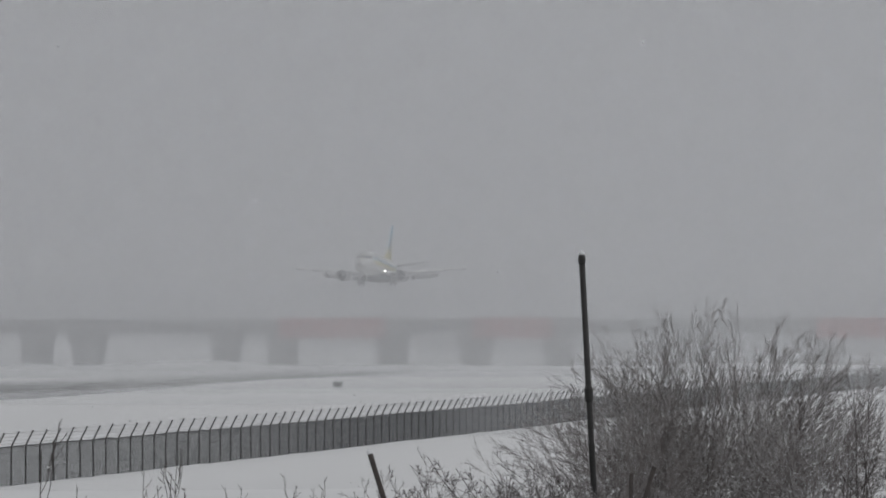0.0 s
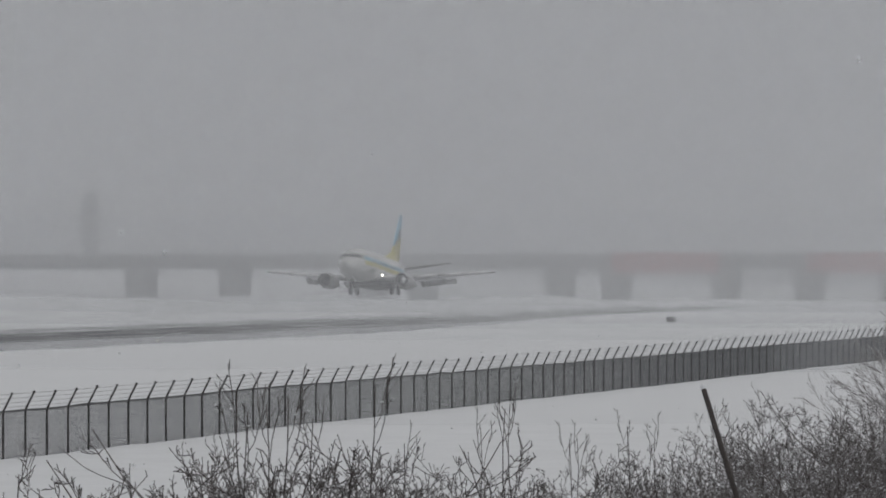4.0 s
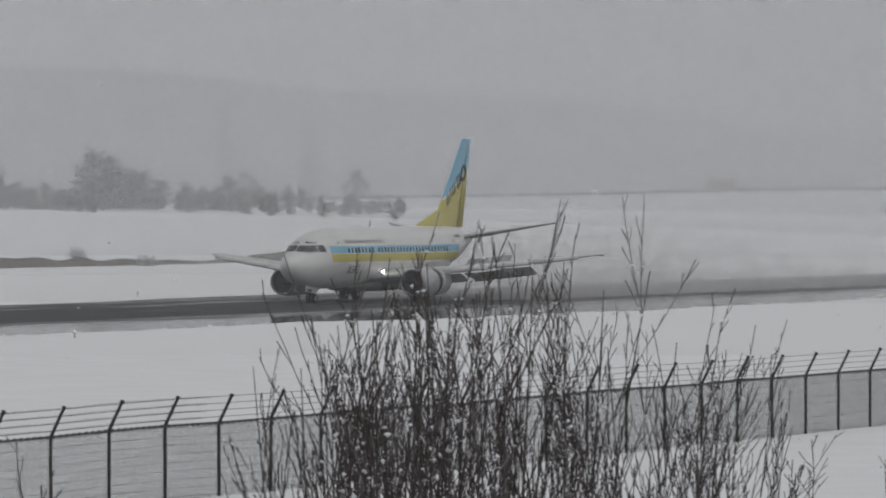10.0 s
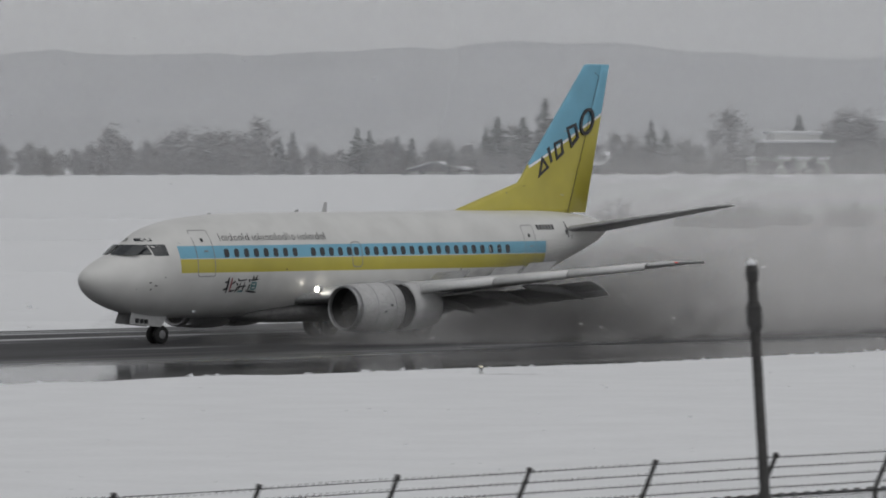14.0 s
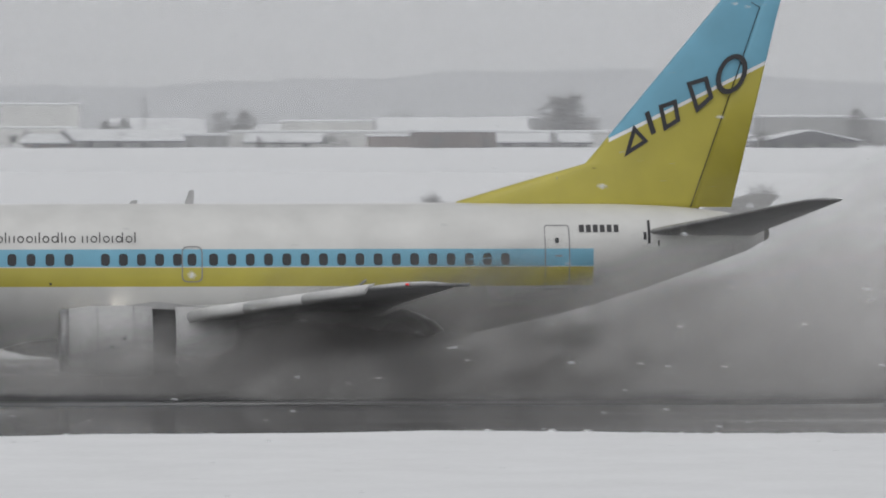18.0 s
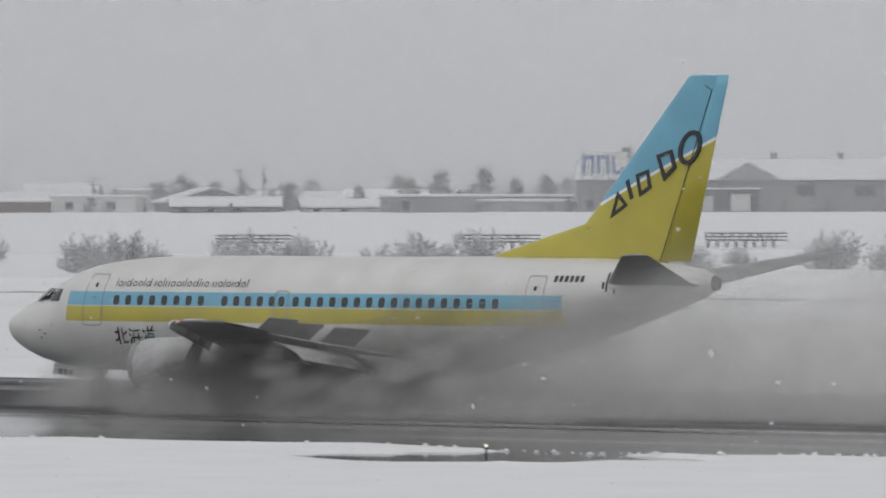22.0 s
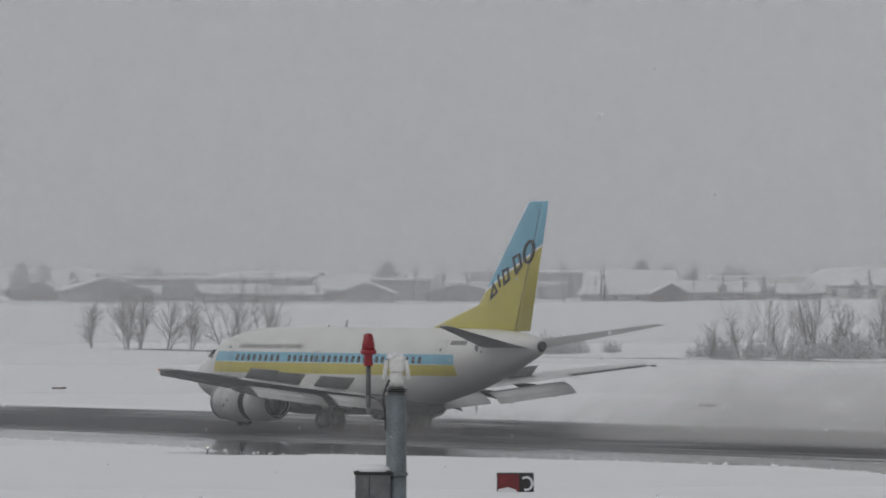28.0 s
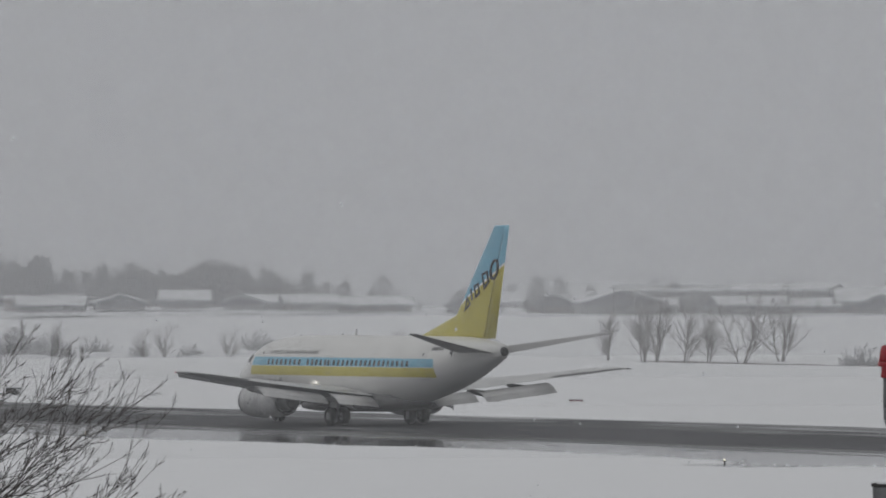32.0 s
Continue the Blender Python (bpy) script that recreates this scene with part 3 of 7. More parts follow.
def stroke_on_hull(x0, z0, x1, z1, w, side, lift=0.02):
    d = Vector((x1 - x0, z1 - z0)).normalized() * (w / 2)
    bm = bmesh.new()
    rows = [[bm.verts.new((x, side * (hull_side(x, z) + lift), z)) for x, z in ((cx - d.y * f, cz + d.x * f), (cx + d.y * f, cz - d.x * f))]
            for cx, cz, f in ((x0 - d.x * 0.6, z0 - d.y * 0.6, 0.45), (x0 * 0.7 + x1 * 0.3, z0 * 0.7 + z1 * 0.3, 1.0), (x0 * 0.3 + x1 * 0.7, z0 * 0.3 + z1 * 0.7, 0.9), (x1 + d.x * 0.6, z1 + d.y * 0.6, 0.5))]
    for a, b in zip(rows, rows[1:]):
        bm.faces.new((a[0], a[1], b[1], b[0]))
    bmesh.ops.recalc_face_normals(bm, faces=bm.faces[:])
    return bm


def airfoil(n=9, thick=0.12):
    """Points of a section from the trailing edge over the top and back, chord 0..1 from the leading edge."""
    up = [(0.5 * (1 + math.cos(math.pi * k / n))) for k in range(n + 1)]
    t = lambda c: 5 * thick * (0.2969 * math.sqrt(c) - 0.126 * c - 0.3516 * c * c + 0.2843 * c ** 3 - 0.1015 * c ** 4)
    return [(c, t(c) + 0.02 * math.sin(math.pi * c)) for c in up] + [(c, -t(c) * 0.8 + 0.02 * math.sin(math.pi * c)) for c in up[-2:0:-1]]


def surface(sections, thick=0.12):
    """A wing-like solid over (y, leading x, trailing x, z) stations."""
    prof = airfoil(thick=thick)
    rings = []
    for y, le, te, z in sections:
        ch = le - te
        rings.append([(le - c * ch, y, z + h * ch) for c, h in prof])
    return loft(bmesh.new(), rings)


def upright(stations, thick=0.10):
    """A fin-like solid over (z, leading x, trailing x) stations."""
    prof = airfoil(thick=thick)
    return loft(bmesh.new(), [[(le - c * (le - te), (h - 0.02 * math.sin(math.pi * c)) * (le - te), z) for c, h in prof] for z, le, te in stations])


def wheel(parent, x, y, r, w, name="wheel"):
    tyre = part(name, lathe(bmesh.new(), [(-w / 2, r * 0.62), (-w / 2, r * 0.9), (-w * 0.3, r), (w * 0.3, r), (w / 2, r * 0.9), (w / 2, r * 0.62)], "y", (x, y, r), 20), TYRE, parent, "black rubber tyre", True)
    part("rim", lathe(bmesh.new(), [(-w / 2 - 0.02, r * 0.2), (-w / 2 + 0.01, r * 0.6), (w / 2 - 0.01, r * 0.6), (w / 2 + 0.02, r * 0.2)], "y", (x, y, r), 16), GEAR, tyre, "grey metal rim")
    return tyre


def build_airliner():
    plane = thing("airliner", "white twin-engine airliner with light blue and yellow stripes", "airplane")
    # fuselage, finely stationed so that the skin is smooth
    xs = sorted({round(float(x), 3) for x in np.concatenate([np.arange(-14.07, -2, 0.45), np.arange(-2, 8, 1.25), np.arange(8, 14.6, 0.3), [14.7, 14.95, 15.15, 15.33, 15.5, 15.6, 15.68, 15.73]])})
    st = HULL[::-1]
    px = np.array([s[0] for s in st])

    def curve(x, k):
        v = np.array([s[k] for s in st])
        m = np.gradient(v, px)
        i = min(len(px) - 2, max(0, int(np.searchsorted(px, x)) - 1))
        h = px[i + 1] - px[i]
        t = (x - px[i]) / h
        return (2 * t**3 - 3 * t**2 + 1) * v[i] + (t**3 - 2 * t**2 + t) * h * m[i] + (3 * t**2 - 2 * t**3) * v[i + 1] + (t**3 - t**2) * h * m[i + 1]

    rings = []
    for x in xs:
        top, bot, w = curve(x, 1), curve(x, 2), curve(x, 3)
        c, h = (top + bot) / 2, (top - bot) / 2
        rings.append([(x, w * math.cos(a), c + h * math.sin(a)) for a in (2 * math.pi * k / 40 for k in range(40))])
    hull = part("fuselage", loft(bmesh.new(), rings), HULL_PAINT, plane, "white fuselage with a blue and a yellow stripe", True)
    belly = []
    for x, w, z0, z1 in ((7.7, 0.4, 0.95, 1.15), (7.0, 1.05, 0.78, 1.3), (5.6, 1.5, 0.70, 1.45), (3, 1.95, 0.70, 1.8), (-1, 2.05, 0.74, 2.0), (-3.5, 1.7, 0.86, 1.9), (-5, 0.8, 1.1, 1.7), (-5.6, 0.3, 1.3, 1.6)):
        belly.append([(x, w * math.copysign(abs(math.cos(a)) ** 0.7, math.cos(a)), (z0 + z1) / 2 + (z1 - z0) / 2 * math.copysign(abs(math.sin(a)) ** 0.7, math.sin(a))) for a in (2 * math.pi * k / 24 for k in range(24))])
    part("belly_fairing", loft(bmesh.new(), belly), SHADED_BELLY, plane, "wing-to-body fairing, its grey darkened for shade and spray dirt", True)
    # cabin windows, doors, flight deck panes
    spots = [9.62 - 0.534 * k for k in range(8)] + [4.86 - 0.508 * k for k in range(5)] + [2.42] + [1.81 - 0.517 * k for k in range(17)]
    for side in (1, -1):
        for x in spots:
            part("cabin_window", on_hull(x - 0.125, x + 0.125, 3.37, 3.71, side, 0.012, corner=0.09), GLASS_DARK, plane)
        for name, x0, x1, z0, z1 in (("front_door", 10.25, 11.15, 2.62, 4.45), ("rear_door", -8.32, -7.59, 2.66, 4.5), ("overwing_exit", 2.12, 2.71, 2.9, 3.92)):
            c = 0.16 if name == "overwing_exit" else 0.09
            part(name, band_on_hull(rounded(x0, x1, z0, z1, c), rounded(x0 + 0.032, x1 - 0.032, z0 + 0.032, z1 - 0.032, c - 0.025), side), SEAM, plane, "door outlined by a grey seam")
        for x0, x1, z0, z1 in ((12.42, 13.0, 3.46, 3.90), (13.06, 13.62, 3.50, 3.88)):
            part("side_pane", on_hull(x0, x1, z0, z1, side, 0.015, 3, 3), GLASS_DARK, plane, "dark flight deck side window")
        part("eyebrow_pane", on_hull(12.75, 13.15, 4.02, 4.14, side, 0.015, 3, 2), GLASS_DARK, plane, "small window over the flight deck glass")
        bm = bmesh.new()
        g = []
        for i in range(6):
            t = i / 5
            yy = side * (0.05 + 0.93 * t)
            for z in (3.50, 3.90):
                x = 14.25 - (z - 3.50) * 1.45 - 0.62 * t * t
                g.append(bm.verts.new((x + 0.03, yy, z)))
        for i in range(5):
            bm.faces.new((g[2 * i], g[2 * i + 2], g[2 * i + 3], g[2 * i + 1]))
        part("windshield_pane", bm, GLASS_DARK, plane, "dark windshield glass")
        # the airline's words as a row of plain bars and rings, the emblem beneath as plain brush strokes
        x = 9.78
        for code in ROW_OF_SHAPES:
            if code == " ":
                x -= 0.12
                continue
            ring_w, bars = {"0": (0.2, ()), "1": (0, (0.29,)), "2": (0, (0.29, 0.29)), "3": (0, (0.19,)), "4": (0, (0.19, 0.19)), "5": (0.2, (0.29,))}[code]
            if ring_w:
                loops = [[(x - ring_w / 2 + r * math.cos(2 * math.pi * k / 12), 4.115 + r * math.sin(2 * math.pi * k / 12)) for k in range(12)] for r in (0.098, 0.066)]
                part("lettering_ring", band_on_hull(*loops, side), INK, plane, "small ring in a line of thin dark lettering")
                x -= ring_w - 0.02
            for k, h in enumerate(bars):
                part("lettering_bar", on_hull(x - 0.034, x, 4.02, 4.02 + h, side, 0.02, 1, 1), INK, plane, "thin bar in a line of small dark lettering")
                x -= 0.034 + (0.10 if k < len(bars) - 1 else 0.0)
            x -= 0.07
        for u0, v0, u1, v1, w, c in EMBLEM_STROKES:
            part("emblem_stroke", stroke_on_hull(9.757 - u0 / 51.1, 2.62 - v0 / 55.7, 9.757 - u1 / 51.1, 2.62 - v1 / 55.7, w / 50, side), EMBLEM[c], plane, "brush stroke of a painted emblem")
        for x, z, w, h in ((13.35, 2.42, 0.10, 0.05), (13.1, 2.30, 0.12, 0.05), (13.3, 2.16, 0.08, 0.05), (12.7, 2.62, 0.06, 0.06), (-10.5, 4.18, 0.09, 0.22), (-10.9, 3.98, 0.05, 0.16), (6.4, 2.86, 0.07, 0.06), (-3.6, 2.72, 0.08, 0.05)):
            part("skin_fitting", on_hull(x - w / 2, x + w / 2, z - h / 2, z + h / 2, side, 0.02, 1, 1), INK, plane, "small dark fitting on the skin")
        for x in (10.7, -7.95):
            part("door_window", on_hull(x - 0.06, x + 0.06, 3.98, 4.14, side, 0.02, corner=0.05), GLASS_DARK, plane, "small round door window")
            part("door_handle", on_hull(x - 0.14, x + 0.06, 3.60, 3.65, side, 0.03, 1, 1), SEAM, plane, "recessed door handle")
        for k in range(6):
            part("registration_bar", on_hull(-8.74 - 0.2 * k, -8.60 - 0.2 * k, 4.29, 4.50, side, 0.025, 1, 1), INK, plane, "short bar in a row of small dark characters")
    for x, z, h in ((4.03, 5.08, 0.12), (2.42, 5.08, 0.40), (8.9, 5.02, 0.08)):
        part("antenna", loft(bmesh.new(), [[(x + 0.14, -0.02, z), (x + 0.14, 0.02, z), (x - 0.12, 0.02, z), (x - 0.12, -0.02, z)], [(x, -0.015, z + h), (x, 0.015, z + h), (x - 0.14, 0.015, z + h), (x - 0.14, -0.015, z + h)]]), COWL, plane, "small blade antenna on the roof")
    # fin and rudder
    part("fin", upright([(4.9, -4.9, -12.2), (5.16, -5.25, -12.28), (5.7, -7.05, -12.47), (6.24, -8.93, -12.64), (6.6, -9.25, -12.76), (8.5, -10.83, -13.38), (10.8, -12.75, -14.14), (11.16, -13.04, -14.26), (11.22, -13.2, -14.26)], 0.09), FIN_PAINT, plane, "tail fin, blue above yellow", True)
    part("rudder", upright([(4.98, -11.98, -13.15), (8.5, -13.2, -13.99), (10.75, -13.99, -14.53), (10.8, -14.1, -14.55), (11.22, -14.12, -14.64)], 0.13), FIN_PAINT, plane, "rudder, blue above yellow", True)
    for s in (1, -1):
        bm = bmesh.new()
        tube(bm, (-11.96, s * 0.075, 4.98), (-13.2, s * 0.05, 8.5), 0.014, 0.013, 6)
        tube(bm, (-13.2, s * 0.05, 8.5), (-13.97, s * 0.03, 10.72), 0.013, 0.012, 6)
        tube(bm, (-13.97, s * 0.03, 10.72), (-13.72, s * 0.04, 10.86), 0.012, 0.012, 6)
        part("rudder_hinge", bm, INK, plane, "dark hinge line")
    for s in (1, -1):
        part("fin_seam", boxed(-8.11, -8.085, s * 0.02, s * 0.20, 5.2, 5.85), SEAM, plane, "seam between the fin and its dorsal fillet")
        part("fin_fitting", boxed(-9.30, -9.12, s * 0.02, s * 0.17, 6.05, 6.11), INK, plane, "small dark fitting on the fin")
        part("tail_slot", on_hull(-10.66, -10.58, 3.96, 4.62, s, 0.02, 1, 4), INK, plane, "dark slot before the tailplane")
    # the emblem of the tail: a rising row of plain dark shapes
    for side in (1, -1):

        def tail_shape(pts, hole=None):
            bm = bmesh.new()
            v = [bm.verts.new((x, side * (0.06 + 0.055 * min(1.0, max(0, (-x - 5) / 4)) * (12.2 - z) / 2.6), z)) for x, z in pts]
            if hole:
                w = [bm.verts.new((x, side * (0.06 + 0.055 * min(1.0, max(0, (-x - 5) / 4)) * (12.2 - z) / 2.6), z)) for x, z in hole]
                for k in range(len(v)):
                    j = (k + 1) % len(v)
                    bm.faces.new((v[k], v[j], w[j], w[k]))
            else:
                bm.faces.new(v)
            r = bmesh.ops.extrude_face_region(bm, geom=bm.faces[:])
            bmesh.ops.translate(bm, verts=[q for q in r["geom"] if isinstance(q, bmesh.types.BMVert)], vec=(0, -side * 0.2, 0))
            bmesh.ops.recalc_face_normals(bm, faces=bm.faces[:])
            part("emblem_shape", bm, INK, plane, "plain dark shape painted on the fin")

        ring = lambda cx, cz, rx, rz, n=20: [(cx + rx * math.cos(2 * math.pi * k / n) - 0.25 * rz * math.sin(2 * math.pi * k / n), cz + rz * math.sin(2 * math.pi * k / n)) for k in range(n)]
        def outline(pts, w=0.13):
            c = Vector((sum(q[0] for q in pts) / len(pts), sum(q[1] for q in pts) / len(pts)))
            inner = []
            for k, q in enumerate(pts):
                v, a, b = Vector(q), Vector(pts[k - 1]), Vector(pts[(k + 1) % len(pts)])
                e, f = (a - v).normalized(), (b - v).normalized()
                inner.append(tuple(v + (e + f) * (w / max(0.25, abs(e.x * f.y - e.y * f.x)))))
            tail_shape(pts, inner)

        outline([(-10.04, 6.42), (-10.74, 6.87), (-10.31, 7.34)], 0.11)
        tail_shape([(-10.83, 7.05), (-10.96, 7.13), (-10.76, 7.75), (-10.63, 7.67)])
        outline([(-11.19, 7.16), (-11.66, 7.45), (-11.55, 8.08), (-11.03, 7.90)], 0.12)
        outline([(-12.13, 7.68), (-12.62, 8.12), (-12.45, 8.74), (-11.84, 8.55)], 0.12)
        tail_shape(ring(-13.15, 8.80, 0.43, 0.58), ring(-13.15, 8.80, 0.30, 0.44))
    # tailplane
    for side in (1, -1):
        part("tailplane", surface([(side * 0.5, -10.3, -13.75, 4.17), (side * 1.2, -10.6, -13.85, 4.28), (side * 6.2, -14.3, -15.38, 5.22), (side * 6.38, -14.65, -15.42, 5.26)], 0.10), SPOILER_GREY, plane, "grey horizontal tailplane", True)
    # wings with flaps, spoilers and fairings
    for side in (1, -1):
        s = side
        wing = part("wing", surface([(s * 1.2, 5.6, -2.6, 1.62), (s * 2.6, 4.5, -2.6, 1.78), (s * 4.83, 2.75, -2.62, 2.02), (s * 9, 0.55, -3.0, 2.5), (s * 14.0, -2.05, -3.95, 3.06), (s * 14.42, -2.6, -4.0, 3.12)], 0.105), WING_GREY, plane, "light grey swept wing", True)
        for name, y0, y1, x0, x1, zz0, zz1 in (("inner_flap", 1.9, 4.6, -2.35, -2.4, 1.68, 1.92), ("outer_flap", 5.2, 9.6, -2.35, -2.8, 1.90, 2.40)):
            for k, (dx, dz, ch, tilt) in enumerate(((0.0, -0.06, 0.52, 12), (-0.46, -0.17, 0.60, 24), (-0.97, -0.42, 0.34, 38))):
                c, t = math.cos(radians(tilt)), math.sin(radians(tilt))
                prof = airfoil(6, 0.13)
                rings = [[(x + dx - ch * (u * c + h * t * 0.5), s * y, z + dz + ch * (h - u * t)) for u, h in prof] for y, x, z in ((y0, x0, zz0), (y1, x1, zz1))]
                part(name, loft(bmesh.new(), rings), COWL, plane, "lowered trailing edge flap", True)
        for y, z in ((6.1, 1.78), (8.6, 2.08), (3.2, 1.45)):
            rings = []
            for u, r, dz in ((0.6, 0.04, 0.1), (0.0, 0.15, 0.04), (-1.2, 0.19, -0.04), (-2.3, 0.13, -0.28), (-3.0, 0.02, -0.5)):
                rings.append([(u - 0.4 - 0.1 * (y - 6), s * (y + r * 0.7 * math.cos(a)), z + dz + r * math.sin(a)) for a in (2 * math.pi * k / 10 for k in range(10))])
            part("flap_fairing", loft(bmesh.new(), rings), SPOILER_GREY, plane, "canoe-shaped flap fairing", True)
        for y0, y1, x0, z0 in ((2.3, 4.3, -0.9, 1.98), (5.4, 7.0, -1.15, 2.22), (7.1, 8.7, -1.3, 2.42)):
            sp = part("spoiler", boxed(-0.95, 0, -(y1 - y0) / 2, (y1 - y0) / 2, -0.02, 0.02, bevel=0.008), SPOILER_GREY, plane, "spoiler panel on the wing's upper face")
            SPOILERS.append((sp, (x0, s * (y0 + y1) / 2, z0 + 0.055 * (y0 + y1 - 2 * y0))))
        for ya, yb in ((5.7, 8.25), (8.3, 10.9), (10.95, 13.7)):
            rings = []
            for y in (ya, yb):
                le, z, k = float(np.interp(y, (4.83, 9, 14), (2.75, 0.55, -2.05))), float(np.interp(y, (4.83, 9, 14), (2.02, 2.5, 3.06))), float(np.interp(y, (5, 14), (0.95, 0.7)))
                rings.append([(le + k * u, s * y, z + k * v) for u, v in ((0.40, -0.26), (0.49, -0.12), (0.45, 0.04), (0.30, 0.14), (0.05, 0.18), (0.10, 0.10), (0.28, 0.02), (0.34, -0.12))])
            part("slat", loft(bmesh.new(), rings), SKYLIT_SLAT, plane, "lowered leading edge slat, paled for the sky's light", True)
        bm = bmesh.new()
        loft(bm, [[(x0, s * y, z + 0.02), (x1, s * y, z + 0.02), (x1, s * y, z + 0.05), (x0, s * y, z + 0.07)] for y, x0, x1, z in ((10.0, -1.1, -3.15, 2.66), (14.1, -2.9, -3.95, 3.10))])
        part("outer_panel", bm, WING_DARK, plane, "dark outer wing panel")
        tip = boxed(-4.3, -2.6, s * 14.42 - 0.05, s * 14.42 + 0.05, 3.08, 3.17, bevel=0.02)
        part("wing_tip", tip, WING_DARK, plane, "dark wing tip with its fuel vent", True)
        part("position_light", boxed(-2.70, -2.60, s * 14.42 - 0.065, s * 14.42 + 0.065, 3.11, 3.17, bevel=0.015), POSITION[s], plane, "small wing tip lamp")
        part("landing_light", lathe(bmesh.new(), [(-0.05, 0.02), (-0.02, 0.07), (0.04, 0.09), (0.10, 0.04)], "x", (4.85, s * 2.15, 2.05), 12), LAMP_ON if s > 0 else LIP, plane, "lit landing light in the wing root" if s > 0 else "landing light in the wing root")
        # added tube round the lamp, blocks its glow from the hull and engine
        part("lamp_bezel", lathe(bmesh.new(), [(-0.06, 0.15), (0.16, 0.155), (0.16, 0.14), (-0.06, 0.138)], "x", (4.85, s * 2.15, 2.05), 16, False), WING_GREY, plane, "added tube that keeps the landing light off the fuselage")
        # engines
        cy = s * 4.83
        eng = part("engine", lathe(bmesh.new(), [(5.6, 0.2), (5.62, 0.74), (6.2, 0.79), (6.34, 0.83), (6.30, 0.87), (5.6, 0.965), (4.6, 0.99), (3.82, 0.955), (3.80, 0.5)], "x", (0, cy, 1.36), 36), COWL, plane, "turbofan engine with a pale cowl", True)
        part("intake_lip", lathe(bmesh.new(), [(6.1, 0.785), (6.30, 0.795), (6.38, 0.832), (6.34, 0.875), (6.12, 0.915), (6.12, 0.885)], "x", (0, cy, 1.36), 36, False), LIP, eng, "polished intake lip", True)
        part("intake_duct", lathe(bmesh.new(), [(5.64, 0.05), (5.65, 0.73), (6.2, 0.785)], "x", (0, cy, 1.36), 30, False), DARK_STEEL, eng, "dark fan casing")
        for x, a in ((4.95, 98), (4.6, 84)):
            c = Vector((x, cy + s * 0.99 * math.sin(radians(a)), 1.36 + 0.99 * math.cos(radians(a))))
            part("cowl_vent", boxed(c.x - 0.05, c.x + 0.06, c.y - 0.02, c.y + 0.02, c.z - 0.05, c.z + 0.04, bevel=0.01), INK, eng, "small dark cowl vent")
        part("spinner", lathe(bmesh.new(), [(5.6, 0.24), (5.8, 0.19), (6.0, 0.02)], "x", (0, cy, 1.36), 16), DARK_STEEL, eng, "dark spinner", True)
        for k in range(18):
            a = 2 * math.pi * k / 18
            bm = bmesh.new()
            c, t = math.cos(a), math.sin(a)
            v = [bm.verts.new((5.66 + dx, cy + r * c - w * t, 1.36 + r * t + w * c)) for dx, r, w in ((0, 0.2, -0.03), (0.06, 0.2, 0.03), (0.10, 0.73, 0.10), (0, 0.73, -0.07))]
            bm.faces.new(v)
            part("fan_blade", bm, DARK_STEEL, eng)
        part("reverser_cascade", lathe(bmesh.new(), [(3.95, 0.90), (2.8, 0.86)], "x", (0, cy, 1.36), 36), CASCADE, eng, "dark opened thrust reverser", True)
        sleeve = part("reverser_sleeve", lathe(bmesh.new(), [(3.78, 0.9), (3.78, 0.955), (3.2, 0.945), (2.5, 0.88), (2.1, 0.79), (2.06, 0.70), (2.4, 0.60)], "x", (0, 0, 0), 36), COWL, plane, "sliding rear cowl of the engine", True)
        part("fan_duct", lathe(bmesh.new(), [(2.075, 0.76), (2.05, 0.74), (2.3, 0.5), (2.3, 0.3)], "x", (0, 0, 0), 30, False), CASCADE, sleeve, "dark annular fan duct")
        SLEEVES.append((sleeve, (-0.15, cy, 1.36)))
        eng.location.x = -0.15
        bm = bmesh.new()
        for k in range(30):
            a = 2 * math.pi * k / 30
            tube(bm, (3.9, cy + 0.905 * math.cos(a), 1.36 + 0.905 * math.sin(a)), (2.9, cy + 0.875 * math.cos(a), 1.36 + 0.875 * math.sin(a)), 0.008, n=4, cap=False)
        for x in (3.68, 3.5, 3.32, 3.14):
            lathe(bm, [(x, 0.87), (x, 0.91), (x - 0.015, 0.91), (x - 0.015, 0.87)], "x", (0, cy, 1.36), 30, False)
        tagged(part("cascade_vanes", bm, DARK_STEEL, eng, "grid of steel vanes in the reverser"), kind="stuff")
        for x, r in ((5.35, 0.977), (4.35, 0.983)):
            part("cowl_seam", lathe(bmesh.new(), [(x, r), (x, r + 0.006), (x - 0.025, r + 0.006), (x - 0.025, r)], "x", (0, cy, 1.36), 36, False), SEAM, eng, "thin seam round the cowl")
        part("exhaust", lathe(bmesh.new(), [(2.6, 0.62), (1.7, 0.50), (1.35, 0.42), (1.4, 0.36), (1.8, 0.34)], "x", (0, cy, 1.36), 28), WING_DARK, eng, "dark metal exhaust nozzle", True)
        pyl = [[(5.2, cy - 0.1, 2.2), (5.2, cy + 0.1, 2.2), (1.2, cy + 0.14, 1.7), (1.2, cy - 0.14, 1.7)], [(3.6, cy - 0.12, 2.45), (3.6, cy + 0.12, 2.45), (-0.4, cy + 0.14, 2.0), (-0.4, cy - 0.14, 2.0)]]
        part("pylon", loft(bmesh.new(), pyl), COWL, plane, "engine pylon")
        # main gear
        strut = bmesh.new()
        tube(strut, (0, s * 2.62, 0.5), (0.05, s * 2.4, 2.0), 0.09, 0.13, 10)
        tube(strut, (0, s * 2.2, 0.5), (0, s * 3.05, 0.5), 0.07, 0.07, 8)
        tube(strut, (0.05, s * 2.5, 1.3), (0.9, s * 1.9, 1.7), 0.05, 0.05, 6)
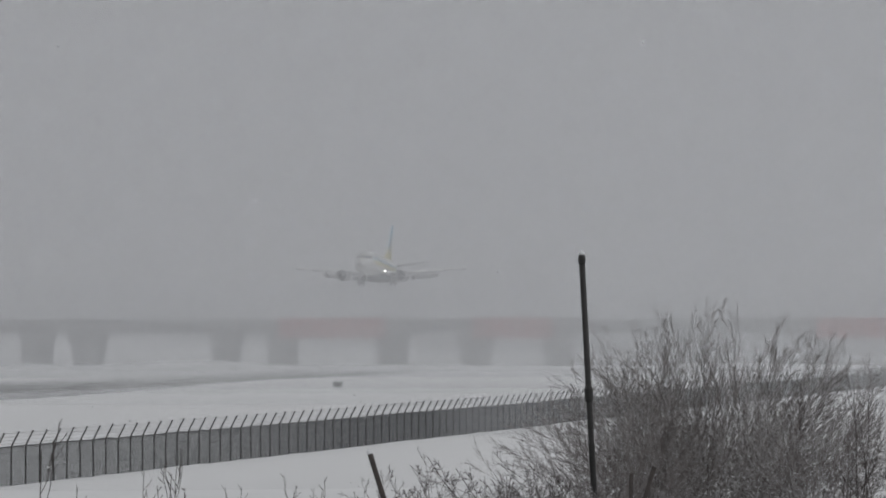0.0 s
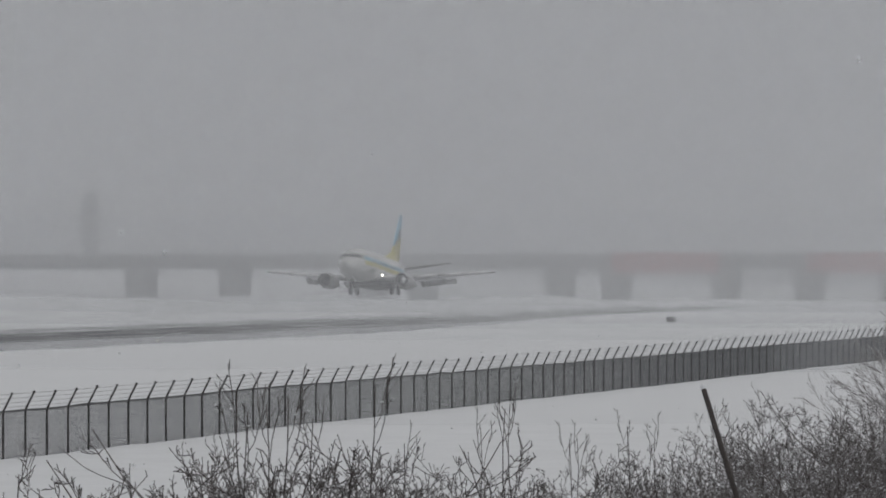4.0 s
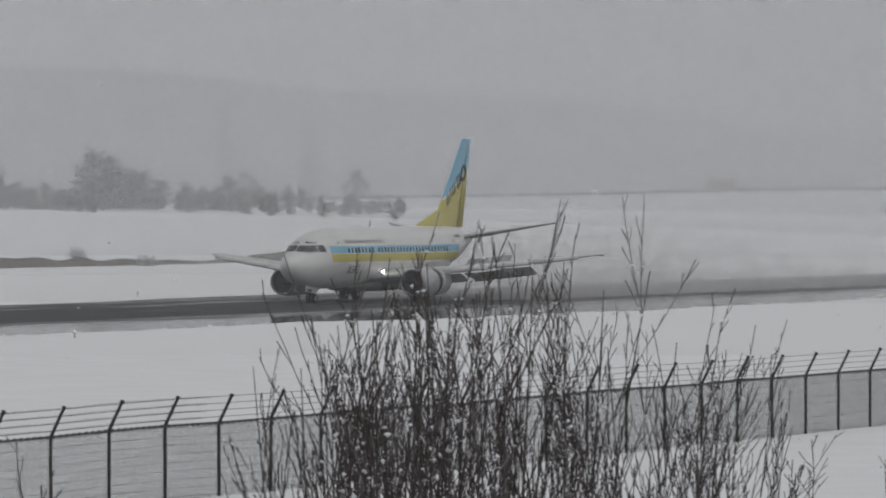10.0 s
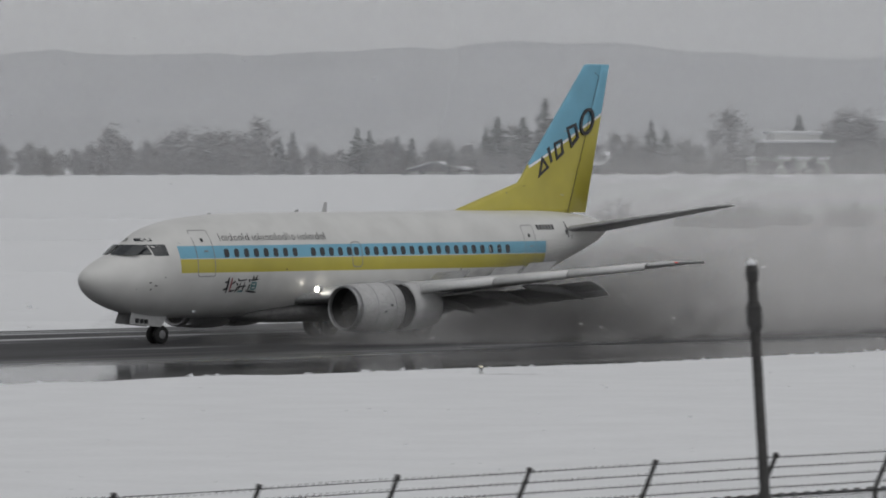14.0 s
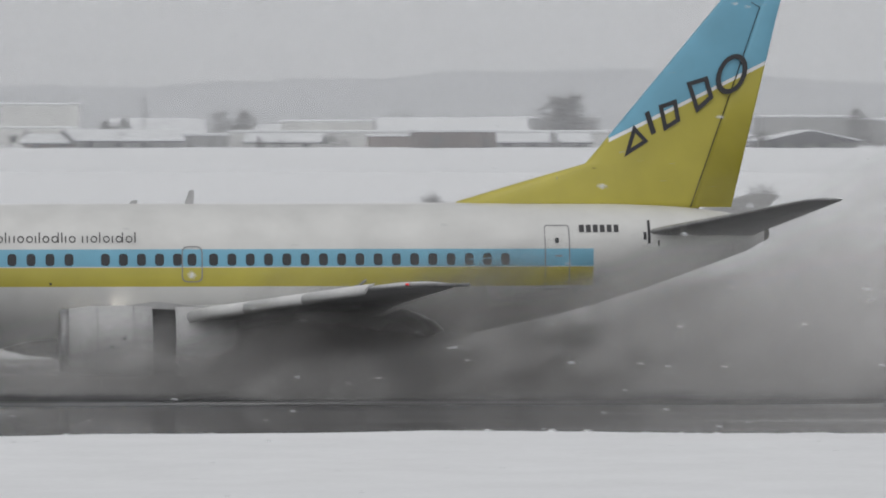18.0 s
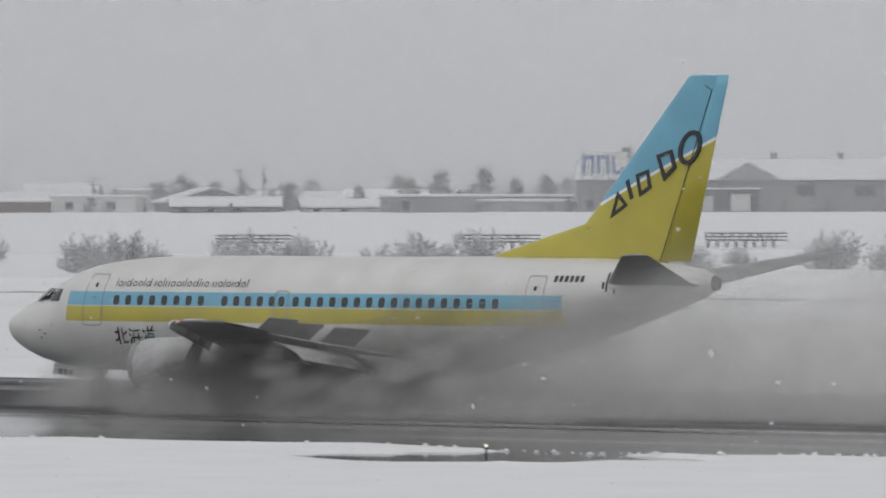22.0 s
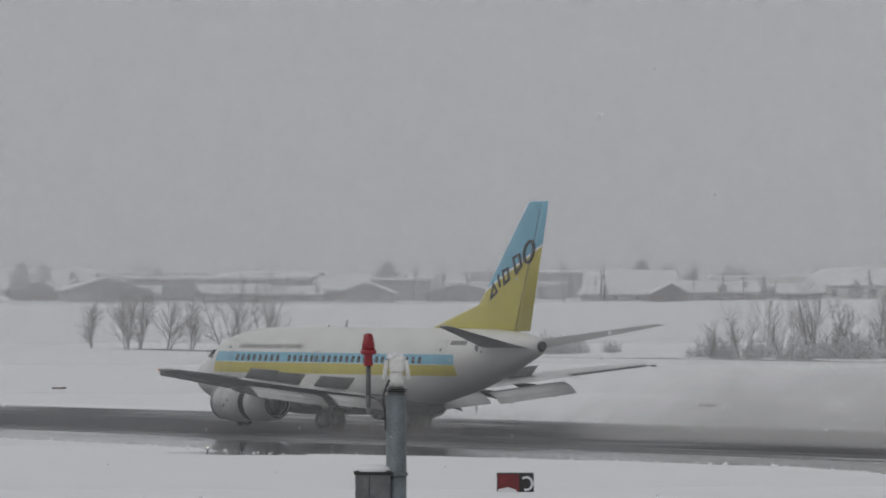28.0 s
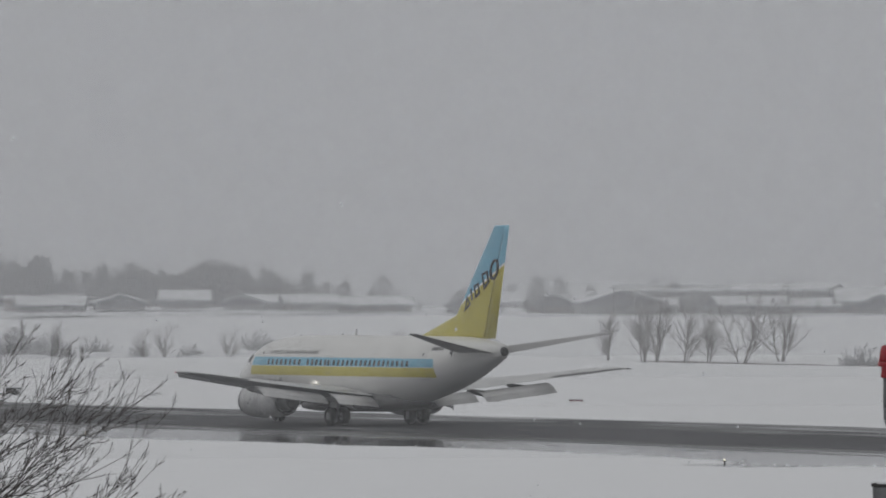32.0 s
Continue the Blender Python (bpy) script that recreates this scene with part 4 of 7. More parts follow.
        leg = part("main_gear_leg", strut, GEAR, plane, "main landing gear strut", True)
        for dy in (-0.43, 0.43):
            wheel(plane, 0, s * (2.62 + dy), 0.51, 0.36, "main_wheel")
        part("gear_door", boxed(-0.35, 0.4, s * 2.84 - 0.02, s * 2.84 + 0.02, 0.95, 1.85, bevel=0.01), COWL, plane, "landing gear door")
    strut = bmesh.new()
    tube(strut, (11.68, 0, 0.36), (11.55, 0, 1.2), 0.07, 0.1, 10)
    tube(strut, (11.68, -0.25, 0.36), (11.68, 0.25, 0.36), 0.05, 0.05, 8)
    tube(strut, (11.6, 0, 0.9), (12.5, 0, 1.2), 0.04, 0.04, 6)
    part("nose_gear_leg", strut, GEAR, plane, "nose landing gear strut", True)
    for dy in (-0.2, 0.2):
        wheel(plane, 11.68, dy, 0.36, 0.2, "nose_wheel")
    for s in (1, -1):
        door = part("nose_gear_door", loft(bmesh.new(), [[(13.4, s * 0.36 - 0.015, 1.3), (13.4, s * 0.36 + 0.015, 1.3), (11.4, s * 0.36 + 0.015, 1.2), (11.4, s * 0.36 - 0.015, 1.2)], [(13.55, s * 0.42 - 0.015, 0.82), (13.55, s * 0.42 + 0.015, 0.82), (11.88, s * 0.42 + 0.015, 0.66), (11.88, s * 0.42 - 0.015, 0.66)]]), COWL, plane, "white nose gear door")
        for k in range(3):
            part("door_bar", boxed(13.08 - 0.24 * k, 13.24 - 0.24 * k, s * 0.44 - 0.02, s * 0.44 + 0.02, 0.84 - 0.02 * k, 1.02 - 0.02 * k), INK, door, "short bar in a row of dark characters")
    part("exhaust_cap", lathe(bmesh.new(), [(-14.05, 0.28), (-14.22, 0.2), (-14.2, 0.05)], "x", (0, 0, 4.26), 16), DARK_STEEL, plane, "dark tail exhaust")
    return plane


ROW_OF_SHAPES = "10350015 3014003105130 40103501"
EMBLEM_STROKES = (
    (4, 13, 10, 12, 4, "ink"), (2, 30, 12, 24, 4, "ink"), (12, 3, 11, 35, 5, "ink"), (21, 4, 20, 32, 4, "red"), (23, 17, 31, 11, 3.5, "ink"), (20, 33, 31, 31, 4, "ink"),
    (38, 6, 41, 10, 4, "ink"), (36, 16, 39, 19, 4, "ink"), (36, 34, 40, 24, 4, "ink"), (44, 10, 61, 8, 3, "ink"), (46, 15, 43, 34, 3, "ink"), (57, 14, 55, 35, 3.5, "ink"), (41, 23, 63, 22, 3, "ink"), (44, 33, 57, 33, 3, "teal"),
    (68, 8, 71, 12, 4, "ink"), (73, 19, 70, 30, 4, "ink"), (66, 33, 95, 36, 4, "ink"), (74, 9, 94, 8, 3.5, "ink"), (79, 1, 81, 7, 3.5, "ink"), (91, 0, 86, 7, 3.5, "ink"),
    (78, 14, 78, 29, 3.5, "teal"), (90, 14, 90, 29, 3.5, "teal"), (78, 15, 90, 15, 3, "teal"), (78, 22, 90, 22, 3, "teal"), (78, 29, 90, 29, 3, "teal"))
EMBLEM = {"ink": INK, "red": material("emblem_red", (0.30, 0.06, 0.08), 0.4, bump=0), "teal": material("emblem_teal", (0.06, 0.22, 0.24), 0.4, bump=0)}
POSITION = {1: glowing("red_lamp", (0.9, 0.06, 0.05), 0.08), -1: glowing("green_lamp", (0.1, 0.7, 0.3), 0.5)}
LAMP_ON = glowing("landing_lamp", (1.0, 0.94, 0.82), 20.0)
SPOILERS, SLEEVES = [], []
AIRLINER = build_airliner()


# ---- hills, bridge, buildings and poles beyond the airfield ----
def build_hills():
    azs = np.arange(-44, 92, 0.14)
    radii = (1700, 1950, 2200, 2450, 2600, 2700, 2800, 2850, 2900, 2950, 3200, 3600)
    lift = (0.0, 0.12, 0.38, 0.68, 0.83, 0.90, 0.96, 0.98, 1.0, 0.99, 0.8, 0.4)
    verts = []
    for a in azs:
        ridge = float(np.interp(a, (-44, -30, -22, -16, -8, 5, 18, 23, 27, 36, 46, 54, 62, 68, 74, 90), (3, 12, 30, 34, 28, 28, 25, 30, 41, 41, 51, 56, 55, 42, 22, 14)))
        for r, k in zip(radii, lift):
            x, y = polar(float(a), r)
            n = noise.fractal(Vector((x * 0.0023, y * 0.0023, 1.7)), 1.0, 2.0, 5)
            verts.append((x, y, 5.3 + k * ridge * (1 + 0.4 * n) + k * (2.2 * noise.noise(Vector((x * 0.03, y * 0.03, 0))) + 2.6 * abs(noise.noise(Vector((x * 0.11, y * 0.11, 4)))))))
    w = len(radii)
    faces = [(i * w + j, (i + 1) * w + j, (i + 1) * w + j + 1, i * w + j + 1) for i in range(len(azs) - 1) for j in range(w - 1)]
    me = bpy.data.meshes.new("hills")
    me.from_pydata(verts, [], faces)
    me.polygons.foreach_set("use_smooth", [True] * len(me.polygons))
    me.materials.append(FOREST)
    tagged(new("hills", me), "wooded snowy hills far behind the houses", "hills", kind="structure")


def build_bridge():
    a, b = Vector((*polar(69.6, 1080), 0)), Vector((*polar(88, 1010), 0))
    along = (b - a).normalized()
    side = Vector((-along.y, along.x, 0))
    bridge = thing("road_bridge", "grey concrete viaduct with some red steel girders", "bridge")

    def beam(p, q, w, z0, z1):
        bm = bmesh.new()
        rings = [[c + side * (-w) + Vector((0, 0, z0)), c + side * w + Vector((0, 0, z0)), c + side * w + Vector((0, 0, z1)), c + side * (-w) + Vector((0, 0, z1))] for c in (p, q)]
        return loft(bm, rings)

    def at(az):
        d = Vector((math.sin(radians(az)), math.cos(radians(az)), 0))
        n = side
        return d * (a.dot(n) / d.dot(n))

    SIGN_OUT = 1 if side.dot(a) > 0 else -1
    part("deck", beam(at(70.2), at(88), 5.0, 7.3, 8.1), CONCRETE, bridge, "concrete road deck")
    for off in (-5.0, 5.0):
        part("parapet", beam(at(70.2) + side * off, at(88) + side * off, 0.2, 8.1, 8.9), CONCRETE, bridge, "solid parapet")
    stops = (70.2, 70.53, 72.32, 74.46, 75.36, 76.68, 77.17, 78.5, 79.04, 80.1, 80.9, 81.7, 83.0, 84.2, 85.6, 88)
    red = ((79.1, 80.1), (80.85, 81.75), (84.1, 85.7))
    for p, q in zip(stops, stops[1:]):
        is_red = any(lo - 0.05 <= (p + q) / 2 <= hi + 0.05 for lo, hi in red)
        if is_red:
            part("side_plate", beam(at(p + 0.02) - side * SIGN_OUT * 5.3, at(q - 0.02) - side * SIGN_OUT * 5.3, 0.12, 5.6, 9.1), RED_GIRDER, bridge, "red steel side plate")
        for off in (-3.6, 0, 3.6):
            part("girder", beam(at(p + 0.02) + side * off, at(q - 0.02) + side * off, 0.35, 6.3, 7.3), RED_GIRDER if is_red else CONCRETE, bridge, "red painted girder" if is_red else "")
    for k, az in enumerate(stops[1:-1]):
        c = at(az)
        z0 = terrain(c.x, c.y) - 1
        bm = bmesh.new()
        spread_top = 1.15 if k in (5, 9) else 0.9
        rings = [[c + along * (u * 2.2 * f) + side * (v * 3.8) + Vector((0, 0, z)) for u, v in ((-1, -1), (1, -1), (1, 1), (-1, 1))] for z, f in ((z0, 0.62 if k in (5, 9) else 0.85), (5.2, spread_top), (5.5, spread_top + 0.2), (6.3, spread_top + 0.2))]
        part("pier", loft(bm, rings), CONCRETE, bridge, "concrete pier")
    # a low drift of snow before the piers
    rings = []
    for az in np.arange(69.0, 88.1, 0.25):
        c = at(float(az)) - side * SIGN_OUT * 34
        z = 1.3 + 0.9 * noise.noise(c * 0.03) + 0.4 * noise.noise(c * 0.11)
        rings.append([c + side * v + Vector((0, 0, h)) for v, h in ((-14, -0.8), (-5, z * 0.75), (0, z), (6, z * 0.8), (14, -0.8))])
    tagged(new("snow_bank", mesh_of(loft(bmesh.new(), rings), "snow_bank", SNOW, True)), "low drift of snow before the bridge", "snow bank", kind="structure")
    # the road runs on over a snowy bank beyond the bridge's end
    rings, rail = [], []
    for az in np.arange(58, 70.6, 0.4):
        c = at(float(az))
        z = float(np.interp(az, (58, 63, 67, 70.4), (5.0, 5.9, 7.6, 8.5))) + 0.25 * noise.noise(c * 0.03)
        toe = 16 + 3 * noise.noise(c * 0.02)
        rings.append([c - side * toe + Vector((0, 0, 3.5)), c + side * toe + Vector((0, 0, 3.5)), c + side * 5 + Vector((0, 0, z)), c - side * 5 + Vector((0, 0, z))])
        rail.append([c - side * (SIGN_OUT * 5 + u) + Vector((0, 0, z + v)) for u, v in ((-0.1, -0.3), (0.1, -0.3), (0.1, 0.55), (-0.1, 0.55))])
    bank = tagged(new("embankment", mesh_of(loft(bmesh.new(), rings), "embankment", SNOW)), "snow-covered road embankment leading to the bridge", "embankment", kind="structure")
    part("guard_rail", loft(bmesh.new(), rail), CONCRETE, bank, "low guard rail along the road")




def building(kind, wall, az, r, w, top):
    """One building whose front faces the airfield: az and r place it, w is its width, top the height of its ridge."""
    rng = random.Random(int(az * 100) + r)
    x, y = polar(az, r)
    base = terrain(x, y) - 0.3
    h = max(2.2, top - base)
    d = {"flat": min(18, max(7, w * 0.5)), "windows": 14, "hall": 30}.get(kind, min(14, max(6, w * 0.8)))
    yaw = -az + rng.uniform(-14, 14) if w < 18 else -az if kind == "hall" else -az * 0.5
    tone = {GREY_WALL: "grey", TAN_WALL: "tan", BROWN_WALL: "dark brown", GREEN_WALL: "pale green", PALE_WALL: "pale", RUST_WALL: "rust-coloured"}[wall]
    names = {"flat": ("low_building", "flat-roofed building with snow on its roof"), "gable": ("house", "house with a snow-covered gable roof"), "hip": ("hall", "hall with a wide sloping grey roof"),
             "mill": ("mill", "tall mill building with a gable top"), "silo": ("silo", "tall silo tower"), "tiered": ("villa", "house with stacked snowy flat roofs"),
             "windows": ("workshop", "workshop with a row of windows"), "hall": ("factory", "factory hall with a wide snowy roof"), "tower": ("tower_building", "building with a stepped tower")}
    name, words = names[kind]
    b = thing(name, f"{tone} {words}", {"house": "house", "villa": "house", "silo": "silo"}.get(name, "building"), pose(x, y, base, 0, 0, yaw))
    hw, hd = w / 2, d / 2
    eave = {"gable": h * 0.45, "hip": h * 0.4, "mill": h * 0.84, "hall": h * 0.62}.get(kind, h - 0.35)
    if kind == "silo":
        part("silo_shell", lathe(bmesh.new(), [(0, hw), (h * 0.85, hw)], "z", (0, 0, 0), 20), wall, b, smooth=True)
        part("head_house", boxed(-hw * 0.6, hw * 0.8, -hw * 0.6, hw * 0.6, h * 0.85, h), BROWN_WALL, b, "small head house on top")
        part("roof", boxed(-hw * 0.7, hw * 0.9, -hw * 0.7, hw * 0.7, h, h + 0.3, bevel=0.1), ROOF_SNOW, b, "snow on the roof")
        return b
    if kind in ("tiered", "tower"):
        for k, (f, z0, z1) in enumerate(((1.0, 0, 0.42), (0.72, 0.42, 0.8), (0.3 if kind == "tower" else 0.5, 0.8, 1.0))):
            part("storey", boxed(-hw * f, hw * f, -hd * f, hd * f, h * z0, h * z1 - 0.3), wall if k != 1 else GREY_WALL, b)
            part("snowy_roof", boxed(-hw * f - 0.5, hw * f + 0.5, -hd * f - 0.5, hd * f + 0.5, h * z1 - 0.3, h * z1 + 0.1, bevel=0.1), ROOF_SNOW, b, "slab roof under snow")
        for k in range(max(2, int(w / 3))):
            xx = -hw + (k + 0.5) * w / max(2, int(w / 3))
            part("window", boxed(xx - 0.7, xx + 0.7, -hd - 0.06, -hd + 0.05, 1.0, 2.2), PANE_DARK, b, "dark window")
        return b
    part("wall", boxed(-hw, hw, -hd, hd, 0, eave), wall, b)
    if kind in ("gable", "mill", "hall", "hip"):
        end_on = kind == "mill" or (kind == "gable" and rng.random() < 0.2 and w < 14)
        o = 0.5
        inset = hw * 0.35 if kind == "hip" else 0
        layers = ((0.0, SHADE_ROOF if kind != "hip" else GREY_WALL, "roof", "dark roof edge"), (0.22, ROOF_SNOW, "roof_snow", "thick snow on the roof"))
        for thick, mat, nm, lb in layers[:1] if kind == "hip" else layers:
            bm = bmesh.new()
            z0, z1 = eave + thick, h + thick * 0.5
            if end_on:
                prof = [(-hw - o, z0 - 0.25), (hw + o, z0 - 0.25), (hw + o, z0), (0, z1), (-hw - o, z0)]
                loft(bm, [[(u, v, z) for u, z in prof] for v in (-hd - o + (0.12 if thick else 0), hd + o)])
            else:
                prof = [(-hd - o, z0 - 0.25), (hd + o, z0 - 0.25), (hd + o, z0), (0, z1), (-hd - o, z0)]
                q = hw + o - (0.12 if thick else 0)
                vs = []
                for sgn in (-1, 1):
                    vs.append([(sgn * (q - (inset if i == 3 else 0)), v, z) for i, (v, z) in enumerate(prof)])
                loft(bm, vs)
            part(nm, bm, mat, b, lb)
        if end_on:
            bm = bmesh.new()
            loft(bm, [[(-hw, v, eave), (hw, v, eave), (0, v, h - 0.2)] for v in (-hd, -hd + 0.2)])
            part("gable_wall", bm, wall, b)
    else:
        part("snowy_roof", boxed(-hw - 0.25, hw + 0.25, -hd - 0.25, hd + 0.25, eave, eave + 0.4, bevel=0.12), ROOF_SNOW, b, "snow on the flat roof")
    n = max(1, int(w / (3.2 if kind != "flat" else 5.5)))
    n = min(n, 14)
    for k in range(n):
        xx = -hw + (k + 0.5) * w / n + rng.uniform(-0.3, 0.3)
        if kind == "hall":
            xx = -hw + 0.8 + 1.22 * k
            if k > 11:
                break
        if rng.random() < 0.25 and kind != "windows":
            continue
        part("window", boxed(xx - 0.55, xx + 0.55, -hd - 0.06, -hd + 0.05, min(0.9, eave * 0.3), min(2.1, eave * 0.75)), PANE_DARK, b, "dark window")
    if kind == "mill":
        for z in (0.45, 0.7):
            part("window", boxed(-0.6, 0.6, -hd - 0.06, -hd + 0.05, h * z, h * z + 1.2), PANE_DARK, b, "dark window")
    if kind == "hall":
        for cx, half in ((-16.6, 4.2), (-6.0, 4.3)):
            front, back = -hd - 0.9, -hd + 5
            bm = bmesh.new()
            vs = [bm.verts.new(q) for v in (front, back) for q in ((cx - half, v, eave - 0.1), (cx + half, v, eave - 0.1), (cx, v, eave + 2.5))]
            for f in ((0, 1, 2), (3, 5, 4), (0, 3, 4, 1), (1, 4, 5, 2), (0, 2, 5, 3)):
                bm.faces.new([vs[q] for q in f])
            gable = part("cross_gable", bm, wall, b, "small front gable")
            bm = bmesh.new()
            for sgn in (-1, 1):
                loft(bm, [[(cx, v, eave + 2.55), (cx, v, eave + 2.85), (cx + sgn * (half + 0.5), v, eave + 0.1), (cx + sgn * (half + 0.5), v, eave - 0.2)] for v in (front + 0.3, back)])
            part("gable_snow", bm, ROOF_SNOW, gable, "snow on the gable roof")
        part("loading_bay", boxed(-14.2, -4.6, -hd - 0.1, -hd + 0.05, 0.5, 3.6), PANE_DARK, b, "dark open loading bay")
        for u0, u1, z1 in ((-13.0, -11.2, 2.6), (-8.6, -5.8, 2.9)):
            part("pale_door", boxed(u0, u1, -hd - 0.2, -hd - 0.1, 0.5, z1), PALE_WALL, b, "pale shutter half raised")
        part("canopy", boxed(-14.6, -4.2, -hd - 1.6, -hd - 0.05, 3.6, 3.85), ROOF_SNOW, b, "snow on the bay's canopy")
        for u0, u1 in ((0.9, 3.7), (9.4, 12.4), (19.0, 23.6)):
            part("wide_window", boxed(u0, u1, -hd - 0.07, -hd + 0.05, 2.6, 4.1), PANE_DARK, b, "wide dark window")
        for k in range(5):
            part("roof_vent", lathe(bmesh.new(), [(h - 0.2, 0.4), (h + 0.6, 0.4), (h + 0.8, 0.6), (h + 1.1, 0.5)], "z", (-hw * 0.4 + k * hw * 0.32, 0, 0), 10), GREY_WALL, b, "round roof vent")
        sign = thing("rooftop_sign", "white billboard with blue shapes on the factory's edge", "sign", pose(*polar(-32.2, r - 18), base, 0, 0, 32.2))
        part("board", boxed(-8.4, -1.4, -0.1, 0.1, h - 2.6, h + 1.0), PALE_WALL, sign)
        part("stair_tower", boxed(-2.3, -0.9, 0.32, 1.6, 0, h + 1.7), GREY_WALL, sign, "grey tower behind the board")
        for z in (-2.4, -0.9, 0.7):
            part("sign_rail", boxed(-1.4, 8.2, 0.0, 0.1, h + z, h + z + 0.14), GREY_WALL, sign, "steel rail")
        for k in range(9):
            part("sign_post", boxed(-8 + 2 * k - 0.08, -8 + 2 * k + 0.08, 0.1, 0.3, 0, h + 0.6), GREY_WALL, sign, "steel post")
        for k in range(3):
            u = -8.0 + 2.15 * k
            bm = bmesh.new()
            for x0, x1, z0, z1 in ((u, u + 0.45, -2.2, 0.5), (u + 0.45, u + 1.3, (-0.1, 0.0, -2.2)[k], (0.5, 0.5, -1.7)[k]), (u + 1.3, u + 1.75, -2.2, (0.5, 0.5, -1.2)[k])):
                box(bm, x0, x1, -0.16, -0.1, h + z0, h + z1)
            part("emblem_shape", bm, SIGN_BLUE, sign, "plain blue painted shape")
        for k in range(3):
            part("lettering_bar", boxed(-1.0 + 3.1 * k, 0.1 + 3.1 * k, -0.14, -0.02, h - 1.9, h + 0.3), SIGN_GREY, sign, "pale blurred lettering")
    return b


SIGN_BLUE = material("sign_blue", (0.10, 0.16, 0.36), 0.6, bump=0)
SIGN_GREY = material("sign_faded", (0.42, 0.42, 0.46), 0.6, bump=0)


build_hills()
build_bridge()
building("flat", BROWN_WALL, -63.30, 880, 11.0, 7.0)
building("gable", BROWN_WALL, -62.54, 880, 5.8, 8.2)
building("gable", GREY_WALL, -61.96, 880, 7.1, 8.8)
building("gable", GREY_WALL, -61.37, 860, 5.7, 7.9)
building("gable", BROWN_WALL, -60.80, 880, 6.7, 8.1)
building("gable", BROWN_WALL, -58.40, 880, 7.5, 8.1)
building("gable", GREY_WALL, -57.78, 870, 11.6, 8.7)
building("flat", GREY_WALL, -56.58, 900, 27.4, 8.9)
building("gable", BROWN_WALL, -55.47, 870, 7.4, 8.9)
building("flat", GREY_WALL, -54.92, 890, 9.3, 8.7)
building("flat", GREY_WALL, -53.86, 900, 17.1, 8.1)
building("gable", BROWN_WALL, -52.73, 870, 7.9, 8.9)
building("gable", BROWN_WALL, -52.34, 850, 4.8, 7.8)
building("flat", GREY_WALL, -51.55, 910, 19.9, 7.7)
building("tower", GREY_WALL, -49.74, 1350, 13.4, 16.1)
building("gable", GREY_WALL, -48.90, 880, 8.3, 8.3)
building("gable", BROWN_WALL, -48.29, 870, 10.3, 8.4)
building("gable", GREY_WALL, -47.63, 860, 11.0, 7.7)
building("gable", GREY_WALL, -46.69, 890, 19.4, 9.6)
building("gable", BROWN_WALL, -45.92, 880, 7.1, 9.0)
building("flat", GREY_WALL, -45.14, 920, 15.7, 8.1)
building("gable", BROWN_WALL, -43.51, 880, 12.5, 8.4)
building("gable", BROWN_WALL, -43.43, 870, 9.9, 8.1)
building("flat", GREY_WALL, -41.79, 900, 9.8, 6.7)
building("flat", GREY_WALL, -39.49, 930, 11.5, 9.8)
building("gable", GREY_WALL, -39.37, 930, 9.7, 9.9)
building("gable", BROWN_WALL, -38.16, 870, 8.3, 8.4)
building("gable", GREY_WALL, -37.45, 900, 13.7, 8.0)
building("gable", BROWN_WALL, -36.36, 880, 13.4, 9.1)
building("flat", GREY_WALL, -33.45, 900, 22.2, 7.3)
building("flat", GREY_WALL, -33.35, 900, 16.0, 8.1)
building("hall", GREY_WALL, -30.73, 880, 62.1, 13.2)
building("flat", GREY_WALL, -27.80, 870, 6.2, 8.8)
building("gable", BROWN_WALL, -27.38, 880, 6.7, 9.4)
building("gable", BROWN_WALL, -27.00, 850, 6.4, 7.9)
building("gable", PALE_WALL, -26.91, 900, 8.5, 8.8)
building("flat", GREY_WALL, -26.64, 980, 22.3, 10.7)
building("gable", RUST_WALL, -25.79, 860, 6.1, 7.5)
building("windows", PALE_WALL, -24.13, 870, 24.4, 9.3)
building("flat", GREY_WALL, -22.42, 1000, 69.4, 13.9)
building("flat", GREY_WALL, -22.29, 900, 31.7, 9.6)
building("flat", GREY_WALL, -20.87, 960, 51.0, 13.3)
building("gable", PALE_WALL, -18.32, 900, 6.0, 7.2)
building("flat", GREY_WALL, -17.61, 960, 16.4, 8.5)
building("gable", PALE_WALL, -15.43, 860, 25.3, 8.1)
building("windows", PALE_WALL, -14.19, 920, 28.4, 9.4)
building("flat", GREY_WALL, -11.66, 920, 17.9, 7.5)
building("hip", BROWN_WALL, -10.48, 880, 17.9, 8.3)
building("gable", PALE_WALL, -9.95, 940, 7.3, 8.9)
building("flat", GREY_WALL, -9.29, 930, 12.5, 9.7)
building("flat", GREY_WALL, -9.13, 1000, 10.0, 10.6)
building("flat", RUST_WALL, -7.90, 900, 34.7, 6.8)
building("flat", GREY_WALL, -6.14, 920, 21.0, 6.5)
building("flat", PALE_WALL, 1.07, 1050, 13.7, 13.0)
building("flat", GREY_WALL, 2.17, 930, 22.5, 7.6)
building("flat", PALE_WALL, 4.70, 900, 56.9, 8.0)
building("flat", GREY_WALL, 8.47, 1050, 17.9, 10.8)
building("gable", BROWN_WALL, 12.79, 880, 7.1, 8.3)
building("gable", GREY_WALL, 13.20, 870, 7.8, 8.1)
building("gable", BROWN_WALL, 15.27, 880, 10.3, 8.8)
building("flat", PALE_WALL, 15.70, 1050, 42.4, 11.0)
building("gable", GREY_WALL, 16.11, 860, 4.5, 7.5)
building("flat", GREY_WALL, 16.23, 1100, 3.9, 15.5)
building("flat", GREY_WALL, 17.73, 1000, 20.9, 9.0)
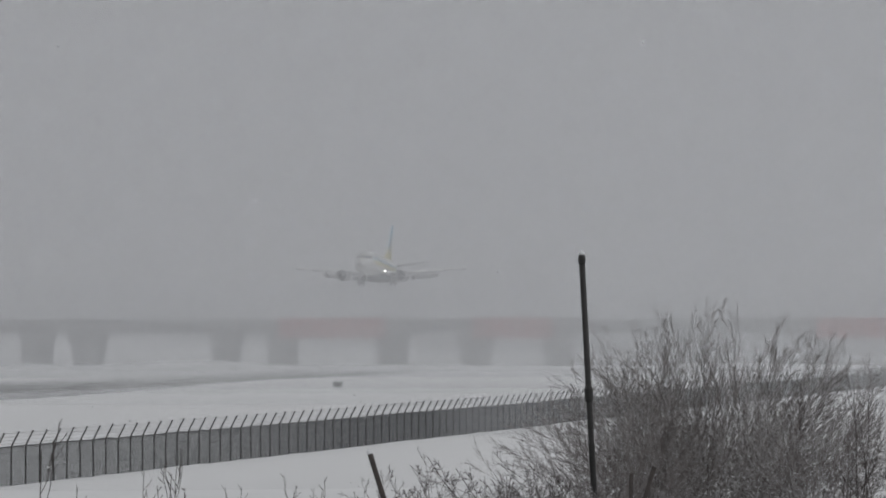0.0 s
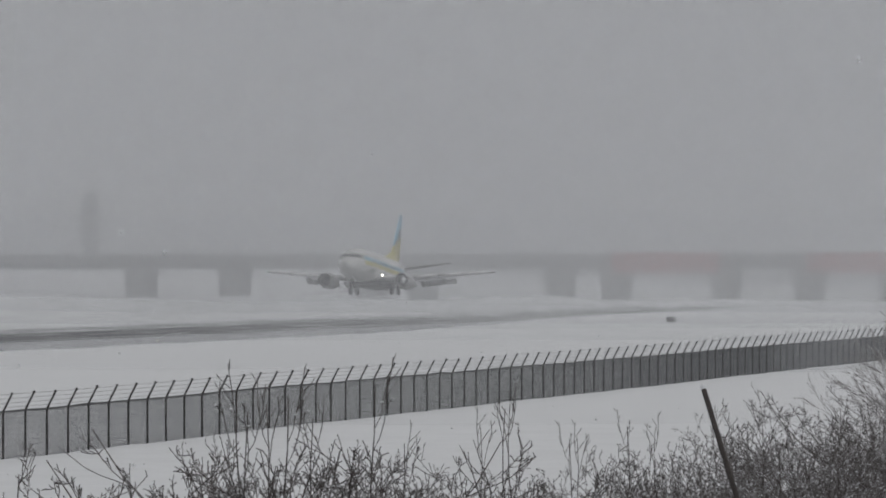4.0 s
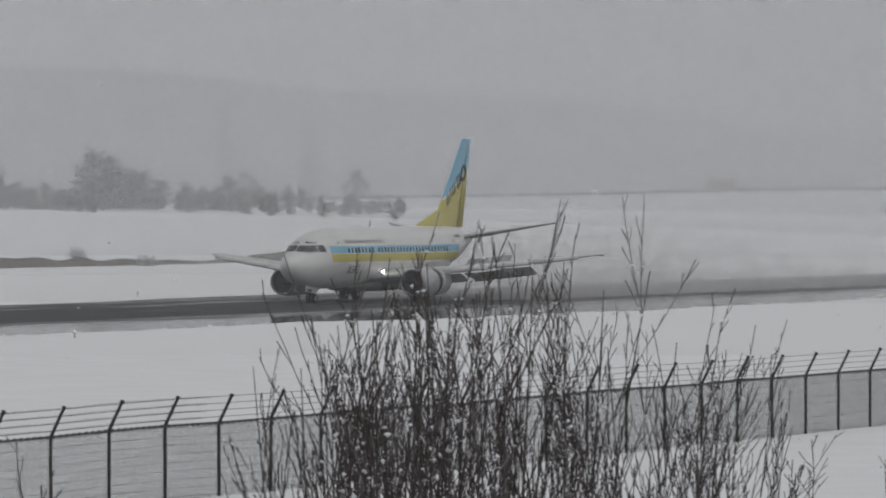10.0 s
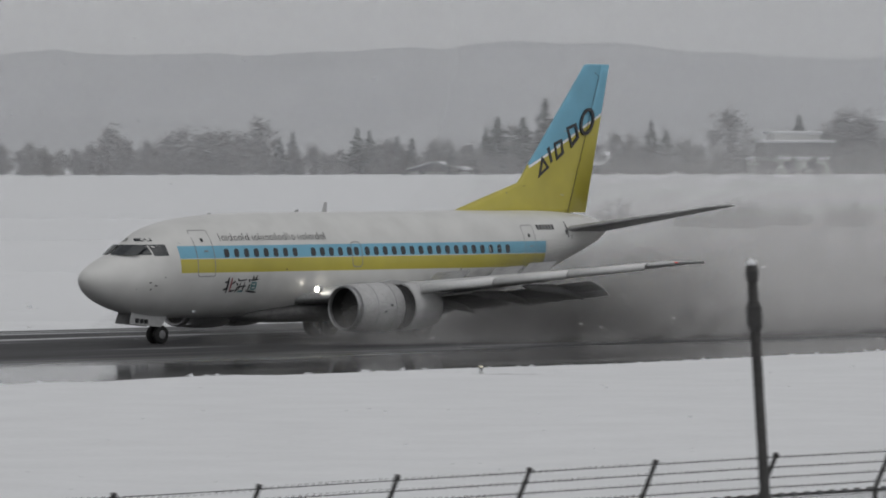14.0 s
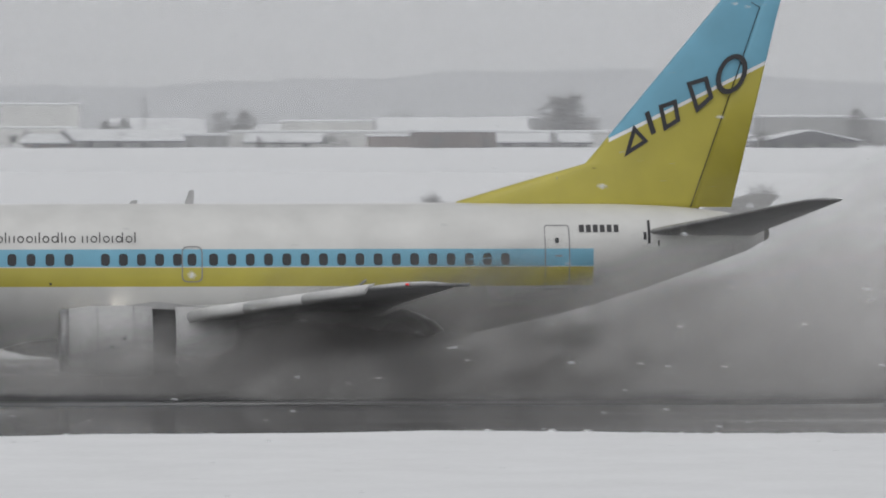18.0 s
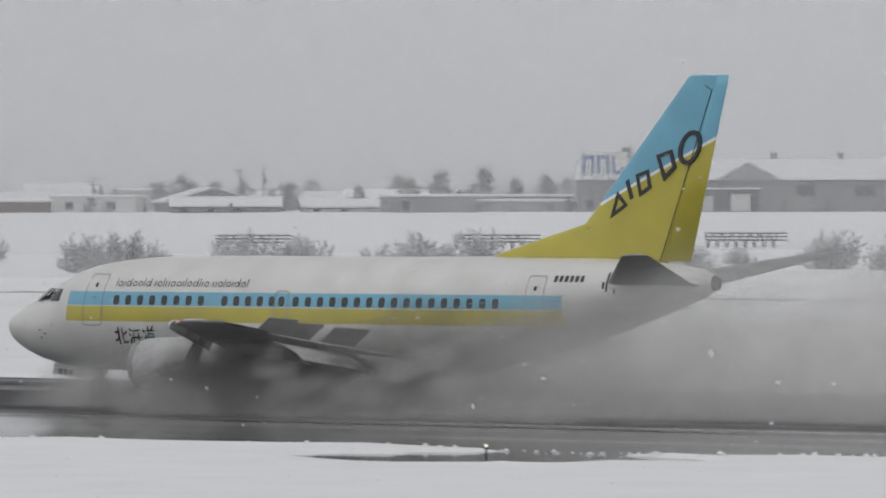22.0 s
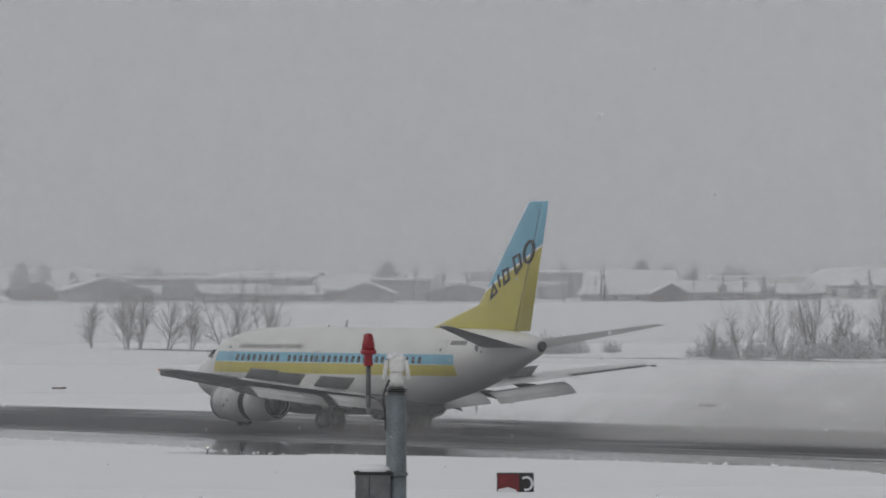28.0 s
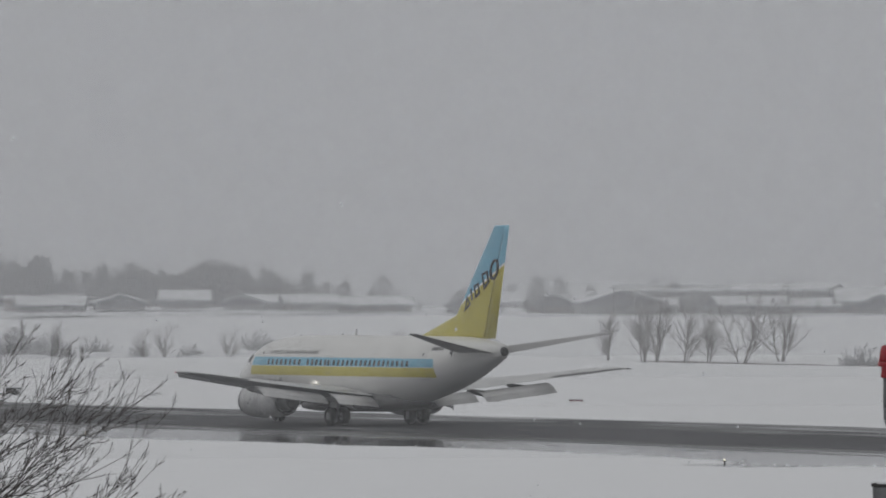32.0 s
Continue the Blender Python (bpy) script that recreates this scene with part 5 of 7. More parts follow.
building("flat", PALE_WALL, 20.69, 1000, 14.0, 9.0)
building("gable", GREY_WALL, 23.59, 900, 13.6, 9.1)
building("flat", PALE_WALL, 23.70, 1250, 16.3, 13.2)
building("gable", BROWN_WALL, 24.49, 880, 6.7, 6.9)
building("gable", BROWN_WALL, 25.21, 880, 6.3, 7.0)
building("mill", GREEN_WALL, 26.78, 930, 6.9, 13.4)
building("flat", BROWN_WALL, 27.32, 925, 5.5, 12.0)
building("flat", GREY_WALL, 27.62, 920, 5.0, 10.2)
building("gable", TAN_WALL, 29.20, 850, 18.9, 11.0)
building("flat", PALE_WALL, 30.36, 1400, 28.2, 17.0)
building("flat", RUST_WALL, 31.63, 1350, 6.5, 27.2)
building("mill", GREEN_WALL, 32.51, 930, 10.6, 23.0)
building("flat", GREY_WALL, 33.02, 920, 8.3, 14.2)
building("silo", GREEN_WALL, 33.34, 930, 5.0, 21.6)
building("flat", GREY_WALL, 34.72, 950, 34.3, 7.8)
building("flat", GREY_WALL, 36.13, 950, 10.6, 9.4)
building("gable", PALE_WALL, 46.11, 900, 8.1, 7.2)
building("gable", GREY_WALL, 47.40, 900, 10.2, 8.9)
building("tiered", PALE_WALL, 49.51, 900, 14.1, 11.9)
building("flat", GREY_WALL, 50.32, 1200, 17.0, 16.0)
building("gable", PALE_WALL, 51.10, 900, 5.6, 7.0)
building("flat", RUST_WALL, 68.65, 1092, 4.8, 10.9)
building("flat", GREY_WALL, 73.97, 1500, 3.6, 25.5)
building("flat", GREY_WALL, 63.86, 1610, 2.6, 34.0)
building("tower", GREY_WALL, 64.68, 1600, 6.0, 26.2)
building("hip", GREY_WALL, 53.17, 1250, 20.8, 19.2)
building("gable", PALE_WALL, 56.18, 950, 4.5, 8.7)
building("flat", GREY_WALL, 56.93, 1250, 13.6, 16.5)

rng = random.Random(77)
for a0, a1, n in ((-28.4, -18.5, 11), (-17.5, -5.0, 10), (0.5, 12.0, 11), (12.0, 26.2, 16), (34.0, 39.0, 4), (-39.5, -33.6, 6), (-63.5, -42, 26)):
    for k in range(n):
        low = rng.random()
        building("gable" if low < 0.8 or a0 < -50 else "flat", rng.choice((GREY_WALL, GREY_WALL, BROWN_WALL, GREY_WALL if a0 < -50 else PALE_WALL)), round(a0 + (k + rng.random()) * (a1 - a0) / n, 2), rng.randrange(848, 885), rng.uniform(6, 11) if a0 < -50 else rng.uniform(8, 16), rng.uniform(6.8, 8.2))
        if rng.random() < 0.6:
            building("gable" if rng.random() < 0.5 else "flat", rng.choice((GREY_WALL, PALE_WALL, PALE_WALL)), round(a0 + (k + rng.random()) * (a1 - a0) / n, 2), rng.randrange(960, 1150), rng.uniform(12, 26), rng.uniform(8.6, 11.0))


def utility_pole(az, top, r=860, thick=0.16):
    x, y = polar(az, r)
    base = terrain(x, y) - 0.3
    p = thing("utility_pole", "slim concrete utility pole with crossarms", "pole", pose(x, y, base, 0, 0, -az + 20), "utility poles")
    h = top - base
    part("shaft", tube(bmesh.new(), (0, 0, 0), (0, 0, h), thick, thick * 0.65, 8), CONCRETE, p)
    for k, z in enumerate((h - 0.4, h - 1.3)):
        part("crossarm", boxed(-0.9 + 0.2 * k, 0.9 - 0.2 * k, -0.06, 0.06, z - 0.06, z + 0.06), DARK_STEEL, p)
    part("transformer", lathe(bmesh.new(), [(h - 2.6, 0.2), (h - 2.5, 0.28), (h - 1.9, 0.28), (h - 1.8, 0.2)], "z", (0.3, 0, 0), 10), GREY_WALL, p, "grey transformer can")


for spot in ((-58.50, 9.7), (-57.82, 9.4), (-56.14, 10.5), (-55.71, 9.2), (-54.76, 10.5), (-54.49, 10.9), (-54.26, 10.5), (-53.34, 10.6), (-52.96, 11.0), (-51.79, 9.5), (-51.40, 10.0), (-50.38, 9.9), (-49.40, 10.5), (-48.47, 10.4), (-47.76, 10.4), (-45.83, 11.3), (-45.34, 10.3), (-43.52, 11.6), (-42.88, 9.7), (-43.56, 11.1), (-42.90, 9.7), (-44.09, 13.8), (-37.45, 10.8), (-36.03, 11.9), (-35.81, 12.3), (-22.84, 19.9), (-21.25, 19.9), (-13.94, 19.3), (2.07, 12.8), (-9.77, 12.8), (-53.32, 11.2), (-52.07, 11.1), (-51.59, 9.9), (-48.47, 10.5), (-47.76, 10.9), (-21.22, 19.0), (25.74, 10.1), (26.20, 10.7), (14.33, 12.6), (55.39, 12.7)):
    utility_pole(*spot)


def light_mast(az, el, r, head):
    x, y = polar(az, r)
    base = terrain(x, y) - 0.3
    h = EYE[2] + r * math.tan(radians(el)) - base
    p = thing("light_mast", "tall slim steel lighting mast", "mast", pose(x, y, base, 0, 0, -az))
    part("shaft", tube(bmesh.new(), (0, 0, 0), (0, 0, h), 0.5, 0.3, 10), GREY_WALL, p)
    part("lamp_head", boxed(-head, head, -0.5, 0.5, h - 2.2, h, bevel=0.1), GREY_WALL, p, "lamp cluster at the top")


light_mast(-19.79, 1.23, 950, 1.2)
light_mast(-6.35, 0.33, 930, 0.7)
light_mast(35.84, 1.42, 950, 0.9)
light_mast(71.43, 0.6, 1300, 1.3)
light_mast(73.07, 0.42, 1300, 0.8)
light_mast(59.4, 0.8, 1150, 0.5)
chimney = thing("chimney", "tall grey factory chimney", "chimney", pose(*polar(34.36, 940), 5.0))
part("stack", tube(bmesh.new(), (0, 0, 0), (0, 0, 42), 1.1, 0.7, 16), GREY_WALL, chimney, smooth=True)
part("stack_foot", tube(bmesh.new(), (0, 0, 0), (0, 0, 3.6), 1.4, 1.3, 16), CONCRETE, chimney, "wider foot")
conveyor = thing("conveyor", "sloping covered conveyor beside the mill", "conveyor", pose(*polar(27.5, 912), 5.0, 0, 0, -28))
bm = bmesh.new()
loft(bm, [[(-6.5, -1, 5.6), (-6.5, 1, 5.6), (-6.5, 1, 7.4), (-6.5, -1, 7.4)], [(6.5, -1, 0.2), (6.5, 1, 0.2), (6.5, 1, 1.8), (6.5, -1, 1.8)]])
part("gallery", bm, GREY_WALL, conveyor)
for u in (-4.5, -1, 2.5):
    part("trestle", boxed(u - 0.2, u + 0.2, -0.8, 0.8, 0, 3.2 - 0.45 * u + 0.2), DARK_STEEL, conveyor, "steel trestle")
part("spoil_heap", loft(bmesh.new(), [[(2 + r * math.cos(a) * 1.4, -3 + r * math.sin(a), z) for a in (2 * math.pi * k / 14 for k in range(14))] for r, z in ((4.5, 0), (2.2, 2.0), (0.3, 3.0))]), ROOF_SNOW, conveyor, "snowy heap below")


# ---- far trees ----
def sliver(bm, c, d, w):
    """A thin three-sided twig."""
    u = d.orthogonal().normalized() * w
    v = d.cross(u).normalized() * w
    a = [bm.verts.new(c + q) for q in (u, -0.5 * u + 0.87 * v, -0.5 * u - 0.87 * v)]
    tip = bm.verts.new(c + d)
    for k in range(3):
        bm.faces.new((a[k], a[(k + 1) % 3], tip))


def clump(bm, c, r, rng):
    vs = [bm.verts.new(c + Vector((r * rng.uniform(0.5, 1.1) * s[0], r * rng.uniform(0.5, 1.1) * s[1], r * rng.uniform(0.4, 0.9) * s[2]))) for s in ((1, 0, 0), (-1, 0, 0), (0, 1, 0), (0, -1, 0), (0, 0, 1), (0, 0, -1))]
    for a, b in ((0, 2), (2, 1), (1, 3), (3, 0)):
        bm.faces.new((vs[a], vs[b], vs[4]))
        bm.faces.new((vs[b], vs[a], vs[5]))


def frosted_tree(seed, label):
    """Leafless broad tree under frost, 8 m high, twiggy to the ground."""
    rng = random.Random(seed)
    t = thing("winter_tree", label, "tree", group="distant trees")
    bm = bmesh.new()
    tube(bm, (0, 0, -0.5), (0, 0, 4.5), 0.26, 0.1, 6)
    crown, frost = bmesh.new(), bmesh.new()
    for k in range(22):
        a, f = rng.uniform(0, 6.28), (k + 0.5) / 22
        z = 0.5 + 6.6 * f
        w = 2.5 * math.sin(math.pi * (0.16 + 0.78 * f)) * rng.uniform(0.35, 1.05)
        q = Vector((math.cos(a) * w, math.sin(a) * w, z))
        tube(bm, (0, 0, max(0.3, z - 2.0) * 0.75), q, 0.07, 0.03, 4, False)
        for _ in range(24):
            c = q + Vector((rng.gauss(0, 0.62), rng.gauss(0, 0.62), rng.gauss(0, 0.55)))
            d = Vector((rng.gauss(0, 0.35) + c.x * 0.18, rng.gauss(0, 0.35) + c.y * 0.18, rng.uniform(0.2, 0.9)))
            if rng.random() < 0.64:
                sliver(crown, c, d, rng.uniform(0.07, 0.16))
            else:
                clump(frost, c, rng.uniform(0.16, 0.42), rng)
    part("trunk", bm, FAR_BARK, t)
    tagged(part("crown", crown, FAR_BARK, t, "bare twigs"), kind="stuff")
    tagged(part("frost", frost, FROSTED, t, "snow caught in the twigs"), kind="stuff")
    return t


def conifer(seed, label, h, spread_r, column=False):
    rng = random.Random(seed)
    t = thing("conifer", label, "tree", group="conifers")
    part("trunk", tube(bmesh.new(), (0, 0, -0.5), (0, 0, h * 0.9), 0.22, 0.04, 6), FAR_BARK, t)
    crown, frost = bmesh.new(), bmesh.new()
    for k in range(300):
        z = h * (0.06 + 0.94 * (k / 300) ** 1.0)
        f = 1 - z / h
        rr = spread_r * (1.0 if column else 0.75 + 0.5 * noise.noise(Vector((k // 24, seed, 0.5)))) * ((0.55 + 0.45 * math.sin(math.pi * min(1, f * 1.1))) * min(1, f * 6) if column else (f ** 0.75)) * rng.uniform(0.5, 1.1) * (1 if column else 0.8 + 0.32 * math.sin(z * 2.1 + seed) * math.sin(z * 0.9 + 2 * seed))
        a = rng.uniform(0, 6.28)
        c = Vector((math.cos(a) * rr * 0.55, math.sin(a) * rr * 0.55, z))
        d = Vector((math.cos(a) * (rr * 0.5 + 0.15), math.sin(a) * (rr * 0.5 + 0.15), 0.5 if column else rng.uniform(-0.35, 0.1)))
        sliver(crown, c, d, 0.24 if column else 0.3)
        if rng.random() < (0.12 if column else 0.22):
            clump(frost, c + d * 0.7 + Vector((0, 0, 0.1)), 0.28, rng)
    tagged(part("foliage", crown, NEEDLES, t, "dark needles"), kind="stuff")
    tagged(part("frost", frost, FROSTED, t, "snow on the boughs"), kind="stuff")
    return t


def stand(template, az, r, scale, spin=None, sink=0.2):
    x, y = polar(az, r)
    m = pose(x, y, terrain(x, y) - sink, 0, 0, (az * 97.3) % 360 if spin is None else spin)
    c = copy_thing(template, m)
    c.scale = (scale, scale, scale)
    return c


FROSTED_TREES = [frosted_tree(s, "leafless frosted tree in a far tree line") for s in (3, 5, 8)]
FIRS = [conifer(11, "dark snow-dusted conifer behind the field", 9, 4.6), conifer(12, "dark snow-dusted conifer behind the field", 8, 4.0)]
COLUMNS = [conifer(21, "narrow dark columnar conifer", 8, 1.15, True)]
for t in FROSTED_TREES + FIRS + COLUMNS:
    t.matrix_basis = pose(*polar(-70, 900 + 20 * len(t.name)), 5.2)
rng = random.Random(17)
for a0, a1, n, k0 in ((-63.95, -63.3, 9, 0.95), (-62.95, -62.5, 6, 0.75), (-62.5, -61.8, 9, 0.68), (-61.8, -61.45, 7, 0.92), (-61.4, -60.9, 6, 0.66)):
    for k in range(n):
        stand(FROSTED_TREES[k % 3], a0 + (a1 - a0) * (k + 0.5) / n, rng.uniform(925, 965), k0 * rng.uniform(0.8, 1.08))
rng = random.Random(4)
az = 39.5
while az < 65.6:
    big = 1.0 + 0.22 * math.sin(az * 1.9) + 0.18 * math.sin(az * 4.7 + 1)
    size = float(np.interp(az, (40, 48, 52, 58, 61, 62.6, 63.6, 65, 67.5), (0.75, 0.95, 0.8, 0.75, 0.95, 0.8, 0.5, 0.36, 0.25)))
    stand(rng.choice(FROSTED_TREES) if az > 56 or rng.random() < 0.7 else FIRS[rng.randrange(2)], az, rng.uniform(880, 950), size * big * rng.uniform(0.7, 1.1))
    az += rng.uniform(0.10, 0.23)
for a, k in ((61.45, 1.5), (61.3, 1.35), (60.75, 1.35), (59.6, 1.2), (62.6, 1.2), (62.75, 1.1), (63.9, 0.7), (50.0, 1.3), (50.2, 1.2), (48.9, 1.3), (56.9, 1.25), (57.05, 1.15)):
    stand(FROSTED_TREES[int(a * 10) % 3], a, 900, k)
for a, r, k in ((-41.75, 880, 0.95), (-41.62, 885, 0.9), (-41.44, 880, 1.15), (-41.18, 885, 1.2)):
    stand(COLUMNS[0], a, r, k)
for a, r, k in ((-41.85, 868, 0.85), (-41.74, 872, 0.9), (-41.0, 870, 0.95), (-40.76, 878, 1.2), (-40.5, 872, 1.15), (-40.29, 876, 1.65), (-40.1, 880, 1.4), (-39.93, 872, 1.05), (-44.46, 870, 0.95)):
    stand(FIRS[int(a * 100) % 2], a, r, k)
for a, k in ((-40.95, 1.0), (-40.7, 1.1), (-40.5, 1.25), (-40.08, 1.1), (-41.2, 0.9)):
    stand(FROSTED_TREES[int(abs(a) * 10) % 3], a, 862, k)
for a, k in ((-38.95, 0.95), (-38.8, 0.8), (-38.65, 0.85), (-36.8, 0.6), (-36.5, 0.65), (-36.3, 0.6), (-36.0, 0.62), (-35.6, 0.6), (-34.1, 0.85), (-33.7, 0.9), (-33.4, 0.7), (-33.1, 0.75), (-34.4, 0.7),
             (-16.6, 0.8), (-16.3, 0.85), (-16.0, 0.75), (-15.6, 0.7), (-17.0, 0.7), (-12.0, 0.6), (-14.1, 0.55), (25.3, 0.9), (25.4, 0.6), (15.6, 0.7), (20.0, 0.7), (12.8, 0.8), (6.05, 1.05), (6.2, 1.1), (1.7, 0.55), (1.9, 0.6)):
    stand(FROSTED_TREES[int(abs(a) * 10) % 3], a, 905, k)
for a, k in ((-63.9, 1.15), (-63.75, 1.1), (-62.75, 0.9), (-62.5, 0.95), (-62.35, 0.85), (-63.6, 1.0), (-63.35, 1.1), (-63.1, 0.8), (-62.2, 0.8), (-61.9, 0.85), (-61.6, 0.95), (-61.4, 0.9), (-61.15, 0.85), (-60.9, 0.9), (-60.6, 1.15), (-60.4, 1.2), (-60.15, 0.9), (-59.9, 0.8), (-59.3, 0.6), (-58.6, 0.6), (-53.6, 0.6), (-53.3, 0.7), (-50.5, 0.5)):
    stand(FROSTED_TREES[int(abs(a) * 10) % 3], a, 960, k * (1.0 if a < -61.1 else 0.5 if a < -59.5 else 0.8))
# hedges and thickets along the edge of the settlement, one joined growth
def hedgerow(name, label, spots):
    verts, faces, kinds, base = [], [], [], 0
    for tree, az, r, k in spots:
        x, y = polar(az, r)
        m = pose(x, y, terrain(x, y) - 0.2, 0, 0, (az * 131) % 360) @ Matrix.Scale(k, 4)
        for o in tree.children:
            me = o.data
            co = np.empty(len(me.vertices) * 3)
            me.vertices.foreach_get("co", co)
            co = co.reshape(-1, 3) @ np.array(m.to_3x3()).T + np.array(m.translation)
            verts += co.tolist()
            faces += [[base + i for i in q.vertices] for q in me.polygons]
            kinds += [1 if o.name.startswith("frost") else 0] * len(me.polygons)
            base += len(co)
    me = bpy.data.meshes.new(name)
    me.from_pydata(verts, [], faces)
    me.materials.append(FAR_BARK)
    me.materials.append(FROSTED)
    me.polygons.foreach_set("material_index", kinds)
    tagged(new(name, me), label, "hedge", kind="stuff")


rng = random.Random(17)
low, back = [], []
az = -64.0
while az < 65.6:
    thick = 0.75 if az < 38 else 1.0
    if rng.random() < thick:
        low.append((rng.choice(FROSTED_TREES), az, rng.uniform(842, 900), rng.uniform(0.12, 0.34) * (1.0 if az < 38 else 1.4)))
    if rng.random() < 0.3:
        back.append((rng.choice(FROSTED_TREES), az + 0.1, rng.uniform(980, 1180), rng.uniform(0.45, 0.9)))
    az += rng.uniform(0.08, 0.3)
az = 39.5
while az < 65.4:
    low.append((rng.choice(FROSTED_TREES), az, rng.uniform(872, 960), rng.uniform(0.34, 0.70) * (1.0 if az < 63 else 0.6)))
    az += rng.uniform(0.09, 0.2)
hedgerow("hedgerow", "frosted hedge along the settlement's edge", low)
hedgerow("far_thicket", "hazy thickets among the far houses", back)
for t in FROSTED_TREES + FIRS + COLUMNS:
    for o in list(t.children_recursive) + [t]:
        bpy.data.objects.remove(o)


# ---- the airfield's fence ----
PITCH = 2.88


def fence_y(x):
    return 61.5 + 0.008 * (x - 60)


def build_fence():
    fence = thing("perimeter_fence", "dark steel mesh fence topped with barbed wire", "fence")
    bm = bmesh.new()
    tube(bm, (0, 0, -0.4), (0, 0, 1.78), 0.042, 0.042, 6)
    tube(bm, (0, 0, 1.76), (0, -0.33, 2.40), 0.04, 0.036, 6)
    tube(bm, (0, -0.33, 2.40), (0, -0.35, 2.46), 0.05, 0.05, 6)
    post = mesh_of(bm, "post", DARK_STEEL)
    bm = bmesh.new()
    for k in range(46):
        x = (k + 0.5) * PITCH / 46
        tube(bm, (x, 0.03, 0.0), (x, 0.03, 1.76), 0.0065, n=3, cap=False)
    for k in range(9):
        z = 0.1 + k * 0.2
        tube(bm, (0, 0.035, z), (PITCH, 0.035, z), 0.006, n=3, cap=False)
    for k in range(9):
        x = 0.16 + k * 0.32
        tube(bm, (x, 0.0, 1.76), (x + 0.10, 0.0, 1.76), 0.043, n=6)
    mesh = mesh_of(bm, "mesh_panel", STEEL)
    x = 25.24
    while x < 900:
        y = fence_y(x)
        z = terrain(x, y)
        shared("post", post, fence, pose(x, y, z, 0, 0, 0))
        shared("mesh_panel", mesh, fence, pose(x, y, z, 0, math.degrees(-math.atan2(terrain(x + PITCH, y) - z, PITCH)), 0.8))
        x += PITCH
    def strand(name, y, z, r, lb):
        bm = bmesh.new()
        ring = [(math.cos(q) * r, math.sin(q) * r) for q in (0.8, 2.4, 3.9, 5.5)]
        loft(bm, [[(q, fence_y(q) + y + u, terrain(q, fence_y(q)) + z + v) for u, v in ring] for q in np.arange(25.24, 900, PITCH * 2)])
        part(name, bm, DARK_STEEL, fence, lb)
    strand("top_rail", 0.0, 1.76, 0.03, "steel top rail")
    for k in range(4):
        strand("barbed_wire", -0.07 - 0.085 * k, 1.90 + 0.165 * k, 0.008, "strand of barbed wire")
    # barbs on the nearest stretch
    bm = bmesh.new()
    for k in range(4):
        for x in np.arange(30 + 0.04 * k, 125, 0.14):
            y, z = fence_y(x) - 0.07 - 0.085 * k, terrain(x, 61.5) + 1.90 + 0.165 * k
            tube(bm, (x - 0.02, y, z - 0.028), (x + 0.02, y, z + 0.028), 0.009, n=3, cap=False)
    tagged(part("barbing", bm, DARK_STEEL, fence, "barbs on the wires"), kind="stuff")


build_fence()


# ---- signs, lights, markers and masts on the airfield ----
SIGN_RED = material("sign_red", (0.19, 0.025, 0.03), 0.5, vary=0.25, grain=2, fine=12)
SIGN_BLACK = material("sign_black", (0.03, 0.03, 0.03), 0.5, vary=0.2, grain=2, fine=12)
BRIGHT_RED = material("red_lens", (0.27, 0.015, 0.025), 0.25, vary=0.2, grain=6, fine=30)
MARK_BLUE = material("marker_blue", (0.02, 0.035, 0.15), 0.5, vary=0.2, grain=3, fine=20)
ORANGE = material("sock_orange", (0.50, 0.15, 0.10), 0.7, vary=0.15, grain=2, fine=15)
SOCK_WHITE = material("sock_white", (0.75, 0.73, 0.72), 0.7, vary=0.1, grain=2, fine=15)
MAST_BLUE = material("mast_grey_blue", (0.17, 0.20, 0.22), 0.5, 0.2, vary=0.25, grain=3, fine=30)
PLATE_WHITE = material("white_plate", (0.72, 0.72, 0.70), 0.5, vary=0.15, grain=4, fine=30)


def taxi_sign(x, y, yaw, w, h, face, split, label, snow=0.3):
    z = terrain(x, y) - 0.2
    s = thing("runway_sign", label, "sign", pose(x, y, z, 0, 0, yaw), "runway signs")
    for u in (-0.38, 0.38):
        part("leg", boxed(u * w - 0.04, u * w + 0.04, -0.04, 0.04, -0.3, 0.2), DARK_STEEL, s)
    part("box", boxed(-w / 2, w / 2, -0.1, 0.1, 0.12, 0.12 + h, bevel=0.02), SIGN_BLACK, s)
    if face is not None:
        part("panel", boxed(-w / 2 + 0.04, w / 2 * (0.2 if split else 0.96), -0.115, -0.1, 0.17, 0.07 + h), face, s, "coloured sign face")
    if split:
        bm = bmesh.new()
        pts = [(w * 0.3 + 0.16 * w * math.cos(a), 0.12 + h * 0.5 + h * 0.3 * math.sin(a)) for a in (radians(q) for q in range(-110, 131, 30))]
        for p, q in zip(pts, pts[1:]):
            tube(bm, (p[0], -0.12, p[1]), (q[0], -0.12, q[1]), 0.045, n=5)
        part("snow_streak", bm, ROOF_SNOW, s, "snow blown against the face")
    if snow:
        bm = bmesh.new()
        prof = [(-w * 0.5, 0.12), (-w * 0.46, 0.2 + snow * h * 0.4), (-w * 0.2, 0.2 + snow * h * 0.75), (w * 0.02, 0.16 + snow * h * 0.5), (w * 0.08, 0.12)]
        loft(bm, [[(u, v, z2) for u, z2 in prof] for v in (-0.2, -0.11)])
        part("snow_drift", bm, ROOF_SNOW, s, "snow stuck to the panel")
        part("snow_cap", boxed(-w / 2, w / 2, -0.09, 0.09, 0.12 + h, 0.16 + h, bevel=0.015), ROOF_SNOW, s, "snow on the top edge")


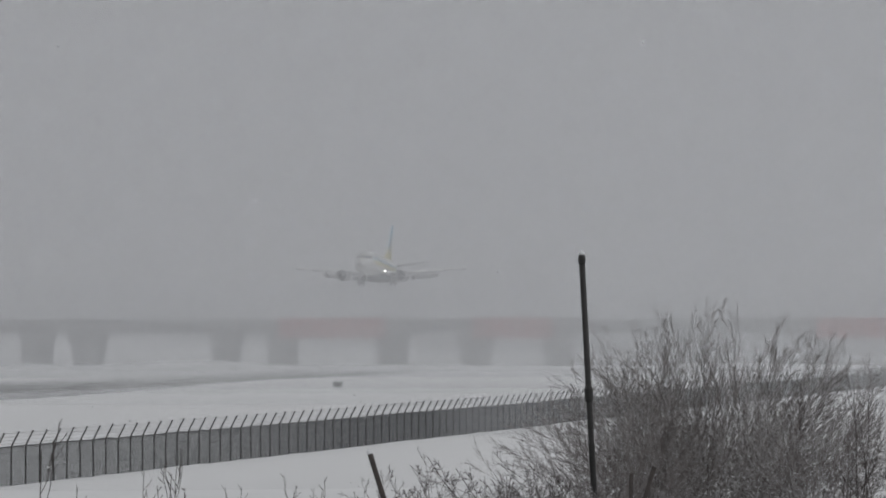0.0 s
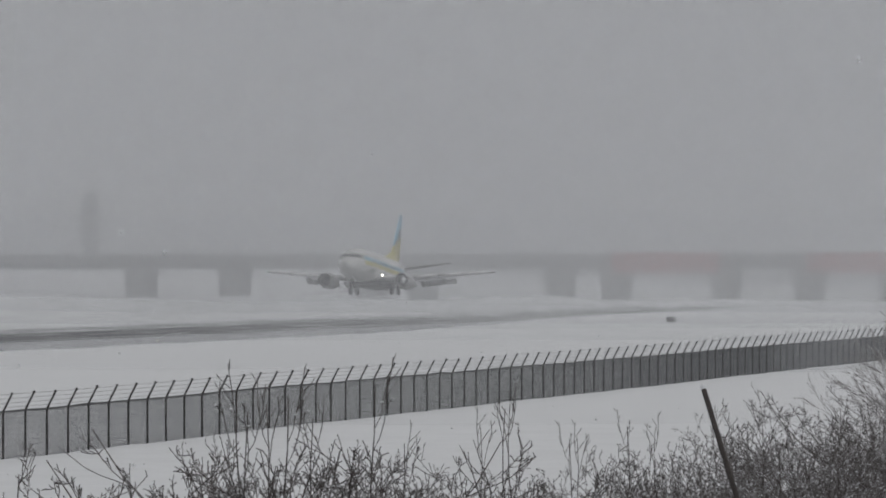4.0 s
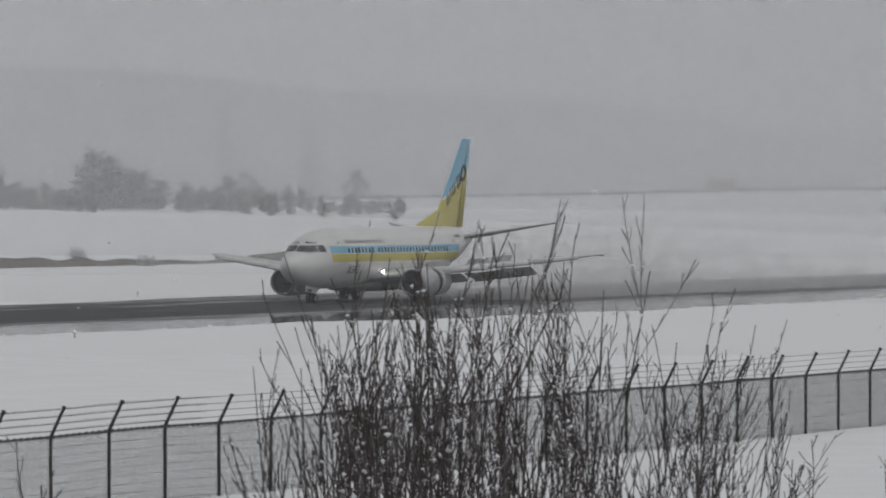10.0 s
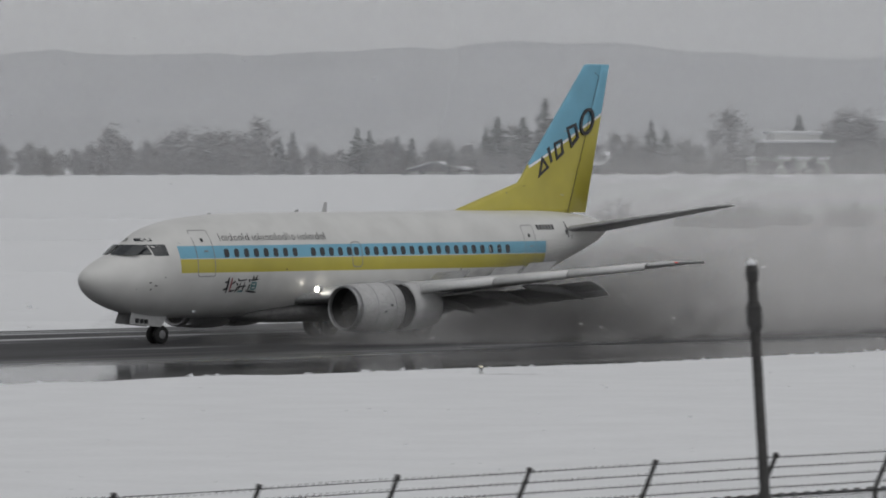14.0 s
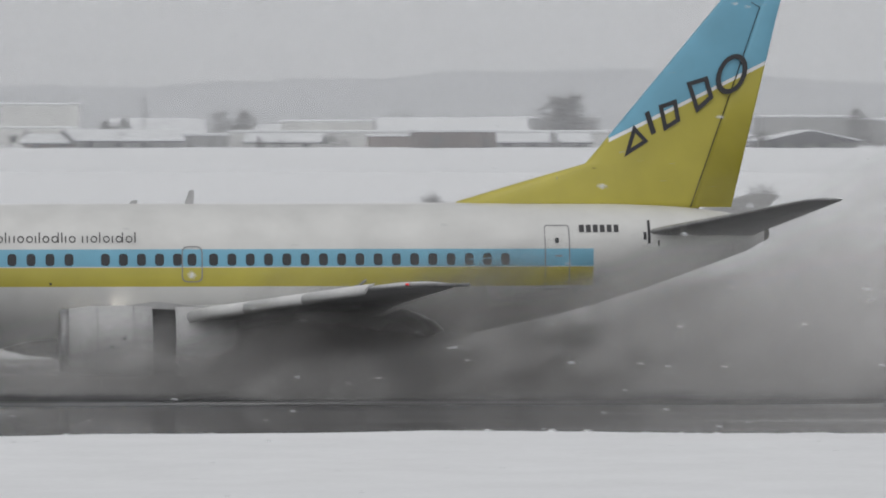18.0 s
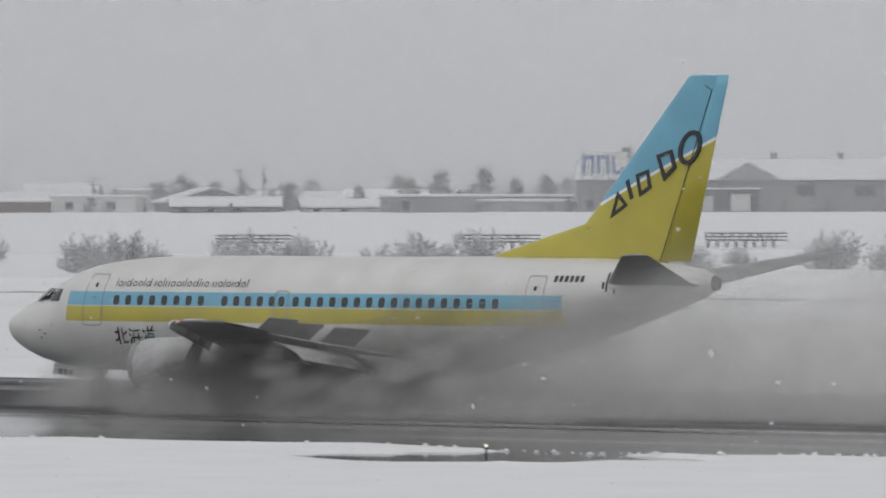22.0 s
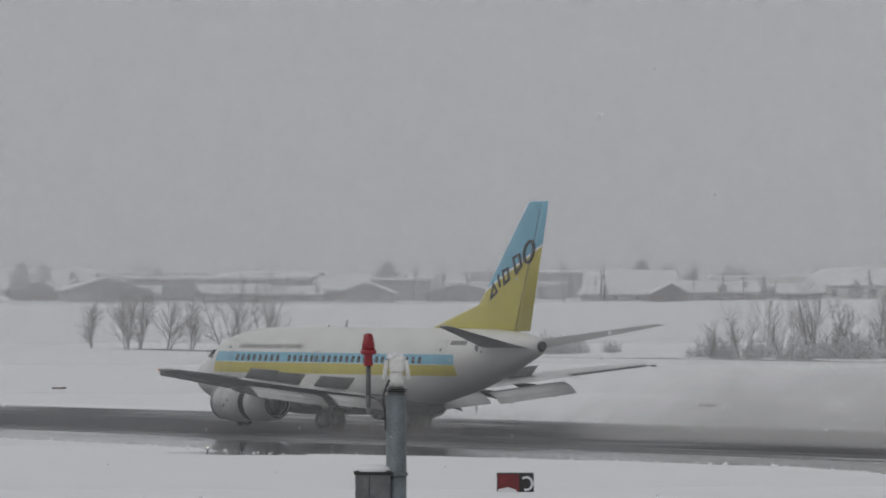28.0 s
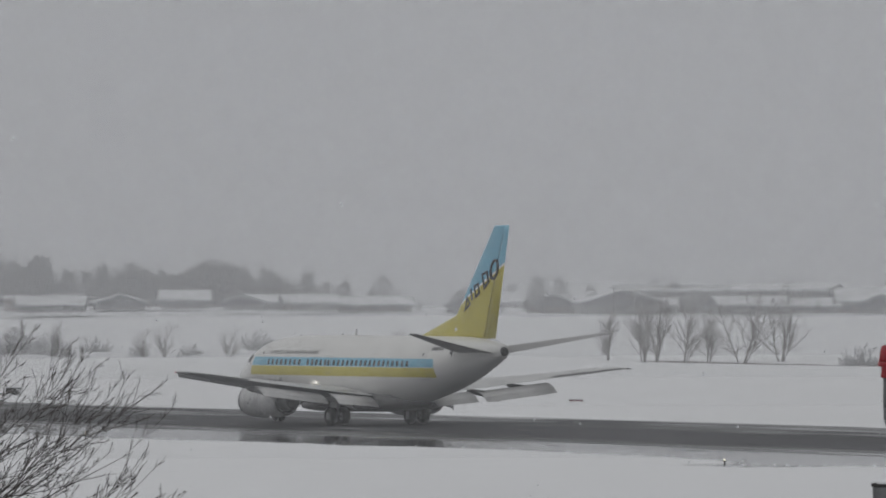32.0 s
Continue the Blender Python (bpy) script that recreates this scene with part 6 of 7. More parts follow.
taxi_sign(-162.0, 118.6, 54, 1.25, 0.72, SIGN_RED, True, "red and black runway sign standing in snow")
taxi_sign(378.0, 118.5, -72.5, 1.35, 0.75, SIGN_RED, True, "red and black runway sign by the snowy verge", 0.9)
taxi_sign(690.0, 127.0, -79.6, 1.2, 0.7, None, True, "dark runway sign standing in snow", 0.2)
taxi_sign(640.0, 211.0, -72, 1.2, 0.7, None, True, "dark runway sign across the runway", 0.3)
taxi_sign(390.0, 221.0, -60.5, 1.45, 0.72, None, True, "black runway sign with a pale mark")
taxi_sign(-345.0, 214.0, 58, 0.95, 0.2, SIGN_RED, False, "low red marker board in snow", 0)
taxi_sign(-272.0, 213.0, 52, 1.0, 0.2, SIGN_RED, False, "low red marker board in snow", 0.4)
taxi_sign(-395.0, 196.0, 63, 1.1, 0.65, None, True, "black runway sign with a pale mark")


def edge_light(x, y, lit):
    p = thing("runway_light", "small runway edge light on a stub", "lamp", pose(x, y, max(terrain(x, y), -0.02)), "runway edge lights")
    part("stub", tube(bmesh.new(), (0, 0, -0.3), (0, 0, 0.3), 0.03, 0.03, 8), DARK_STEEL, p)
    part("lens", lathe(bmesh.new(), [(0.28, 0.03), (0.30, 0.038), (0.34, 0.034), (0.36, 0.012)], "z", (0, 0, 0), 12), LIT_LENS if lit else PLATE_WHITE, p, "glowing glass lens" if lit else "glass lens")
    part("collar", lathe(bmesh.new(), [(0.22, 0.03), (0.24, 0.07), (0.28, 0.07)], "z", (0, 0, 0), 12), DARK_STEEL, p)


LIT_LENS = glowing("lit_lens", (1.0, 0.92, 0.75), 0.7)
for k in range(-6, 18):
    edge_light(26.3 + 58.3 * k + (2.4 if k == -3 else 0.0), 135.6, True)
    edge_light(26.3 + 58.3 * k, 191.5, k > 2)


def snow_marker(x, y, h, r, stripes):
    p = thing("snow_marker", "striped snow marker post in the snow", "post", pose(x, y, terrain(x, y) - 0.16, 0, -1.5, 0), "snow markers")
    z = -0.2
    for k, (f, mat) in enumerate(stripes):
        part("band", tube(bmesh.new(), (0, 0, z), (0, 0, z + f * h), r, r, 10), mat, p, "coloured band")
        z += f * h
    part("cap", tube(bmesh.new(), (0, 0, z), (0, 0, z + 0.05), r * 1.1, r * 0.8, 10), SIGN_RED, p)


snow_marker(118.6, 95.8, 2.1, 0.085, ((0.38, STEEL), (0.04, PLATE_WHITE), (0.33, MARK_BLUE), (0.05, PLATE_WHITE), (0.08, MARK_BLUE), (0.12, SIGN_RED)))
snow_marker(168.3, 121.7, 1.12, 0.045, ((0.7, PLATE_WHITE), (0.3, SIGN_BLACK)))


def windsock():
    x, y = polar(-48.38, 474)
    p = thing("windsock", "orange and white windsock hanging from its pole", "windsock", pose(x, y, terrain(x, y)))
    part("pole", tube(bmesh.new(), (0, 0, -0.3), (0, 0, 5.4), 0.07, 0.05, 8), ORANGE, p, "thin orange pole")
    part("lower_pole", tube(bmesh.new(), (0, 0, -0.2), (0, 0, 2.4), 0.14, 0.14, 10), SIGN_RED, p, "red lower pole")
    part("foot", boxed(-0.8, 0.3, -0.3, 0.3, -0.1, 0.35, bevel=0.05), SIGN_RED, p, "red foot box")
    q, d = Vector((0.05, 0, 5.0)), Vector((0.95, 0, -2.0)).normalized()
    for k in range(5):
        a, b = q + d * (k * 0.56), q + d * ((k + 1) * 0.56)
        part("sock_band", tube(bmesh.new(), a, b, 0.56 - 0.075 * k, 0.485 - 0.075 * k, 14, k == 4), ORANGE if k % 2 == 0 else SOCK_WHITE, p, "orange band" if k % 2 == 0 else "white band")
    part("hoop", lathe(bmesh.new(), [(-0.03, 0.54), (0, 0.57), (0.03, 0.54)], "z", (0.05, 0, 5.0), 16), DARK_STEEL, p)


windsock()


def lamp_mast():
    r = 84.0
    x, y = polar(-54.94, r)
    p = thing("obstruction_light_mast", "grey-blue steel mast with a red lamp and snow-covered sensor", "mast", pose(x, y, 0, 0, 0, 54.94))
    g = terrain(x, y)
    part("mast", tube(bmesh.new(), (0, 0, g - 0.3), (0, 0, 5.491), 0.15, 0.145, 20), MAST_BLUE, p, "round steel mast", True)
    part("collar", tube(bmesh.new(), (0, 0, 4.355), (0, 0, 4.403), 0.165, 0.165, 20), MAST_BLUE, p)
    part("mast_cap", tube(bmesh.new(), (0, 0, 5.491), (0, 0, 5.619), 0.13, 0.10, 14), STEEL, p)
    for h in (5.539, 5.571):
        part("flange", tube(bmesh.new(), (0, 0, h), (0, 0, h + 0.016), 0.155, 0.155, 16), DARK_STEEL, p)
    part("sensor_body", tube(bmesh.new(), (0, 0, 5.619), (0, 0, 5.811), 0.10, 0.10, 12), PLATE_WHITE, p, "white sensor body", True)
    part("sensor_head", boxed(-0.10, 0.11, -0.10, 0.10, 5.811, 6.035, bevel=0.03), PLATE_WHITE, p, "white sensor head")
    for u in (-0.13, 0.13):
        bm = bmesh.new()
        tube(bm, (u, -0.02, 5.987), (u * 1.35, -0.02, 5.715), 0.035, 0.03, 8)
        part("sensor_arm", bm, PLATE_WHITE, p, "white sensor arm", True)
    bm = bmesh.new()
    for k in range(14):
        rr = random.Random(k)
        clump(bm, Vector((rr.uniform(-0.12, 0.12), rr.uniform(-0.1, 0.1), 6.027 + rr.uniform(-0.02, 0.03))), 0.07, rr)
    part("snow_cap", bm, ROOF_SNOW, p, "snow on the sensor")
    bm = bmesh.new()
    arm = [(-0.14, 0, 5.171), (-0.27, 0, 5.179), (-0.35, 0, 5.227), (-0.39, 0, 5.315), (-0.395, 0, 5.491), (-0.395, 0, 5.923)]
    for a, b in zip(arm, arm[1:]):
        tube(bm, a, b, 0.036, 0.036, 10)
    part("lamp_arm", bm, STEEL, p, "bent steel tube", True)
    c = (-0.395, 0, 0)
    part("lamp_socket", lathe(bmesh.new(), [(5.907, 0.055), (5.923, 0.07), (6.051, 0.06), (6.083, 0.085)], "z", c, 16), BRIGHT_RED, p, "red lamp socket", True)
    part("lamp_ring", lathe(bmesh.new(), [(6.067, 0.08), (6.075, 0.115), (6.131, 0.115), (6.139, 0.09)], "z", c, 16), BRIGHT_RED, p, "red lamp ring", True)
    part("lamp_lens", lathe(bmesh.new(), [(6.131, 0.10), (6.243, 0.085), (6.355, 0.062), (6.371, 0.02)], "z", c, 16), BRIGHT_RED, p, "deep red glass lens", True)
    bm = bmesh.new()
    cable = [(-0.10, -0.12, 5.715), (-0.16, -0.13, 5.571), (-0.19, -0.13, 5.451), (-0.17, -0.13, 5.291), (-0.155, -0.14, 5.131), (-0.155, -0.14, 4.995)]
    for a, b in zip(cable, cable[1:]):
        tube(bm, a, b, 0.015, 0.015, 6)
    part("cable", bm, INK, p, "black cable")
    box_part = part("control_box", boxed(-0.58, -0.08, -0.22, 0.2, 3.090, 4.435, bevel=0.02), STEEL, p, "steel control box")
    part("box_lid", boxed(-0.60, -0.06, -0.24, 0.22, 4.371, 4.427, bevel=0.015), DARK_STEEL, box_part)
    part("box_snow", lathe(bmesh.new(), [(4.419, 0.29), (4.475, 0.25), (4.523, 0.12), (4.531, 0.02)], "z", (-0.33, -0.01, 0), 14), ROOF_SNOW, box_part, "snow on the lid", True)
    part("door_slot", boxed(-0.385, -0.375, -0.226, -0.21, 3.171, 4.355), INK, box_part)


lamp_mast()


def steel_pole(az, r, top_el, thick, lean, label, joint=None, h_extra=0.0):
    x, y = polar(az, r)
    g = terrain(x, y) - 0.3
    top = EYE[2] + r * math.tan(radians(top_el)) + h_extra
    p = thing("steel_pole", label, "pole", pose(x, y, g, 0, lean, -az))
    h = top - g
    part("shaft", tube(bmesh.new(), (0, 0, 0), (0, 0, h), thick * 1.1, thick, 12), DARK_STEEL, p, smooth=True)
    part("cap", lathe(bmesh.new(), [(h - 0.03, thick * 1.1), (h + thick, thick * 1.3), (h + 2.5 * thick, thick * 0.9), (h + 3 * thick, thick * 0.2)], "z", (0, 0, 0), 10), DARK_STEEL, p, "rounded cap")
    part("cap_snow", lathe(bmesh.new(), [(h + 2.2 * thick, thick), (h + 3 * thick, thick * 0.8), (h + 3.6 * thick, thick * 0.1)], "z", (0, 0, 0), 8), ROOF_SNOW, p, "dab of snow")
    for el in joint or ():
        zj = EYE[2] + r * math.tan(radians(el)) - g
        part("joint", lathe(bmesh.new(), [(zj - 0.1, thick), (zj - 0.06, thick * 1.45), (zj + 0.06, thick * 1.45), (zj + 0.1, thick)], "z", (0, 0, 0), 12), DARK_STEEL, p, "pipe joint")


steel_pole(82.1, 70, 0.66, 0.036, -3.0, "leaning dark steel pipe pole on the bank", (-0.62,))
steel_pole(49.68, 38, -1.07, 0.034, -3.4, "leaning dark steel pipe pole on the bank", (-1.45,))
steel_pole(-12.73, 26, 3.2, 0.042, 0.2, "upright dark steel pipe pole on the bank", (-2.95,))


# ---- bare shrubs and trees in front of the fence ----
def grow(bm, snow, rng, p, d, length, r, level, o):
    """A bent twig of short pieces that carries side twigs."""
    n = (7, 5, 4, 3)[min(level, 3)]
    q = p
    for k in range(n):
        f = (k + 1) / n
        d = (d + Vector((rng.gauss(0, o["bend"]), rng.gauss(0, o["bend"]), rng.gauss(0, o["bend"] * 0.5) + o["lift"]))).normalized()
        e = q + d * length / n
        r0, r1 = r * (1 - 0.75 * (f - 1 / n)), r * (1 - 0.75 * f)
        tube(bm, q, e, max(r0, o["thin"]), max(r1, o["thin"]), 4 if level == 0 else 3, False)
        if rng.random() < o["snow"]:
            clump(snow, q.lerp(e, 0.5) + Vector((0, 0, r0)), rng.uniform(1.2, 2.4) * r0 + o["dab"] * rng.uniform(0.6, 1.5), rng)
        if level < o["levels"] and f > o["bare"]:
            for _ in range(o["fork"][level]):
                if rng.random() < 0.8:
                    a = rng.uniform(0, 6.28)
                    u = d.orthogonal().normalized()
                    v = d.cross(u)
                    nd = (d + (u * math.cos(a) + v * math.sin(a)) * rng.uniform(*o["angle"])).normalized()
                    grow(bm, snow, rng, q.lerp(e, rng.random()), nd, length * rng.uniform(*o["ratio"]) * (1.15 - 0.55 * f), max(o["thin"], r1 * 0.75), level + 1, o)
        q = e


def bare_shrub(seed, label, h, stems, r, lean, name="bare_shrub", category="shrub", bark=None, spread_base=0.5, crest=100, even=0.55, **kw):
    """Stems that fan out from one base; scaled so that the crest of the twigs is h metres high."""
    o = dict(bend=0.10, lift=0.03, snow=0.05, dab=0.015, levels=2, fork=(2, 1, 1), angle=(0.4, 0.8), ratio=(0.3, 0.5), bare=0.2, thin=0.003)
    o.update(kw)
    rng = random.Random(seed)
    t = thing(name, label, category, group=name + "s")
    bm, snow = bmesh.new(), bmesh.new()
    for k in range(stems):
        a = rng.uniform(0, 6.28)
        f = rng.random() ** 0.7
        d = Vector((math.cos(a) * lean * f, math.sin(a) * lean * f, 1)).normalized()
        p = Vector((math.cos(a) * spread_base * f, math.sin(a) * spread_base * f, -0.25))
        grow(bm, snow, rng, p, d, h * rng.uniform(even, 1.0) * (1 - 0.25 * f * min(1, lean)), r * rng.uniform(0.7, 1.1), 0, o)
    top = float(np.percentile([v.co.z for v in bm.verts], crest))
    for b in (bm, snow):
        for v in b.verts:
            v.co *= h / top
    tagged(part("twig_mass", bm, bark or BARK, t, "bare dark twigs"), kind="stuff")
    if snow.verts:
        tagged(part("snow", snow, ROOF_SNOW, t, "snow lying in the twigs"), kind="stuff")
    else:
        snow.free()
    return t


def plant(template, az, r, scale=1.0, spin=None, sink=0.0):
    return stand(template, az, r, scale, spin, sink)


def clear_templates(*ts):
    for t in ts:
        for o in list(t.children_recursive) + [t]:
            bpy.data.objects.remove(o)


ROUND = bare_shrub(31, "large rounded leafless shrub by the fence", 5.2, 34, 0.015, 1.35, bark=ROUND_TWIG, spread_base=0.4, crest=99.8, even=0.92, lift=0.0, bend=0.05, levels=3, fork=(3, 2, 1), angle=(0.25, 0.55), ratio=(0.28, 0.44), snow=0.002, bare=0.2, thin=0.0034)
THICKET = [bare_shrub(s, "low leafless thicket with snow on its twigs", 2.6, 28, 0.016, 0.95, spread_base=1.3, bend=0.2, lift=0.045, levels=3, fork=(2, 1, 1), angle=(0.6, 1.2), ratio=(0.3, 0.5), snow=0.03, dab=0.012, thin=0.0037, bark=RIME_TWIG) for s in (41, 42, 43)]
TALL = [bare_shrub(s, "tall upright leafless twigs with snow in the forks", 5.0, 10, 0.015, 0.13, spread_base=0.5, bend=0.035, lift=0.03, levels=2, fork=(2, 1), angle=(0.22, 0.5), ratio=(0.15, 0.34), snow=0.03, dab=0.02, bare=0.10, thin=0.0038, bark=DUSTED_BARK) for s in (51, 52)]
SPRIG = bare_shrub(61, "single thin leafless sapling", 3.0, 3, 0.016, 0.25, spread_base=0.15, bend=0.11, lift=0.05, levels=2, fork=(1, 1), angle=(0.5, 0.9), ratio=(0.2, 0.4), snow=0.06, bare=0.3, thin=0.004, bark=DUSTED_BARK)


def plant_to(template, height, a, r, el, spin):
    """Stand it so that its top reaches the elevation el, in degrees above the level of the bank."""
    x, y = polar(a, r)
    h = EYE[2] + r * math.tan(radians(el)) - terrain(x, y)
    if h > 0.4:
        plant(template, a, r, h / height, spin)


rng = random.Random(9)
plant_to(ROUND, 5.2, 83.15, 126, 0.26, 20)
plant_to(ROUND, 5.2, 82.95, 127, 0.16, 105)
plant_to(ROUND, 5.2, 83.4, 125, 0.18, 200)
plant_to(ROUND, 5.2, 82.7, 125, -0.05, 310)
plant_to(ROUND, 5.2, 82.35, 122, -0.3, 140)
plant_to(ROUND, 5.2, 84.15, 122, -0.05, 250)
for k in range(46):
    a = 74.15 + k * 0.26
    el = float(np.interp(a, (74.2, 74.6, 75.0, 75.3, 75.8, 76.4, 77, 77.6, 78.2, 78.8, 79.2, 79.8, 80.4, 81, 82, 84, 86), (-2.3, -2.05, -1.8, -1.6, -1.6, -1.55, -1.75, -1.9, -1.75, -1.95, -1.85, -1.5, -1.25, -1.15, -1.15, -1.15, -1.1))) + rng.uniform(-0.12, 0.14)
    if a > 82.2 and k % 4 or a > 77.2 and k % 2:
        continue
    for d in (0.0, 0.12) if a < 76.6 or 79.5 < a < 81.5 else (0.0,):
        plant_to(THICKET[k % 3], 2.6, a + d, rng.uniform(62, 76), el - d, rng.uniform(0, 360))
for a, r, el in ((75.3, 66, -1.1), (75.43, 64, -0.95), (75.6, 64, -1.05), (75.76, 68, -0.9), (76.3, 66, -0.85), (76.1, 66, -1.2), (77.6, 60, -1.35), (77.95, 62, -1.15), (78.1, 64, -1.1), (78.55, 63, -1.5), (79.25, 66, -1.38), (79.5, 64, -1.4), (76.7, 65, -1.5), (78.7, 62, -1.5), (80.6, 60, -1.3), (81.0, 62, -1.25), (82.4, 60, -1.15), (83.1, 64, -1.2), (83.9, 60, -1.1), (84.6, 58, -0.9), (84.75, 60, -0.35), (84.55, 56, -0.55)):
    plant_to(SPRIG, 3.0, a, r, el, rng.uniform(0, 360))
for a, r, el in ((64.75, 46, -1.25), (64.85, 45, -0.95), (65.0, 43, -1.1), (65.15, 46, -0.9), (65.35, 44, -0.75), (65.5, 45, -0.45), (65.65, 43, -0.5), (65.75, 46, -0.12), (65.95, 44, -0.3), (66.1, 46, -0.25), (66.3, 44, -0.6), (66.5, 45, -0.55), (66.75, 46, -0.2), (66.9, 44, 0.0), (67.1, 46, 0.06), (67.3, 44, -0.4), (67.55, 45, -0.8), (67.8, 44, -0.7), (68.0, 46, -1.0), (68.25, 45, -0.86), (68.5, 44, -1.25), (68.75, 46, -1.6), (66.6, 40, -1.2), (68.2, 41, -1.5), (65.6, 40, -1.3)):
    plant_to(TALL[int(a * 20) % 2], 5.0, a, r, el, rng.uniform(0, 360))
for a, r, el in ((69.75, 46, -2.25), (70.3, 46, -2.5), (70.6, 46, -2.55), (71.3, 46, -2.4), (62.3, 50, -2.3)):
    plant_to(SPRIG, 3.0, a, r, el, rng.uniform(0, 360))


def leaning_tree(az, r):
    """A bare tree on the bank whose limbs all reach to one side."""
    o = dict(bend=0.05, lift=0.035, snow=0.0, dab=0.0, levels=3, fork=(3, 1, 1), angle=(0.3, 0.65), ratio=(0.26, 0.5), bare=0.12, thin=0.0015)
    rng = random.Random(77)
    x, y = polar(az, r)
    t = thing("bare_tree", "leafless tree reaching over the bank with fine dark twigs", "tree", pose(x, y, terrain(x, y) - 0.1, 0, 0, -az))
    z0 = 5.3 - terrain(x, y)
    bm = tube(bmesh.new(), (-0.3, 0, 0), (-0.12, 0, z0), 0.05, 0.036, 7)
    part("trunk", tube(bm, (-0.12, 0, z0 - 0.02), (0.05, 0, z0 + 0.95), 0.036, 0.018, 7), BARK, t)
    for u, z, tilt, length in ((0.0, 0.1, 14, 1.6), (0.1, 0.0, 20, 1.6), (0.0, 0.15, 24, 1.65), (0.0, 0.2, 29, 1.6), (0.02, 0.28, 33, 1.5), (0.03, 0.35, 37, 1.45), (0.04, 0.45, 41, 1.35), (0.05, 0.55, 46, 1.2), (0.1, -0.05, 10, 1.7), (0.3, -0.1, 22, 1.4), (0.0, 0.3, 22, 1.5), (0.05, 0.6, 54, 1.0), (0.2, -0.1, 30, 1.3), (0.0, 0.05, 36, 1.5)):
        bm = bmesh.new()
        e = radians(tilt)
        grow(bm, bm, rng, Vector((u, 0.0, z0 + z)), Vector((math.cos(e), rng.uniform(-0.2, 0.2), math.sin(e))).normalized(), length, 0.008, 0, o)
        tagged(part("limb", bm, BARK, t, "limb with fine bare twigs"), kind="stuff")


leaning_tree(-65.0, 33)
clear_templates(ROUND, SPRIG, *THICKET, *TALL)
for az, r, z1, w, lean in ((79.88, 58, -1.25, 0.03, -17), (82.40, 40, -1.38, 0.016, 1), (82.62, 40, -1.18, 0.018, 16)):
    x, y = polar(az, r)
    h = r * math.tan(radians(z1)) + EYE[2] - terrain(x, y)
    x, y = polar(az - math.degrees(math.sin(radians(lean)) * h / r), r)
    st = thing("stake", "short leaning dark wooden stake", "stake", pose(x, y, terrain(x, y), 0, lean, -az), "stakes")
    part("stake_shaft", tube(bmesh.new(), (0, 0, -0.3), (0, 0, h), w, w * 0.9, 7), BARK, st)
    if w > 0.02:
        part("stake_snow", lathe(bmesh.new(), [(h, w * 0.9), (h + 0.03, w), (h + 0.06, w * 0.2)], "z", (0, 0, 0), 8), ROOF_SNOW, st, "snow on its end")


# ---- evergreen saplings with drooping leaves ----
def leafy_sapling(seed, h, shoots):
    """Thin shoots with arching leaves near their tips; each shoot is (sideways, drop of the tip, height of its foot below the top)."""
    rng = random.Random(seed)
    t = thing("evergreen_sapling", "dark evergreen sapling with drooping pointed leaves", "sapling", group="evergreen saplings")
    for k, (dx, drop, low) in enumerate(shoots):
        top = Vector((dx, 0.05 * k, h - drop))
        foot = Vector((0, 0, 0 if k == 0 else max(0.0, h - low)))
        knee = foot.lerp(top, 0.6) + Vector((-dx * 0.12 + 0.012, 0, 0))
        bm = bmesh.new()
        tube(bm, foot, knee, 0.012 if k == 0 else 0.009, 0.008, 7)
        tube(bm, knee, top, 0.008, 0.005, 7)
        part("stem", bm, BARK, t, "thin dark stem")
        run = min(0.62, (top - foot).length)
        n = int(12 + 22 * run)
        axis = (top - knee).normalized()
        for j in range(n):
            f = (j / n) ** 1.15
            p = top - axis * (run * 0.9 * f)
            aa = j * 2.4 + rng.uniform(-0.5, 0.5)
            ln, w = (0.07 + 0.085 * min(1, 3 * f)) * rng.uniform(0.85, 1.15), rng.uniform(0.017, 0.024)
            out = Vector((math.cos(aa), math.sin(aa), 0))
            side = Vector((-out.y, out.x, 0))
            up, sag = rng.uniform(0.45, 0.9), rng.uniform(0.95, 1.55)
            bm = bmesh.new()
            cols = []
            for i in range(7):
                u = i / 6
                c = p + out * (ln * (0.92 * u - 0.22 * u * u)) + Vector((0, 0, ln * (up * u - sag * u * u)))
                ww = w * math.sin(math.pi * min(0.98, 0.06 + 0.93 * u ** 0.85))
                cols.append([bm.verts.new(c + side * ww + Vector((0, 0, 0.006))), bm.verts.new(c), bm.verts.new(c - side * ww + Vector((0, 0, 0.006)))])
            for a1, b1 in zip(cols, cols[1:]):
                for i in (0, 1):
                    bm.faces.new((a1[i], b1[i], b1[i + 1], a1[i + 1]))
            leaf = part("leaf", bm, LEAF, t)
            if f > 0.45 and rng.random() < 0.3:
                bm = bmesh.new()
                clump(bm, p + out * (ln * 0.33) + Vector((0, 0, ln * (0.4 * up - 0.16 * sag) + 0.012)), 0.032, rng)
                part("leaf_snow", bm, ROOF_SNOW, leaf, "snow lying on the leaf")
        bm = bmesh.new()
        clump(bm, top + Vector((0, 0, -0.005)), 0.03, rng)
        part("bud", bm, BARK, t, "curled brown buds at the tip")
    return t


